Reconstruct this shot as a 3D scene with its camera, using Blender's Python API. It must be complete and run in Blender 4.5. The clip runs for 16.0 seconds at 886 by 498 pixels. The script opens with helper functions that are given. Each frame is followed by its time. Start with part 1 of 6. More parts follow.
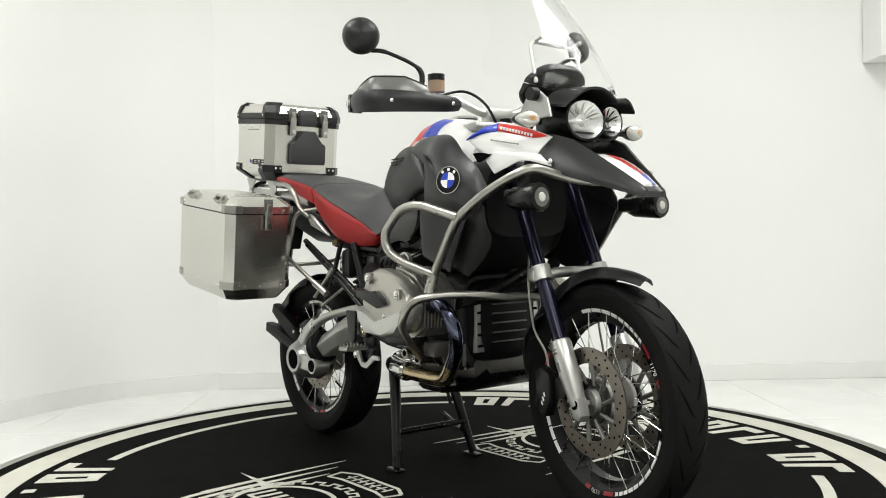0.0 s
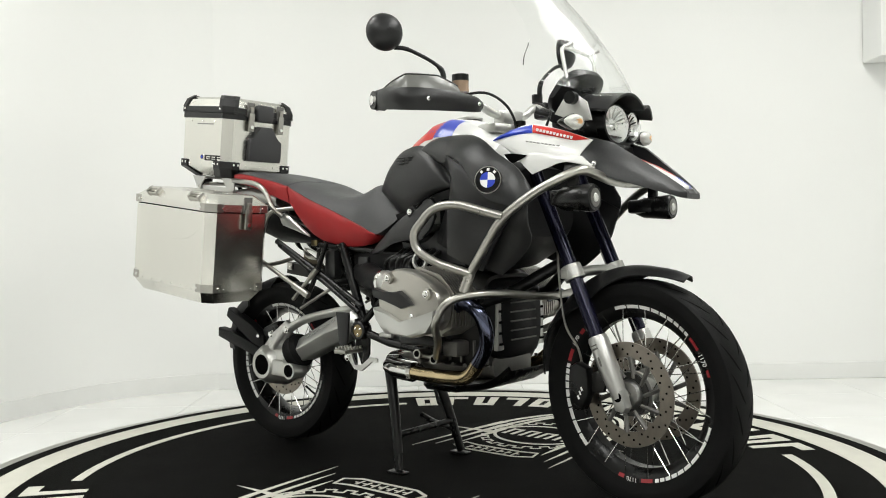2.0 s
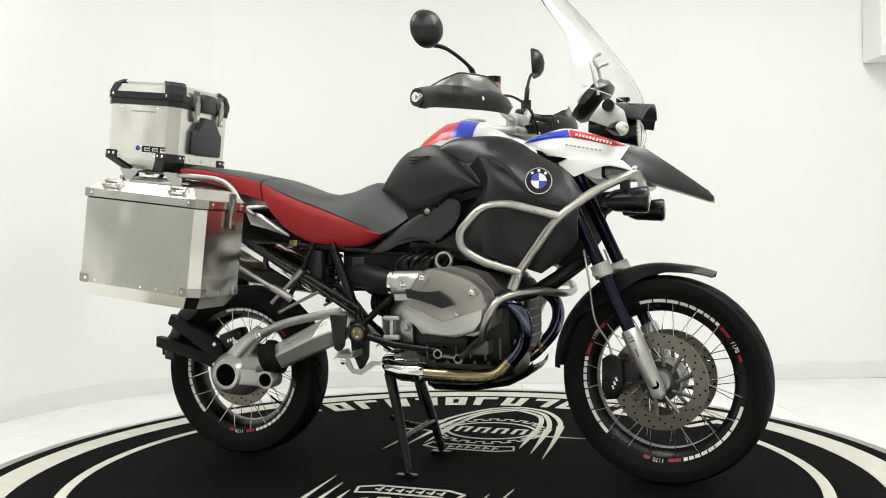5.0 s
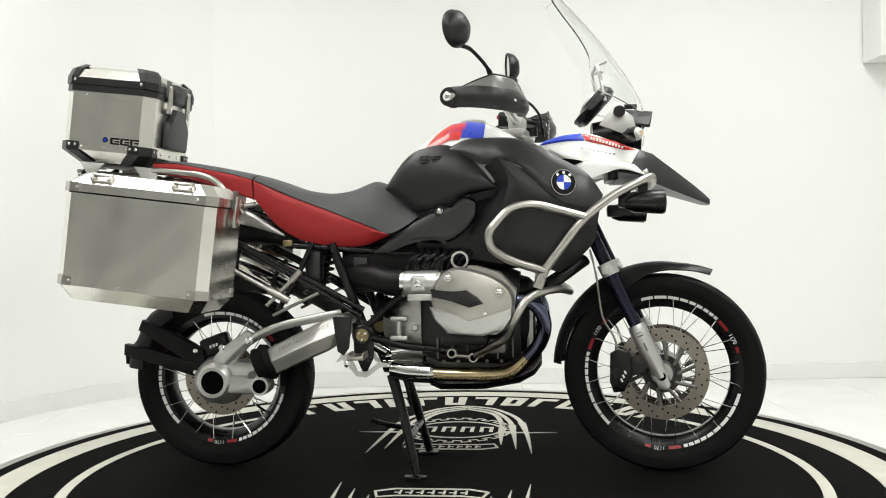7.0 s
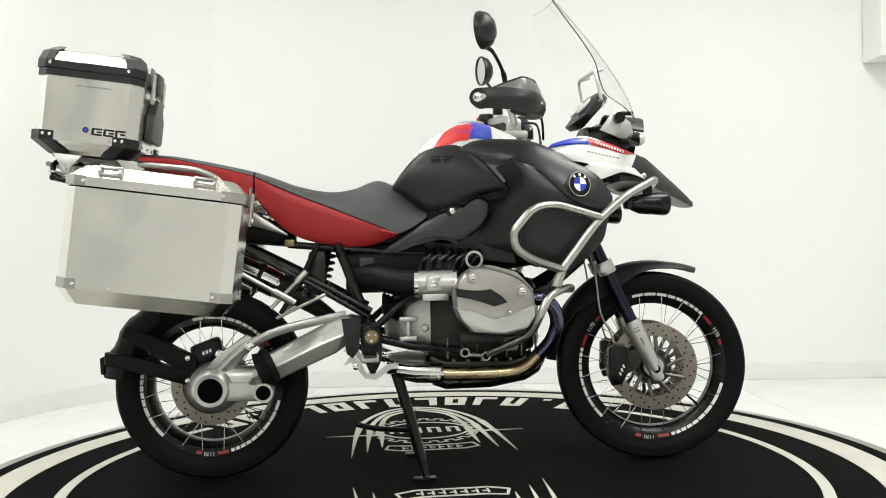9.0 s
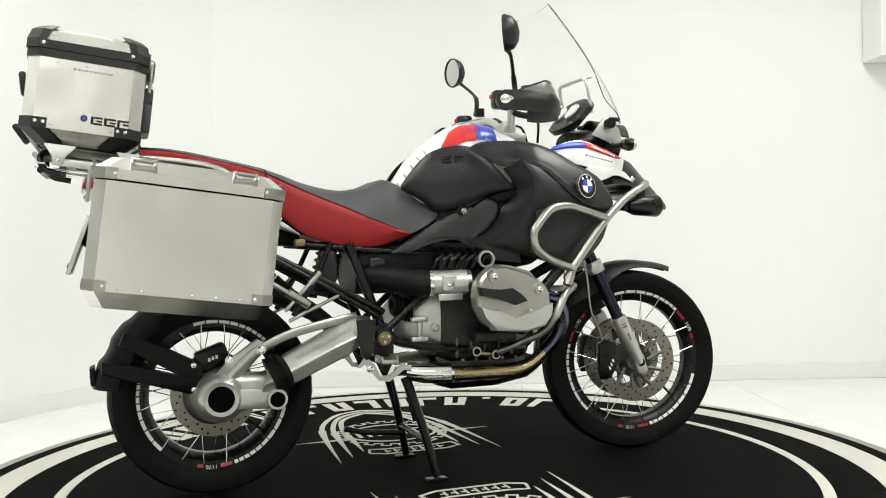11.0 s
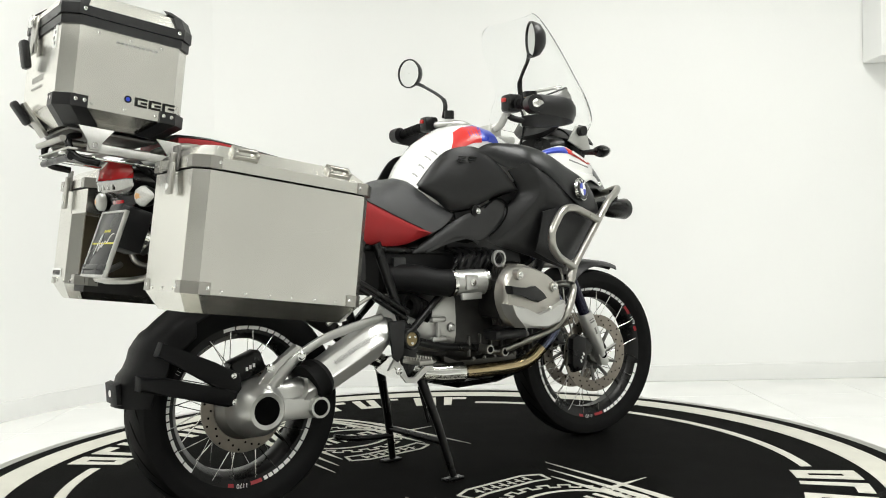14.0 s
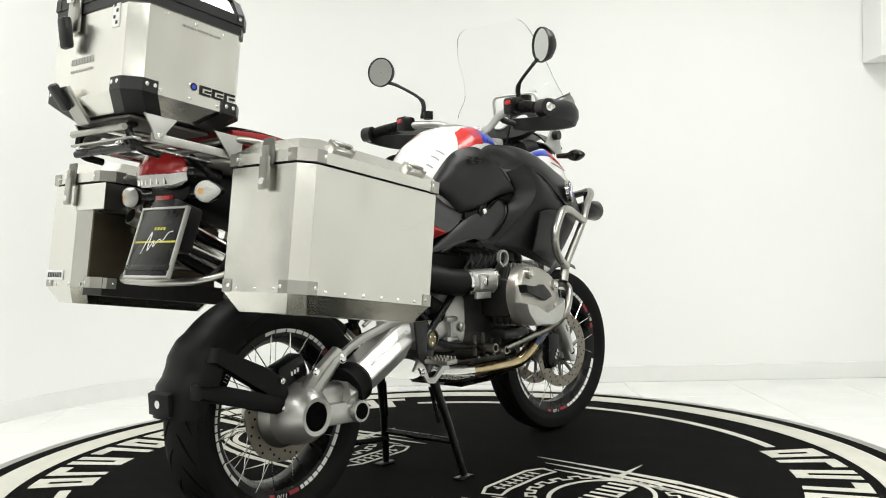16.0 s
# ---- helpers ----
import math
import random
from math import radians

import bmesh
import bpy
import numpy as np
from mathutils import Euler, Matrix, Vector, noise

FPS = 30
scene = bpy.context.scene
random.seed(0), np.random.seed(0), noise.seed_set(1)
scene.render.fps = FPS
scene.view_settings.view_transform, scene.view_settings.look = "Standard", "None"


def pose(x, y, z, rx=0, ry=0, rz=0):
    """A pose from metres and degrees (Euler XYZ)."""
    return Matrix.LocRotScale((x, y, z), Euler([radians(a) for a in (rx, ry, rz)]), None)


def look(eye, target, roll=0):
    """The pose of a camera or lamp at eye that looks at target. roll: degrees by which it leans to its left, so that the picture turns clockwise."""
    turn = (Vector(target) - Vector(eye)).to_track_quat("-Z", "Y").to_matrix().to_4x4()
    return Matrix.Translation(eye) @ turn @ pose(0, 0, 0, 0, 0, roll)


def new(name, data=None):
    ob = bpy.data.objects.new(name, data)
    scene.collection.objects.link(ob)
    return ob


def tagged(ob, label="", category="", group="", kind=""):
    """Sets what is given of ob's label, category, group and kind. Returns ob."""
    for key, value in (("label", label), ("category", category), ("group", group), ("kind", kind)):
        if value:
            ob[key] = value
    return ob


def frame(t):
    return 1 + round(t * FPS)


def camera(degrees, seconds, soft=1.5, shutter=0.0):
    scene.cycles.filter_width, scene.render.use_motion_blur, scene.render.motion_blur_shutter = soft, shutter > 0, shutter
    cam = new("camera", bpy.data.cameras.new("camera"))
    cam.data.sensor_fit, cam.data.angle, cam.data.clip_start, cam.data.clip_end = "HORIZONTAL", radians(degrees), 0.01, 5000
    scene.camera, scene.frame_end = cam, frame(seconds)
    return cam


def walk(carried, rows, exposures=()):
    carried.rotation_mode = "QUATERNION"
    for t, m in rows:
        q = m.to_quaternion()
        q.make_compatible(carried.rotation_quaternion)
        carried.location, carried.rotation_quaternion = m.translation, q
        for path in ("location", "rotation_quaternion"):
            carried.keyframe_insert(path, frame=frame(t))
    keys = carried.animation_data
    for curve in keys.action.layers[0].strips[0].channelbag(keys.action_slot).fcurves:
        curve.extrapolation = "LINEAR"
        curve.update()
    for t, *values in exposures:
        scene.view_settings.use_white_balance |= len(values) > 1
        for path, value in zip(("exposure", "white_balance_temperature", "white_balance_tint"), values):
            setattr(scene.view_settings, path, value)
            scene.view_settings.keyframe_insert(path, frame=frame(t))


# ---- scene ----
from mathutils import geometry

# ---------- camera: fixed on a tripod ----------
EYE = (0.0, -3.052, 0.7862)
AIM = (0.0182, 0.0, 0.7651)
cam = camera(53.82, 16.0, soft=1.0)
walk(cam, [(0, look(EYE, AIM, -1.07)), (16, look(EYE, AIM, -1.07))], [(0, -0.1), (3.1, -0.1), (3.8, 0.0), (16, 0.0)])

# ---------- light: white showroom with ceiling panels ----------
world = bpy.data.worlds.new("world")
scene.world = world
world.use_nodes = True
world.node_tree.nodes["Background"].inputs[0].default_value = (0.9, 0.95, 1.0, 1)
world.node_tree.nodes["Background"].inputs[1].default_value = 0.3
CEIL = 3.2
FLOOR = -0.05


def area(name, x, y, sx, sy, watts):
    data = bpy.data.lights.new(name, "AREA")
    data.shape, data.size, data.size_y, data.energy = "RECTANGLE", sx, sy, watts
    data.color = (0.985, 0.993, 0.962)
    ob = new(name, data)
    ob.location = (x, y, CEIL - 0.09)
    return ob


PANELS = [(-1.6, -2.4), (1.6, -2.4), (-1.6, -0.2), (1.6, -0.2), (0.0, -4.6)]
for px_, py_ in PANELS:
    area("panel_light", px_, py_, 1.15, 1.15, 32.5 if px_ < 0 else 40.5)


# ---------- materials ----------
def material(name, color, rough=0.5, metal=0.0, vary=0.06, scale=12.0, bump=0.0, bump_scale=300.0, coat=0.0, stretch=None, spec=0.5):
    m = bpy.data.materials.new(name)
    m.use_nodes = True
    nt = m.node_tree
    b = nt.nodes["Principled BSDF"]
    b.inputs["Roughness"].default_value = rough
    b.inputs["Metallic"].default_value = metal
    b.inputs["Coat Weight"].default_value = coat
    b.inputs["Specular IOR Level"].default_value = spec
    tc = nt.nodes.new("ShaderNodeTexCoord")
    mp = nt.nodes.new("ShaderNodeMapping")
    nt.links.new(tc.outputs["Object"], mp.inputs["Vector"])
    if stretch:
        mp.inputs["Scale"].default_value = stretch
    n1 = nt.nodes.new("ShaderNodeTexNoise")
    n1.inputs["Scale"].default_value, n1.inputs["Detail"].default_value = scale, 6
    nt.links.new(mp.outputs[0], n1.inputs["Vector"])
    mix = nt.nodes.new("ShaderNodeMix")
    mix.data_type = "RGBA"
    mix.inputs[6].default_value = (*[max(0, c * (1 - vary * 2)) for c in color], 1)
    mix.inputs[7].default_value = (*[min(1, c * (1 + vary * 2)) for c in color], 1)
    nt.links.new(n1.outputs["Fac"], mix.inputs[0])
    nt.links.new(mix.outputs[2], b.inputs["Base Color"])
    mr = nt.nodes.new("ShaderNodeMapRange")
    mr.inputs["To Min"].default_value, mr.inputs["To Max"].default_value = max(0.02, rough * 0.8), min(1, rough * 1.2)
    nt.links.new(n1.outputs["Fac"], mr.inputs["Value"])
    nt.links.new(mr.outputs[0], b.inputs["Roughness"])
    if bump:
        n2 = nt.nodes.new("ShaderNodeTexNoise")
        n2.inputs["Scale"].default_value, n2.inputs["Detail"].default_value = bump_scale, 3
        nt.links.new(mp.outputs[0], n2.inputs["Vector"])
        bp = nt.nodes.new("ShaderNodeBump")
        bp.inputs["Strength"].default_value, bp.inputs["Distance"].default_value = bump, 0.002
        nt.links.new(n2.outputs["Fac"], bp.inputs["Height"])
        nt.links.new(bp.outputs[0], b.inputs["Normal"])
    return m


def glass(name, color=(1, 1, 1), rough=0.0, ior=1.45):
    m = bpy.data.materials.new(name)
    m.use_nodes = True
    b = m.node_tree.nodes["Principled BSDF"]
    b.inputs["Base Color"].default_value = (*color, 1)
    b.inputs["Transmission Weight"].default_value = 1
    b.inputs["Roughness"].default_value = rough
    b.inputs["IOR"].default_value = ior
    return m


def glow(name, color, strength):
    m = bpy.data.materials.new(name)
    m.use_nodes = True
    b = m.node_tree.nodes["Principled BSDF"]
    b.inputs["Base Color"].default_value = (*color, 1)
    b.inputs["Emission Color"].default_value = (*color, 1)
    b.inputs["Emission Strength"].default_value = strength
    return m


WALL = material("white_wall_paint", (0.86, 0.865, 0.848), 0.6, vary=0.008, scale=1.5, bump=0.15, bump_scale=120)
# greys for added unseen walls, to dull fill and reflections on the bike
WALLD = material("grey_wall_paint", (0.60, 0.60, 0.58), 0.7, vary=0.05, scale=1.5, bump=0.15, bump_scale=120)
WALLE = material("unseen_wall_mid_grey", (0.36, 0.36, 0.345), 0.7, vary=0.05, scale=1.5, bump=0.15, bump_scale=120)
SKIRT = material("white_skirting_paint", (0.80, 0.805, 0.785), 0.45, vary=0.015)
FLOORM = material("polished_white_tile", (0.80, 0.805, 0.785), 0.25, vary=0.02, scale=3)
JOINT = material("grey_tile_joint", (0.55, 0.55, 0.52), 0.7)
MATB = material("black_rubber_mat", (0.0042, 0.0042, 0.0038), 0.85, vary=0.3, scale=7, bump=0.4, bump_scale=700, spec=0.03)
MATW = material("white_mat_print", (0.56, 0.55, 0.485), 0.7, vary=0.06, scale=14, bump=0.3, bump_scale=700)
STEEL = material("brushed_steel", (0.40, 0.39, 0.36), 0.3, 1.0, vary=0.06, scale=30, bump=0.15)
RUBBER = material("black_tyre_rubber", (0.0065, 0.0065, 0.0065), 0.6, vary=0.25, scale=25, bump=0.25, bump_scale=400, spec=0.1)
DULL = material("dull_black_plastic", (0.0055, 0.0055, 0.0058), 0.45, vary=0.15, scale=20, bump=0.12, bump_scale=900, spec=0.16)
BLACK = material("black_painted_steel", (0.004, 0.004, 0.004), 0.28, vary=0.15, spec=0.3)
PLASTIC = material("matte_black_plastic", (0.0088, 0.0088, 0.0092), 0.38, vary=0.12, scale=20, bump=0.12, bump_scale=900, spec=0.38)
CARBON = material("dark_satin_carbon_plastic", (0.0135, 0.014, 0.0145), 0.32, vary=0.3, scale=150, bump=0.15, spec=0.45)
ALUC = material("cast_aluminium", (0.50, 0.50, 0.48), 0.42, 1.0, vary=0.08, scale=30, bump=0.3, bump_scale=500)
def sheet(name, color):
    """Brushed sheet metal, slightly wavy, with fine scratches along its height; cloudy tones paint uneven reflections.
    """
    m = material(name, color, 0.25, 1.0, vary=0.07, scale=2.6, stretch=(1, 1, 0.45))
    nt = m.node_tree
    b = nt.nodes["Principled BSDF"]
    tc = nt.nodes.new("ShaderNodeTexCoord")
    mp = nt.nodes.new("ShaderNodeMapping")
    mp.inputs["Scale"].default_value = (1, 1, 0.02)
    nt.links.new(tc.outputs["Object"], mp.inputs["Vector"])
    fine = nt.nodes.new("ShaderNodeTexNoise")
    fine.inputs["Scale"].default_value, fine.inputs["Detail"].default_value = 420, 3
    nt.links.new(mp.outputs[0], fine.inputs["Vector"])
    wave = nt.nodes.new("ShaderNodeTexNoise")
    wave.inputs["Scale"].default_value, wave.inputs["Detail"].default_value = 5.0, 1
    nt.links.new(tc.outputs["Object"], wave.inputs["Vector"])
    b1 = nt.nodes.new("ShaderNodeBump")
    b1.inputs["Strength"].default_value, b1.inputs["Distance"].default_value = 0.10, 0.001
    nt.links.new(fine.outputs["Fac"], b1.inputs["Height"])
    b2 = nt.nodes.new("ShaderNodeBump")
    b2.inputs["Strength"].default_value, b2.inputs["Distance"].default_value = 0.55, 0.02
    nt.links.new(wave.outputs["Fac"], b2.inputs["Height"])
    nt.links.new(b1.outputs[0], b2.inputs["Normal"])
    nt.links.new(b2.outputs[0], b.inputs["Normal"])
    return m


ALU = sheet("brushed_aluminium_sheet", (0.70, 0.69, 0.645))
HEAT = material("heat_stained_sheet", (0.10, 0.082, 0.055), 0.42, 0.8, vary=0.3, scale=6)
SILVER = material("silver_painted_aluminium", (0.52, 0.52, 0.50), 0.33, 0.75, vary=0.05)
CHROME = material("polished_chrome", (0.75, 0.75, 0.73), 0.1, 1.0, vary=0.02)
ENGINE = material("grey_engine_casting", (0.17, 0.165, 0.155), 0.45, 0.7, vary=0.12, scale=35, bump=0.3, bump_scale=400)
ENGDARK = material("dark_engine_casting", (0.035, 0.034, 0.032), 0.5, 0.6, vary=0.2, scale=35, bump=0.3, bump_scale=400)
COVER = material("champagne_grey_valve_cover", (0.42, 0.405, 0.37), 0.3, 0.85, vary=0.05)
WHITE = material("glossy_white_paint", (0.80, 0.80, 0.78), 0.18, vary=0.01, coat=0.6)
RED = material("red_decal_vinyl", (0.55, 0.02, 0.015), 0.3, vary=0.05, coat=0.3)
REDSEAT = material("red_seat_vinyl", (0.33, 0.011, 0.013), 0.5, vary=0.08, scale=30, bump=0.4, bump_scale=900)
GREYSEAT = material("dark_grey_seat_vinyl", (0.040, 0.0405, 0.042), 0.48, vary=0.1, scale=30, bump=0.45, bump_scale=900)
BLUE = material("blue_decal_vinyl", (0.02, 0.05, 0.45), 0.3, vary=0.05, coat=0.3)
NAVY = material("dark_blue_anodised_tube", (0.010, 0.010, 0.026), 0.2, 0.5, vary=0.1)
DISC = material("brown_grey_brake_disc", (0.24, 0.215, 0.185), 0.35, 1.0, vary=0.12, scale=40)
WHITEDECAL = material("white_decal_vinyl", (0.80, 0.80, 0.78), 0.4, vary=0.02)
REDDECAL = material("dark_red_rim_decal", (0.30, 0.012, 0.018), 0.4, vary=0.05)
CLEAR = glass("clear_acrylic", (0.985, 0.992, 0.99), 0.0, 1.18)
LENSW = material("pale_prismatic_lens", (0.56, 0.56, 0.53), 0.12, vary=0.14, scale=260, bump=0.5, bump_scale=350, coat=0.5)
REFLECT = material("bright_faceted_reflector", (0.86, 0.86, 0.84), 0.3, 1.0, vary=0.1, scale=60, bump=0.4, bump_scale=90)
MIRROR = material("mirror_glass", (0.60, 0.61, 0.60), 0.02, 1.0, vary=0.0)
AMBER = material("amber_bulb", (0.62, 0.36, 0.16), 0.3)
BLUED = material("heat_blued_steel", (0.11, 0.12, 0.18), 0.14, 1.0, vary=0.6, scale=9)
FAINT = material("worn_grey_print", (0.42, 0.415, 0.39), 0.4, 0.6)
PRINT = material("grey_print", (0.28, 0.28, 0.27), 0.5, 0.3)
BRASS = material("dull_brass", (0.24, 0.19, 0.10), 0.4, 1.0, vary=0.15)
PADM = material("black_padded_vinyl", (0.03, 0.03, 0.032), 0.45, vary=0.1, bump=0.4, bump_scale=600)
SIDE = material("dark_grey_satin_plastic", (0.023, 0.023, 0.0235), 0.36, vary=0.1, scale=25, bump=0.12, bump_scale=900, spec=0.4)
SMOKED = material("smoked_grey_shield_plastic", (0.13, 0.13, 0.122), 0.25, vary=0.08)
GLASSW = material("pale_glass_bulb", (0.6, 0.6, 0.58), 0.1, vary=0.02)
AMBERP = material("amber_fluid_plastic", (0.26, 0.18, 0.12), 0.25, vary=0.1)
REDLENS = material("red_lens_plastic", (0.42, 0.01, 0.012), 0.12, vary=0.05, coat=0.5)
YELLOW = material("yellow_print", (0.6, 0.55, 0.06), 0.5)
GOLD = material("straw_tinted_exhaust", (0.50, 0.40, 0.24), 0.22, 1.0, vary=0.2, scale=14)


# ---------- mesh helpers ----------
def V(*p):
    return Vector(p)


def part(name, bm, mat, parent, label="", smooth=True):
    me = bpy.data.meshes.new(name)
    bmesh.ops.recalc_face_normals(bm, faces=bm.faces)
    bm.to_mesh(me)
    bm.free()
    for p in me.polygons:
        p.use_smooth = smooth
    if smooth:
        me.set_sharp_from_angle(angle=radians(38))
    me.materials.append(mat)
    ob = new(name, me)
    if parent:
        ob.parent = parent
    if label:
        ob["label"] = label
    return ob


def thing(name, label, category, group="", kind=""):
    return tagged(new(name), label, category, group, kind)


def box(bm, c, s, m=None, bevel=0.0, seg=2):
    r = bmesh.ops.create_cube(bm, size=1.0)
    vs = r["verts"]
    for v in vs:
        v.co = V(v.co.x * s[0], v.co.y * s[1], v.co.z * s[2])
    if bevel:
        es = list({e for v in vs for e in v.link_edges})
        rb = bmesh.ops.bevel(bm, geom=es, offset=bevel, segments=seg, profile=0.5, affect="EDGES")
        vs = list({v for f in rb["faces"] for v in f.verts} | {v for v in vs if v.is_valid})
    t = Matrix.Translation(c) @ (m or Matrix.Identity(4))
    for v in vs:
        v.co = t @ v.co
    return vs


def rod(bm, a, b, r0, r1=None, seg=14, cap=True):
    a, b = Vector(a), Vector(b)
    r1 = r0 if r1 is None else r1
    d = (b - a).normalized()
    u = d.orthogonal().normalized()
    w = d.cross(u)
    rings = []
    for p, r in ((a, r0), (b, r1)):
        rings.append([bm.verts.new(p + (u * math.cos(k * 2 * math.pi / seg) + w * math.sin(k * 2 * math.pi / seg)) * r) for k in range(seg)])
    for k in range(seg):
        bm.faces.new((rings[0][k], rings[0][(k + 1) % seg], rings[1][(k + 1) % seg], rings[1][k]))
    if cap:
        bm.faces.new(rings[0][::-1])
        bm.faces.new(rings[1])


def curve_points(pts, n=8, closed=False):
    """Catmull-Rom through the points."""
    pts = [Vector(p) for p in pts]
    out = []
    m = len(pts)
    for i in range(m if closed else m - 1):
        if closed:
            p0, p1, p2, p3 = pts[(i - 1) % m], pts[i], pts[(i + 1) % m], pts[(i + 2) % m]
        else:
            p0, p1, p2, p3 = pts[max(i - 1, 0)], pts[i], pts[i + 1], pts[min(i + 2, m - 1)]
        for k in range(n):
            t = k / n
            out.append(0.5 * ((2 * p1) + (p2 - p0) * t + (2 * p0 - 5 * p1 + 4 * p2 - p3) * t * t + (3 * p1 - p0 - 3 * p2 + p3) * t ** 3))
    if not closed:
        out.append(pts[-1])
    return out


def round_corners(pts, r, n=6):
    """A polyline whose corners are turned into arcs."""
    pts = [Vector(p) for p in pts]
    out = [pts[0]]
    for a, b, c in zip(pts, pts[1:], pts[2:]):
        d0, d1 = (a - b), (c - b)
        k = min(r, d0.length * 0.48, d1.length * 0.48)
        p, q = b + d0.normalized() * k, b + d1.normalized() * k
        for i in range(n + 1):
            t = i / n
            out.append(p * (1 - t) ** 2 + b * 2 * t * (1 - t) + q * t * t)
    out.append(pts[-1])
    return out


def tube(bm, pts, r, seg=12, closed=False, cap=True, flat=1.0):
    pts = [Vector(p) for p in pts]
    n = len(pts)
    u = None
    rings = []
    for i, p in enumerate(pts):
        d = (pts[(i + 1) % n] - pts[i - 1]) if closed else (pts[min(i + 1, n - 1)] - pts[max(i - 1, 0)])
        d.normalize()
        if u is None:
            u = d.orthogonal().normalized()
        u = (u - d * u.dot(d)).normalized()
        w = d.cross(u)
        rr = r[i] if isinstance(r, (list, tuple)) else r
        rings.append([bm.verts.new(p + (u * math.cos(k * 2 * math.pi / seg) + w * math.sin(k * 2 * math.pi / seg) * flat) * rr) for k in range(seg)])
    for i in range(n if closed else n - 1):
        a, b = rings[i], rings[(i + 1) % n]
        for k in range(seg):
            bm.faces.new((a[k], a[(k + 1) % seg], b[(k + 1) % seg], b[k]))
    if cap and not closed:
        bm.faces.new(rings[0][::-1])
        bm.faces.new(rings[-1])


def loft(bm, sections, closed_ring=True, cap=True):
    rings = [[bm.verts.new(p) for p in s] for s in sections]
    n = len(rings[0])
    for a, b in zip(rings, rings[1:]):
        for k in range(n if closed_ring else n - 1):
            bm.faces.new((a[k], a[(k + 1) % n], b[(k + 1) % n], b[k]))
    if cap and closed_ring:
        bm.faces.new(rings[0][::-1])
        bm.faces.new(rings[-1])


def super_ring(x, zl, zh, hw, e_top=2.5, e_bot=2.5, n=28, y0=0.0, zmid=None):
    """A cross section across the bike: half width hw, from zl up to zh."""
    zm = (zl + zh) / 2 if zmid is None else zmid
    out = []
    for k in range(n):
        a = 2 * math.pi * k / n
        c, s = math.cos(a), math.sin(a)
        e = e_top if s >= 0 else e_bot
        y = math.copysign(abs(c) ** (2 / e), c) * hw
        z = zm + math.copysign(abs(s) ** (2 / e), s) * ((zh - zm) if s >= 0 else (zm - zl))
        out.append(V(x, y0 + y, z))
    return out


def plate(bm, outline, a, b, axis="y", bevel=0.0):
    """A flat plate with an outline in the plane across the axis, from a to b along it."""
    def at(p, q):
        return V(p[0], q, p[1]) if axis == "y" else (V(p[0], p[1], q) if axis == "z" else V(q, p[0], p[1]))
    lo, hi = [bm.verts.new(at(p, a)) for p in outline], [bm.verts.new(at(p, b)) for p in outline]
    n = len(outline)
    f0, f1 = bm.faces.new(lo[::-1]), bm.faces.new(hi)
    for k in range(n):
        bm.faces.new((lo[k], lo[(k + 1) % n], hi[(k + 1) % n], hi[k]))
    if bevel:
        bmesh.ops.bevel(bm, geom=list(f0.edges) + list(f1.edges), offset=bevel, segments=2, profile=0.5, affect="EDGES")


def lathe(bm, profile, seg=64, axis_point=(0, 0, 0), closed=True):
    """Turns a profile of (radius, y) round the y axis."""
    c = Vector(axis_point)
    rings = [[bm.verts.new(c + V(r * math.cos(2 * math.pi * k / seg), y, r * math.sin(2 * math.pi * k / seg))) for r, y in profile] for k in range(seg)]
    n = len(profile)
    for k in range(seg):
        a, b = rings[k], rings[(k + 1) % seg]
        for i in range(n if closed else n - 1):
            bm.faces.new((a[i], a[(i + 1) % n], b[(i + 1) % n], b[i]))


def panel(bm, upper, lower, bulge=0.0, nu=20, nv=8, thick=0.004, side=-1, straight=False):
    """A curved shell between two edge curves, bulged towards its side, with a thickness."""
    def sample(pts, n):
        c = [Vector(p) for p in pts] if straight else curve_points(pts, 10)
        ls = [0.0]
        for p, q in zip(c, c[1:]):
            ls.append(ls[-1] + (q - p).length)
        out = []
        for i in range(n + 1):
            s = ls[-1] * i / n
            k = max(j for j in range(len(ls)) if ls[j] <= s + 1e-9)
            k = min(k, len(c) - 2)
            t = (s - ls[k]) / max(ls[k + 1] - ls[k], 1e-9)
            out.append(c[k].lerp(c[k + 1], t))
        return out
    U, L = sample(upper, nu), sample(lower, nu)
    outer, inner = [], []
    for i in range(nu + 1):
        ro, ri = [], []
        for j in range(nv + 1):
            t = j / nv
            p = U[i].lerp(L[i], t)
            k = (4 * t * (1 - t)) ** 0.6 * (4 * (i / nu) * (1 - i / nu) + 0.05) ** 0.35
            q = p + V(0, side * bulge * k, 0)
            ro.append(bm.verts.new(q))
            ri.append(bm.verts.new(q - V(0, side * thick, 0)))
        outer.append(ro)
        inner.append(ri)
    for g, flip in ((outer, 1), (inner, -1)):
        for i in range(nu):
            for j in range(nv):
                q = (g[i][j], g[i + 1][j], g[i + 1][j + 1], g[i][j + 1])
                bm.faces.new(q[::flip])
    loop = [(i, 0) for i in range(nu)] + [(nu, j) for j in range(nv)] + [(i, nv) for i in range(nu, 0, -1)] + [(0, j) for j in range(nv, 0, -1)]
    for (a, b), (c, d) in zip(loop, loop[1:] + loop[:1]):
        bm.faces.new((outer[a][b], outer[c][d], inner[c][d], inner[a][b]))


def bm_new():
    return bmesh.new()


def one(name, mat, parent, fn, *args, label="", smooth=True, **kw):
    """A part made with a single helper call."""
    bm = bm_new()
    fn(bm, *args, **kw)
    return part(name, bm, mat, parent, label, smooth)


def share(ob, parent, m, name=None):
    """Another part on the same mesh."""
    c = new(name or ob.name.split(".")[0], ob.data)
    c.parent = parent
    c.matrix_basis = m
    return c

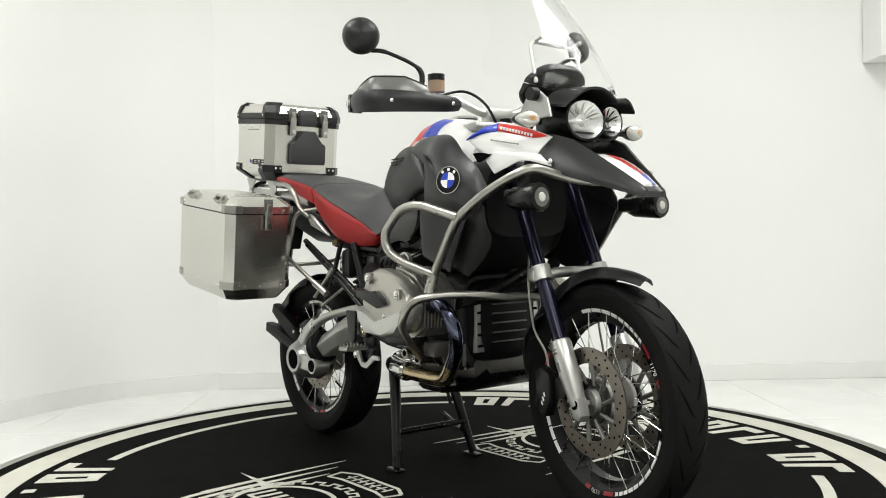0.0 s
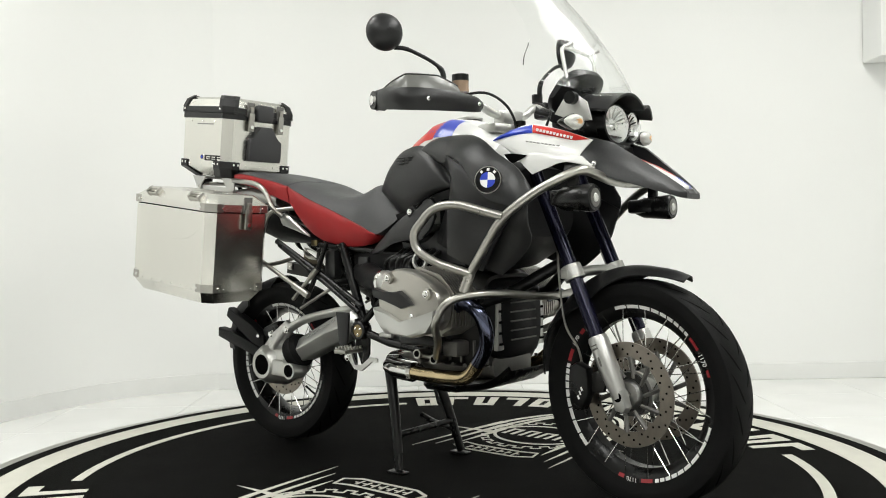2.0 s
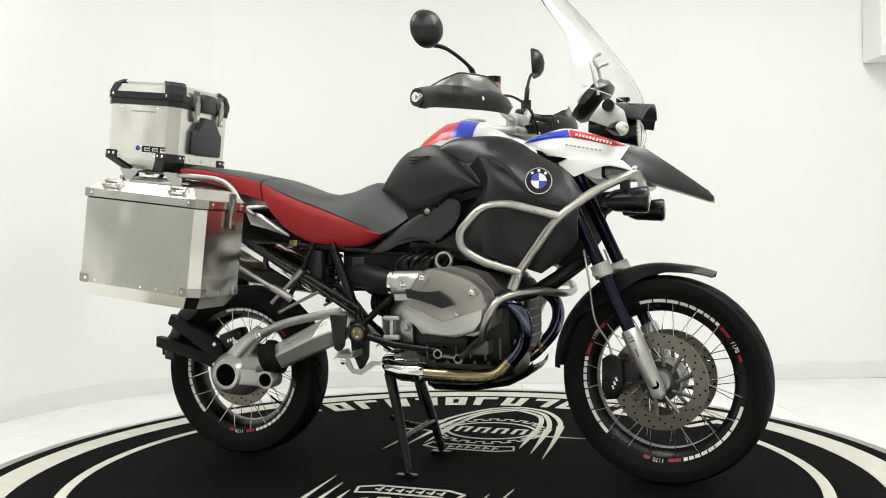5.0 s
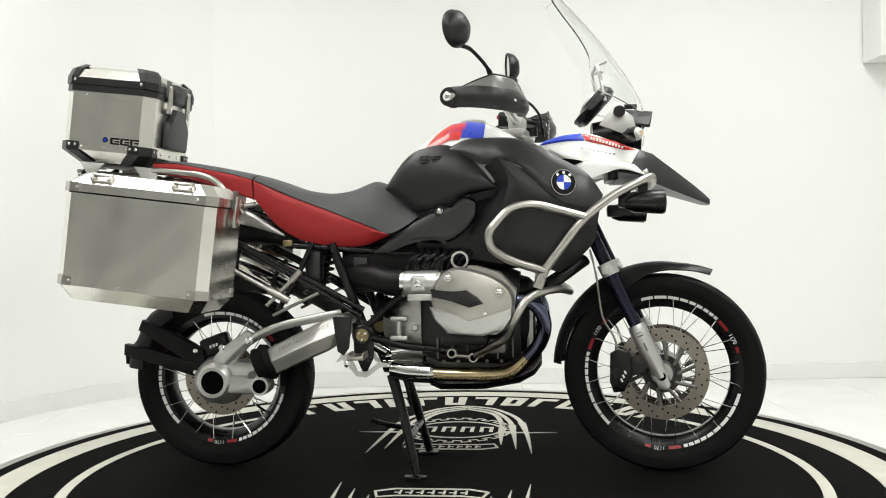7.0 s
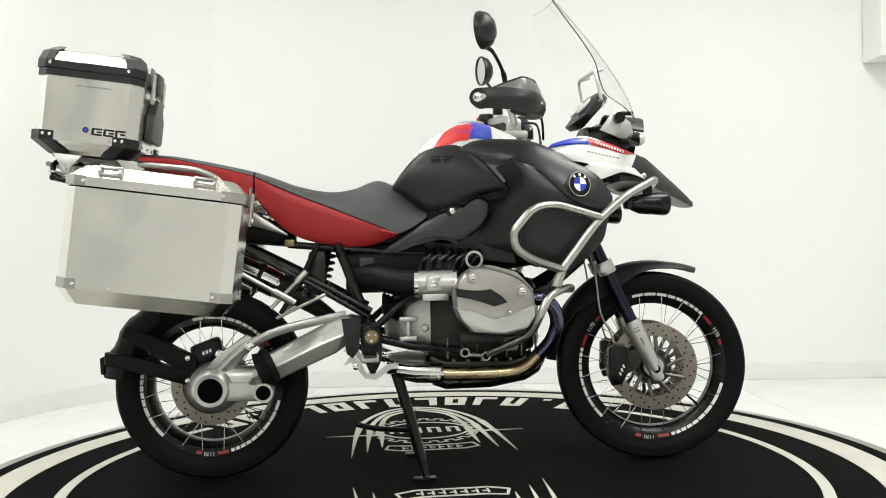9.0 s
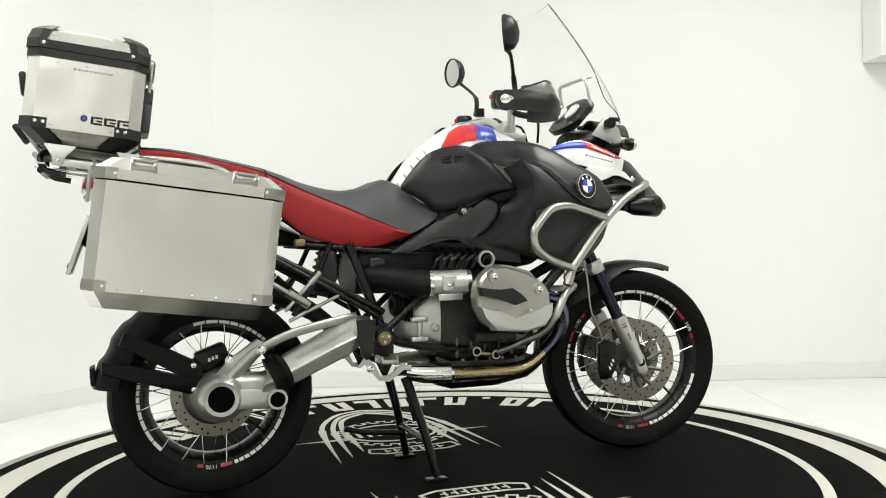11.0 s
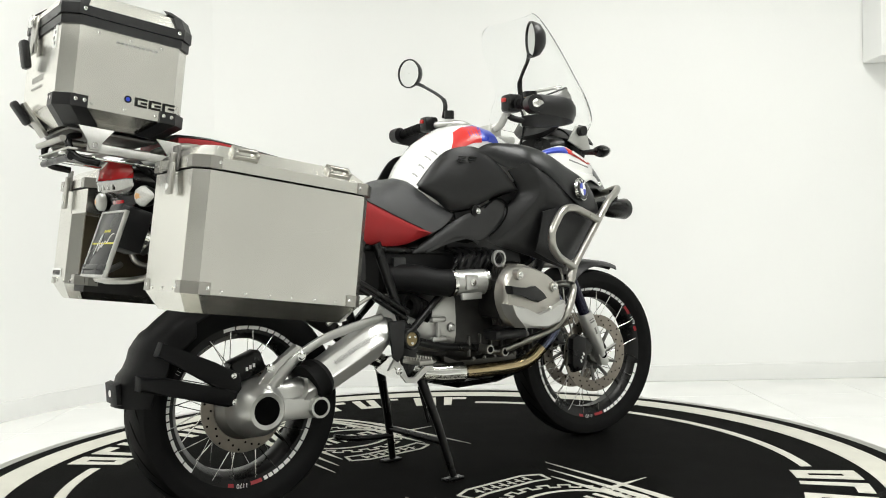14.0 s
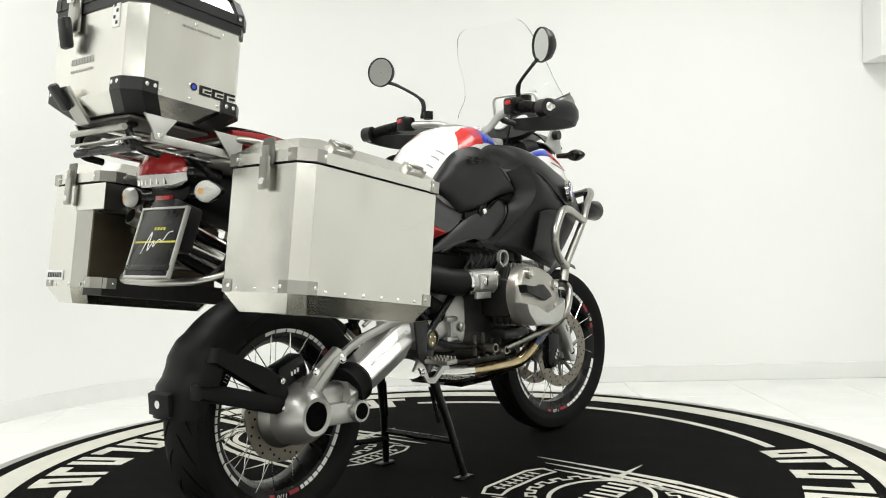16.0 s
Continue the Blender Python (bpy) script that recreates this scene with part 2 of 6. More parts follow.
# ---------- room ----------
def wall(name, a, b, mat=None, z0=FLOOR - 0.1, z1=CEIL, t=0.15):
    """A wall whose inner face runs from a to b, with the room on its right hand side."""
    a, b = V(*a, 0), V(*b, 0)
    d = (b - a).normalized()
    n = V(-d.y, d.x, 0)
    bm = bm_new()
    pts = [a, b, b + n * t, a + n * t]
    plate(bm, [(p.x, p.y) for p in pts], z0, z1, axis="z")
    ob = tagged(part(name, bm, mat or WALL, None, smooth=False), "added unseen wall, grey to darken reflections" if mat else "plain white painted showroom wall", "wall", kind="structure")
    bm = bm_new()
    pts = [a, b, b - n * 0.014, a - n * 0.014]
    plate(bm, [(p.x, p.y) for p in pts], FLOOR, FLOOR + 0.095, axis="z", bevel=0.003)
    sk = tagged(part("baseboard_" + name, bm, SKIRT, None, smooth=False), "low white tiled skirting along the wall", "baseboard", kind="structure")
    return ob


for wname, a_, b_ in (("wall_north", (-1.30, 2.09), (4.2, 2.04)), ("wall_east", (4.2, 2.04), (4.2, -0.7)), ("wall_southeast", (4.2, -0.7), (4.2, -6.0)), ("wall_south", (4.2, -6.0), (-5.2, -6.0)), ("wall_southwest", (-5.2, -6.0), (-3.17, -1.19)), ("wall_west", (-3.17, -1.19), (-2.14, 1.25))):
    # walls out of view are greyed only to shape the light
    wall(wname, a_, b_, WALLD if wname in ("wall_south", "wall_southeast") else WALLE if wname == "wall_southwest" else None)
# the rounded corner between the west and north walls
arc = curve_points([(-2.30, 0.90, 0), (-2.14, 1.25, 0), (-1.97, 1.60, 0), (-1.72, 1.90, 0), (-1.30, 2.09, 0), (-0.9, 2.09, 0)], 8)[8:33]
for nm_, mt_, t0_, t1_, z0_, z1_ in (("wall_northwest", WALL, 0.0, 0.15, FLOOR - 0.1, CEIL), ("baseboard_wall_northwest", SKIRT, -0.014, -0.0005, FLOOR, FLOOR + 0.095)):
    bm = bm_new()
    secs_ = []
    for i_, p_ in enumerate(arc):
        d_ = (arc[min(i_ + 1, len(arc) - 1)] - arc[max(i_ - 1, 0)]).normalized()
        n_ = V(-d_.y, d_.x, 0)
        secs_.append([p_ + n_ * t0_ + V(0, 0, z0_), p_ + n_ * t1_ + V(0, 0, z0_), p_ + n_ * t1_ + V(0, 0, z1_), p_ + n_ * t0_ + V(0, 0, z1_)])
    loft(bm, secs_)
    tagged(part(nm_, bm, mt_, None), "rounded white corner of the showroom wall" if t0_ == 0 else "low white skirting round the corner", "wall" if t0_ == 0 else "baseboard", kind="structure")

bm = bm_new()
plate(bm, [(-5.6, -6.4), (4.6, -6.4), (4.6, 2.5), (-5.6, 2.5)], CEIL, CEIL + 0.12, axis="z")
tagged(part("ceiling", bm, WALL, None, smooth=False), "flat white painted ceiling", "ceiling", kind="structure")
bm = bm_new()
box(bm, (3.35, 1.937, (1.792 + CEIL) / 2), (1.69, 0.216, CEIL - 1.792), bevel=0.006)
tagged(part("trim_bulkhead", bm, WALL, None, smooth=False), "white boxed bulkhead below the ceiling", "bulkhead", kind="structure")

bm = bm_new()
plate(bm, [(-5.6, -6.4), (4.6, -6.4), (4.6, 2.5), (-5.6, 2.5)], FLOOR - 0.12, FLOOR - 0.003, axis="z")
floor = tagged(part("floor", bm, JOINT, None, smooth=False), "glossy white square floor tiles", "floor", kind="structure")

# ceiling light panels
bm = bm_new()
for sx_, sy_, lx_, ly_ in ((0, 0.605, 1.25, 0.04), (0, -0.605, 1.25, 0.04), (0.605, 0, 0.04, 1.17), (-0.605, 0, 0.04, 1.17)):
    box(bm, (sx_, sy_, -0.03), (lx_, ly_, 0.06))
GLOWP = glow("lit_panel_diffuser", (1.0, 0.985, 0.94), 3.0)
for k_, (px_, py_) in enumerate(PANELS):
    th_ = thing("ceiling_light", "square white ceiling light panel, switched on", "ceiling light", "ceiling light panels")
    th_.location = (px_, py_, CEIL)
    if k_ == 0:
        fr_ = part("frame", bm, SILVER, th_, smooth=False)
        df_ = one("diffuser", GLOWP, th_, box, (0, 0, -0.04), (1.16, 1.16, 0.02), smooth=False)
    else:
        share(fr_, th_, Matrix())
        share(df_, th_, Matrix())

# ---------- turntable and mat ----------
base = tagged(new("round_plinth"), "low grey metal rim round the turntable on the tiles", "plinth")
one("ring", STEEL, base, lathe, [(1.592, -0.05), (1.65, -0.05), (1.65, -0.006), (1.645, -0.003), (1.592, -0.003)], seg=128, label="grey rim").rotation_euler = (radians(90), 0, 0)
turntable = thing("turntable", "round rotating display platform under the mat", "turntable")
bm = bm_new()
plate(bm, [(1.588 * math.cos(k * math.pi / 80), 1.588 * math.sin(k * math.pi / 80)) for k in range(160)], -0.048, -0.006, axis="z")
part("deck", bm, BLACK, turntable, smooth=False)

rug = thing("round_mat", "round black rubber mat with cream rings and printed emblems", "mat")
bm = bm_new()
plate(bm, [(1.596 * math.cos(k * math.pi / 90), 1.596 * math.sin(k * math.pi / 90)) for k in range(180)], -0.005, 0.0, axis="z")
part("sheet", bm, MATB, rug, smooth=False)


def ring_piece(bm, r0, r1, a0, a1, z=0.0012, n=None, zb=0.0):
    n = n or max(2, int(abs(a1 - a0) / 2.2))
    lo, hi = [], []
    for k in range(n + 1):
        a = radians(a0 + (a1 - a0) * k / n)
        c, s = math.cos(a), math.sin(a)
        lo.append((bm.verts.new((r0 * c, r0 * s, z)), bm.verts.new((r1 * c, r1 * s, z))))
        hi.append((bm.verts.new((r0 * c, r0 * s, zb)), bm.verts.new((r1 * c, r1 * s, zb))))
    for k in range(n):
        bm.faces.new((lo[k][0], lo[k + 1][0], lo[k + 1][1], lo[k][1]))
        bm.faces.new((lo[k][0], hi[k][0], hi[k + 1][0], lo[k + 1][0]))
        bm.faces.new((lo[k][1], lo[k + 1][1], hi[k + 1][1], hi[k][1]))
    for k in (0, n):
        bm.faces.new((lo[k][0], lo[k][1], hi[k][1], hi[k][0]))


one("outer_ring", MATW, rug, ring_piece, 1.422, 1.536, 0, 360, n=180, label="broad cream printed ring", smooth=False)
for a_ in (0, 180):
    one("inner_arc", MATW, rug, ring_piece, 1.228, 1.265, a_ - 43, a_ + 43, label="thin cream printed arc", smooth=False)


def strip(bm, pts, w, z=0.0012, taper=False):
    """A printed stroke along a line on the mat."""
    pts = [V(p[0], p[1], 0) for p in pts]
    rows = []
    for i, p in enumerate(pts):
        d = (pts[min(i + 1, len(pts) - 1)] - pts[max(i - 1, 0)]).normalized()
        n = V(-d.y, d.x, 0)
        k = w / 2 * (1 - 0.97 * (i / (len(pts) - 1)) if taper else 1)
        rows.append([bm.verts.new(p + n * k + V(0, 0, z)), bm.verts.new(p - n * k + V(0, 0, z)), bm.verts.new(p - n * k), bm.verts.new(p + n * k)])
    for a, b in zip(rows, rows[1:]):
        for k in (0, 1, 3):
            bm.faces.new((a[k], a[(k + 1) % 4], b[(k + 1) % 4], b[k]))


# lettering round the rim, as plain bars
GLYPHS = 14
for side in (90, 270):
    for g in range(GLYPHS):
        c0 = side - 45.5 + 91 * (g + 0.5) / GLYPHS
        h = 2.35
        bm = bm_new()
        if g == 2:
            ring_piece(bm, 1.345, 1.385, c0 - 0.8, c0 + 0.8)
        else:
            kind = (g * 5 + 3) % 4
            if kind in (0, 1, 2):
                ring_piece(bm, 1.175, 1.382, c0 - h, c0 - h + 1.75, n=1)
            if kind in (0, 2, 3):
                ring_piece(bm, 1.175, 1.382, c0 + h - 1.75, c0 + h, n=1)
            if kind in (0, 1, 3):
                ring_piece(bm, 1.332, 1.382, c0 - h + (1.8 if kind != 3 else 0), c0 + h - (1.8 if kind != 1 else 0), z=0.0013)
            if kind in (0, 2):
                ring_piece(bm, 1.175, 1.222, c0 - h + 1.8, c0 + h - 1.8, z=0.0013)
        part("printed_bar", bm, MATW, rug, smooth=False)


def emblem(turn):
    """Printed gear, wings and banner; the lettering is plain bars."""
    m = Matrix.Rotation(radians(turn), 4, "Z")
    top = 1.14
    def put(name, fn):
        bm = bm_new()
        fn(bm)
        bm.transform(m)
        part(name, bm, MATW, rug, smooth=False)
    for sx in (-1, 1):
        for k in range(3):
            def wing(bm, k=k, sx=sx):
                pts = curve_points([(0, top - 0.035 * k, 0), (sx * 0.13, top - 0.07 - 0.06 * k, 0), (sx * (0.24 - 0.03 * k), 0.86 - 0.07 * k, 0), (sx * (0.285 - 0.05 * k), 0.58 - 0.03 * k, 0), (sx * (0.312 - 0.06 * k), 0.20 + 0.07 * k, 0)], 8)
                strip(bm, [(p.x, p.y) for p in pts][:20], 0.022)
                strip(bm, [(p.x, p.y) for p in pts][19:], 0.034, z=0.0014, taper=True)
            put("wing_stroke", wing)
        put("spike_stroke", lambda bm, sx=sx: strip(bm, [(sx * 0.19, 0.565), (sx * 0.3, 0.565), (sx * 0.41, 0.565)], 0.03, taper=True))
    def gear(bm):
        pts = []
        n = 20
        for k in range(n):
            for da, r in ((0.0, 0.20), (0.5, 0.20), (0.5, 0.225), (1.0, 0.225)):
                a = 2 * math.pi * (k + da) / n
                pts.append((r * math.cos(a), 0.62 + r * math.sin(a) * 1.05))
        strip(bm, pts + pts[:1], 0.012)
    put("gear_outline", gear)
    put("oval_outline", lambda bm: strip(bm, [(0.185 * math.cos(k * math.pi / 20), 0.62 + 0.155 * math.sin(k * math.pi / 20)) for k in range(41)], 0.014, z=0.0015))
    ban = [(-0.18, 0.30), (-0.12, 0.27), (0.12, 0.27), (0.18, 0.30), (0.165, 0.36), (0.10, 0.345), (-0.10, 0.345), (-0.165, 0.36), (-0.18, 0.30)]
    put("banner_outline", lambda bm: strip(bm, ban, 0.012, z=0.0016))
    for k in range(7):
        x = -0.105 + 0.035 * k
        put("printed_bar", lambda bm, x=x: (strip(bm, [(x - 0.007, 0.285), (x - 0.007, 0.33)], 0.008), strip(bm, [(x - 0.002, 0.309), (x + 0.012, 0.309)], 0.008, z=0.0014)))
    for k in range(4):
        x = -0.12 + 0.08 * k
        put("printed_bar", lambda bm, x=x: (strip(bm, [(x - 0.02, 0.57), (x - 0.02, 0.67)], 0.016), strip(bm, [(x + 0.02, 0.57), (x + 0.02, 0.67)], 0.016), strip(bm, [(x - 0.011, 0.662), (x + 0.011, 0.662)], 0.014, z=0.0014)))


emblem(0)
emblem(180)
# ---------- motorcycle ----------
CX, CY = 0.010, 0.027
bike = thing("motorcycle", "large white, black and red adventure touring motorcycle on its centre stand", "motorcycle")


def wheel(name, centre, r_tyre, width, r_rim, parent, turn=0.0):
    """Tyre, rim, decals, spokes and hub round the y axis."""
    w = tagged(new(name), "", "")
    w.parent = parent
    w.matrix_basis = Matrix.Translation(centre) @ Matrix.Rotation(radians(turn), 4, "Z")
    hw = width / 2
    prof = []
    for k in range(13):
        a = math.pi * k / 12
        y = -math.cos(a) * hw
        prof.append((r_tyre - 0.36 * hw * (1 - math.sin(a) ** 0.8) - (0.018 if k in (0, 12) else 0), y))
    tyre = [(r_rim + 0.006, -hw * 0.72), (r_rim + 0.03, -hw * 0.93)] + prof + [(r_rim + 0.03, hw * 0.93), (r_rim + 0.006, hw * 0.72)]
    one("tyre", RUBBER, w, lathe, tyre, seg=96, label="black road tyre with cut tread grooves")
    # tread grooves, as thin black strips that paint the shade of the cuts
    bm = bm_new()
    n = 24
    for k in range(n):
        for s in (-1, 1):
            a0 = 2 * math.pi * (k + (0.5 if s > 0 else 0)) / n
            pts = []
            for q in range(10):
                u = 0.12 + 0.72 * q / 9
                y = s * hw * u
                aa = math.acos(min(1, abs(y) / hw))
                r = r_tyre - 0.36 * hw * (1 - math.sin(aa) ** 0.8) + 0.0006
                an = a0 + 0.36 * u ** 1.5
                pts.append((r, y, an))
            rows = []
            for q, (r, y, an) in enumerate(pts):
                wd = 0.0075 * math.sin(math.pi * (q + 0.6) / 10.2) / r_tyre
                rows.append([bm.verts.new((r * math.cos(an + e), y, r * math.sin(an + e))) for e in (-wd, wd)])
            for a, b in zip(rows, rows[1:]):
                bm.faces.new((a[0], a[1], b[1], b[0]))
    part("tread_groove", bm, GROOVE, w)["kind"] = "stuff"
    rw = hw * 0.72
    rim = [(r_rim + 0.008, -rw), (r_rim + 0.008, -rw + 0.006), (r_rim - 0.012, -rw + 0.012), (r_rim - 0.024, -rw * 0.4), (r_rim - 0.024, rw * 0.4), (r_rim - 0.012, rw - 0.012), (r_rim + 0.008, rw - 0.006), (r_rim + 0.008, rw), (r_rim - 0.016, rw - 0.004), (r_rim - 0.034, rw * 0.42), (r_rim - 0.034, -rw * 0.42), (r_rim - 0.016, -rw + 0.004)]
    one("rim", BLACK, w, lathe, rim, seg=96, label="black wire-spoke rim")
    # rim stickers on both flanks
    for s in (-1, 1):
        y = s * (rw + 0.0018)
        def band(bm, a0, a1, r0=r_rim - 0.0055, r1=r_rim + 0.0045):
            m = max(2, int((a1 - a0) / 2.5))
            rows = []
            for k in range(m + 1):
                a = radians(a0 + (a1 - a0) * k / m)
                rows.append([bm.verts.new((r * math.cos(a), yy, r * math.sin(a))) for r, yy in ((r0, y - s * 0.0035), (r1, y + s * 0.0008), (r1, y - s * 0.002))])
            for p, q in zip(rows, rows[1:]):
                bm.faces.new((p[0], p[1], q[1], q[0]))
                bm.faces.new((p[1], p[2], q[2], q[1]))
        for g in range(3):
            b0 = 120 * g + (17 if s < 0 else 77)
            for a0, a1 in ((0, 3), (4, 7.5), (8.5, 12.5), (13.5, 18), (19, 24), (25, 31), (32, 40), (41, 50), (51, 60)):
                one("rim_decal", WHITEDECAL, w, band, b0 + 28 + a0, b0 + 28 + a1)
            one("rim_decal", REDDECAL, w, band, b0 + 17, b0 + 26, label="dark red rim sticker")
            one("rim_decal", REDDECAL, w, band, b0 - 1, b0 + 3.5)
            # the number on the sticker
            cu = bpy.data.curves.new("text", "FONT")
            cu.body, cu.size, cu.align_x, cu.align_y, cu.extrude = "1170", 0.0185, "CENTER", "CENTER", 0.0003
            tmp = bpy.data.objects.new("text", cu)
            me = bpy.data.meshes.new_from_object(tmp)
            bpy.data.objects.remove(tmp)
            me.materials.append(WHITEDECAL)
            ob = new("rim_number", me)
            ob.parent = w
            a = radians(b0 + 10)
            # text faces outwards, its top towards the hub's far side
            xax = V(math.sin(a), 0, -math.cos(a)) * (1 if s < 0 else -1)
            yax = V(math.cos(a), 0, math.sin(a))
            zax = xax.cross(yax)
            ob.matrix_basis = Matrix.Translation(V(r_rim * math.cos(a), y + s * 0.0015, r_rim * math.sin(a))) @ Matrix((xax, yax, zax)).transposed().to_4x4()
    # spokes: cross laced pairs
    sp = bm_new()
    rod(sp, (0.05, 0, 0), (r_rim - 0.015, 0, 0), 0.0015, seg=6, cap=False)
    spoke = None
    for k in range(40):
        s = -1 if k % 2 else 1
        a = 2 * math.pi * k / 40
        da = (0.55 if (k // 2) % 2 else -0.55)
        p = V(0.062 * math.cos(a + da), s * 0.038, 0.062 * math.sin(a + da))
        q = V((r_rim - 0.006) * math.cos(a), s * rw * 0.93, (r_rim - 0.006) * math.sin(a))
        d = q - p
        m = Matrix.Translation(p) @ d.to_track_quat("X", "Z").to_matrix().to_4x4() @ Matrix.Translation((-0.05, 0, 0)) @ Matrix.Diagonal((1, 1, 1, 1))
        L = d.length
        if spoke is None:
            sp.free()
            sp = bm_new()
            rod(sp, (0.05, 0, 0), (0.05 + L, 0, 0), 0.0015, seg=6, cap=False)
            spoke = part("spoke", sp, CHROME, w, "thin bright wire spoke")
            spoke.matrix_basis = m
        else:
            share(spoke, w, m)
    one("hub", ALUC, w, lathe, [(0.012, -0.075), (0.035, -0.075), (0.045, -0.05), (0.066, -0.046), (0.066, -0.034), (0.04, -0.026), (0.04, 0.026), (0.066, 0.034), (0.066, 0.046), (0.045, 0.05), (0.035, 0.075), (0.012, 0.075)], seg=40, label="cast grey wheel hub")
    return w


def disc_mesh(y, r0, r1):
    bm = bm_new()
    lathe(bm, [(r0, y - 0.0025), (r1, y - 0.0025), (r1, y + 0.0025), (r0, y + 0.0025)], seg=72)
    return bm


# near-black for caps; in holes, slots and cuts it paints their shade
GROOVE = material("black_cap_and_hole_shade", (0.002, 0.002, 0.002), 0.95, spec=0.05)
STEER = -9.0
fw = wheel("front_wheel", (0.754, -0.016, 0.336), 0.334, 0.110, 0.2545, bike, STEER)
rw_ = wheel("rear_wheel", (-0.783, -0.024, 0.325), 0.317, 0.142, 0.228, bike)
def mir(pts, s):
    """Points given for the right flank (s = -1), mirrored for the left."""
    return [V(p[0], p[1] * -s, p[2]) for p in pts]


def empty(name, parent, m=None, label=""):
    e = new(name)
    e.parent = parent
    if m is not None:
        e.matrix_basis = m
    if label:
        e["label"] = label
    return e


def bolt(parent, p, d, r=0.007, h=0.005, mat=None):
    bm = bm_new()
    p, d = Vector(p), Vector(d).normalized()
    rod(bm, p - d * 0.002, p + d * h * 0.6, r, seg=12)
    rod(bm, p + d * h * 0.6, p + d * h, r * 0.85, r * 0.55, seg=12)
    return part("bolt", bm, mat or CHROME, parent)


# wheels: discs, carriers
for s in (-1, 1):
    bm = disc_mesh(s * 0.068, 0.108, 0.153)
    d = part("brake_disc", bm, DISC, fw, "drilled brown-grey brake disc")
    # black plugs paint the shade inside the drilled holes
    bm = bm_new()
    for k in range(48):
        a = 2 * math.pi * k / 48
        r = (0.118, 0.131, 0.144)[k % 3]
        rod(bm, (r * math.cos(a), s * 0.0645, r * math.sin(a)), (r * math.cos(a), s * 0.0715, r * math.sin(a)), 0.0036, seg=6)
    part("drilled_hole", bm, GROOVE, d)["kind"] = "stuff"
    bm = bm_new()
    lathe(bm, [(0.045, s * 0.06 - 0.004), (0.064, s * 0.062 - 0.004), (0.064, s * 0.062 + 0.004), (0.045, s * 0.06 + 0.004)], seg=48)
    dc = part("disc_carrier", bm, ENGDARK, fw, "dark grey disc carrier")
    for k in range(10):
        a = 2 * math.pi * k / 10
        one("carrier_arm", ENGINE, dc, rod, (0.05 * math.cos(a), s * 0.062, 0.05 * math.sin(a)), (0.112 * math.cos(a + 0.25), s * 0.068, 0.112 * math.sin(a + 0.25)), 0.007, seg=6)
bm = disc_mesh(-0.052, 0.095, 0.1325)
d = part("brake_disc", bm, DISC, rw_, "drilled rear brake disc")
# rear disc holes, their shade painted as black plugs
bm = bm_new()
for k in range(36):
    a = 2 * math.pi * k / 36
    r = (0.104, 0.114, 0.124)[k % 3]
    rod(bm, (r * math.cos(a), -0.0555, r * math.sin(a)), (r * math.cos(a), -0.048, r * math.sin(a)), 0.0036, seg=6)
part("drilled_hole", bm, GROOVE, d)["kind"] = "stuff"
one("hub_shell", ALUC, rw_, lathe, [(0.03, -0.09), (0.07, -0.085), (0.095, -0.05), (0.095, -0.045), (0.06, -0.04), (0.03, -0.04)], seg=40)
for w_, r_ in ((fw, 0.252), (rw_, 0.228)):
    bm = bm_new()
    rod(bm, ((r_ - 0.03) * 0.75, -0.012, -(r_ - 0.03) * 0.66), ((r_ - 0.085) * 0.75, -0.03, -(r_ - 0.085) * 0.66), 0.004)
    part("valve_stem", bm, RUBBER, w_)

# ---- front fork, turned with the bars ----
fork = empty("front_fork", bike, Matrix.Translation((0.754, -0.016, 0.334)) @ Matrix.Rotation(radians(STEER), 4, "Z"))
RK = 0.462


def leg(z, y, dx=0.0):
    return V(-0.004 - RK * z + dx, y, z)


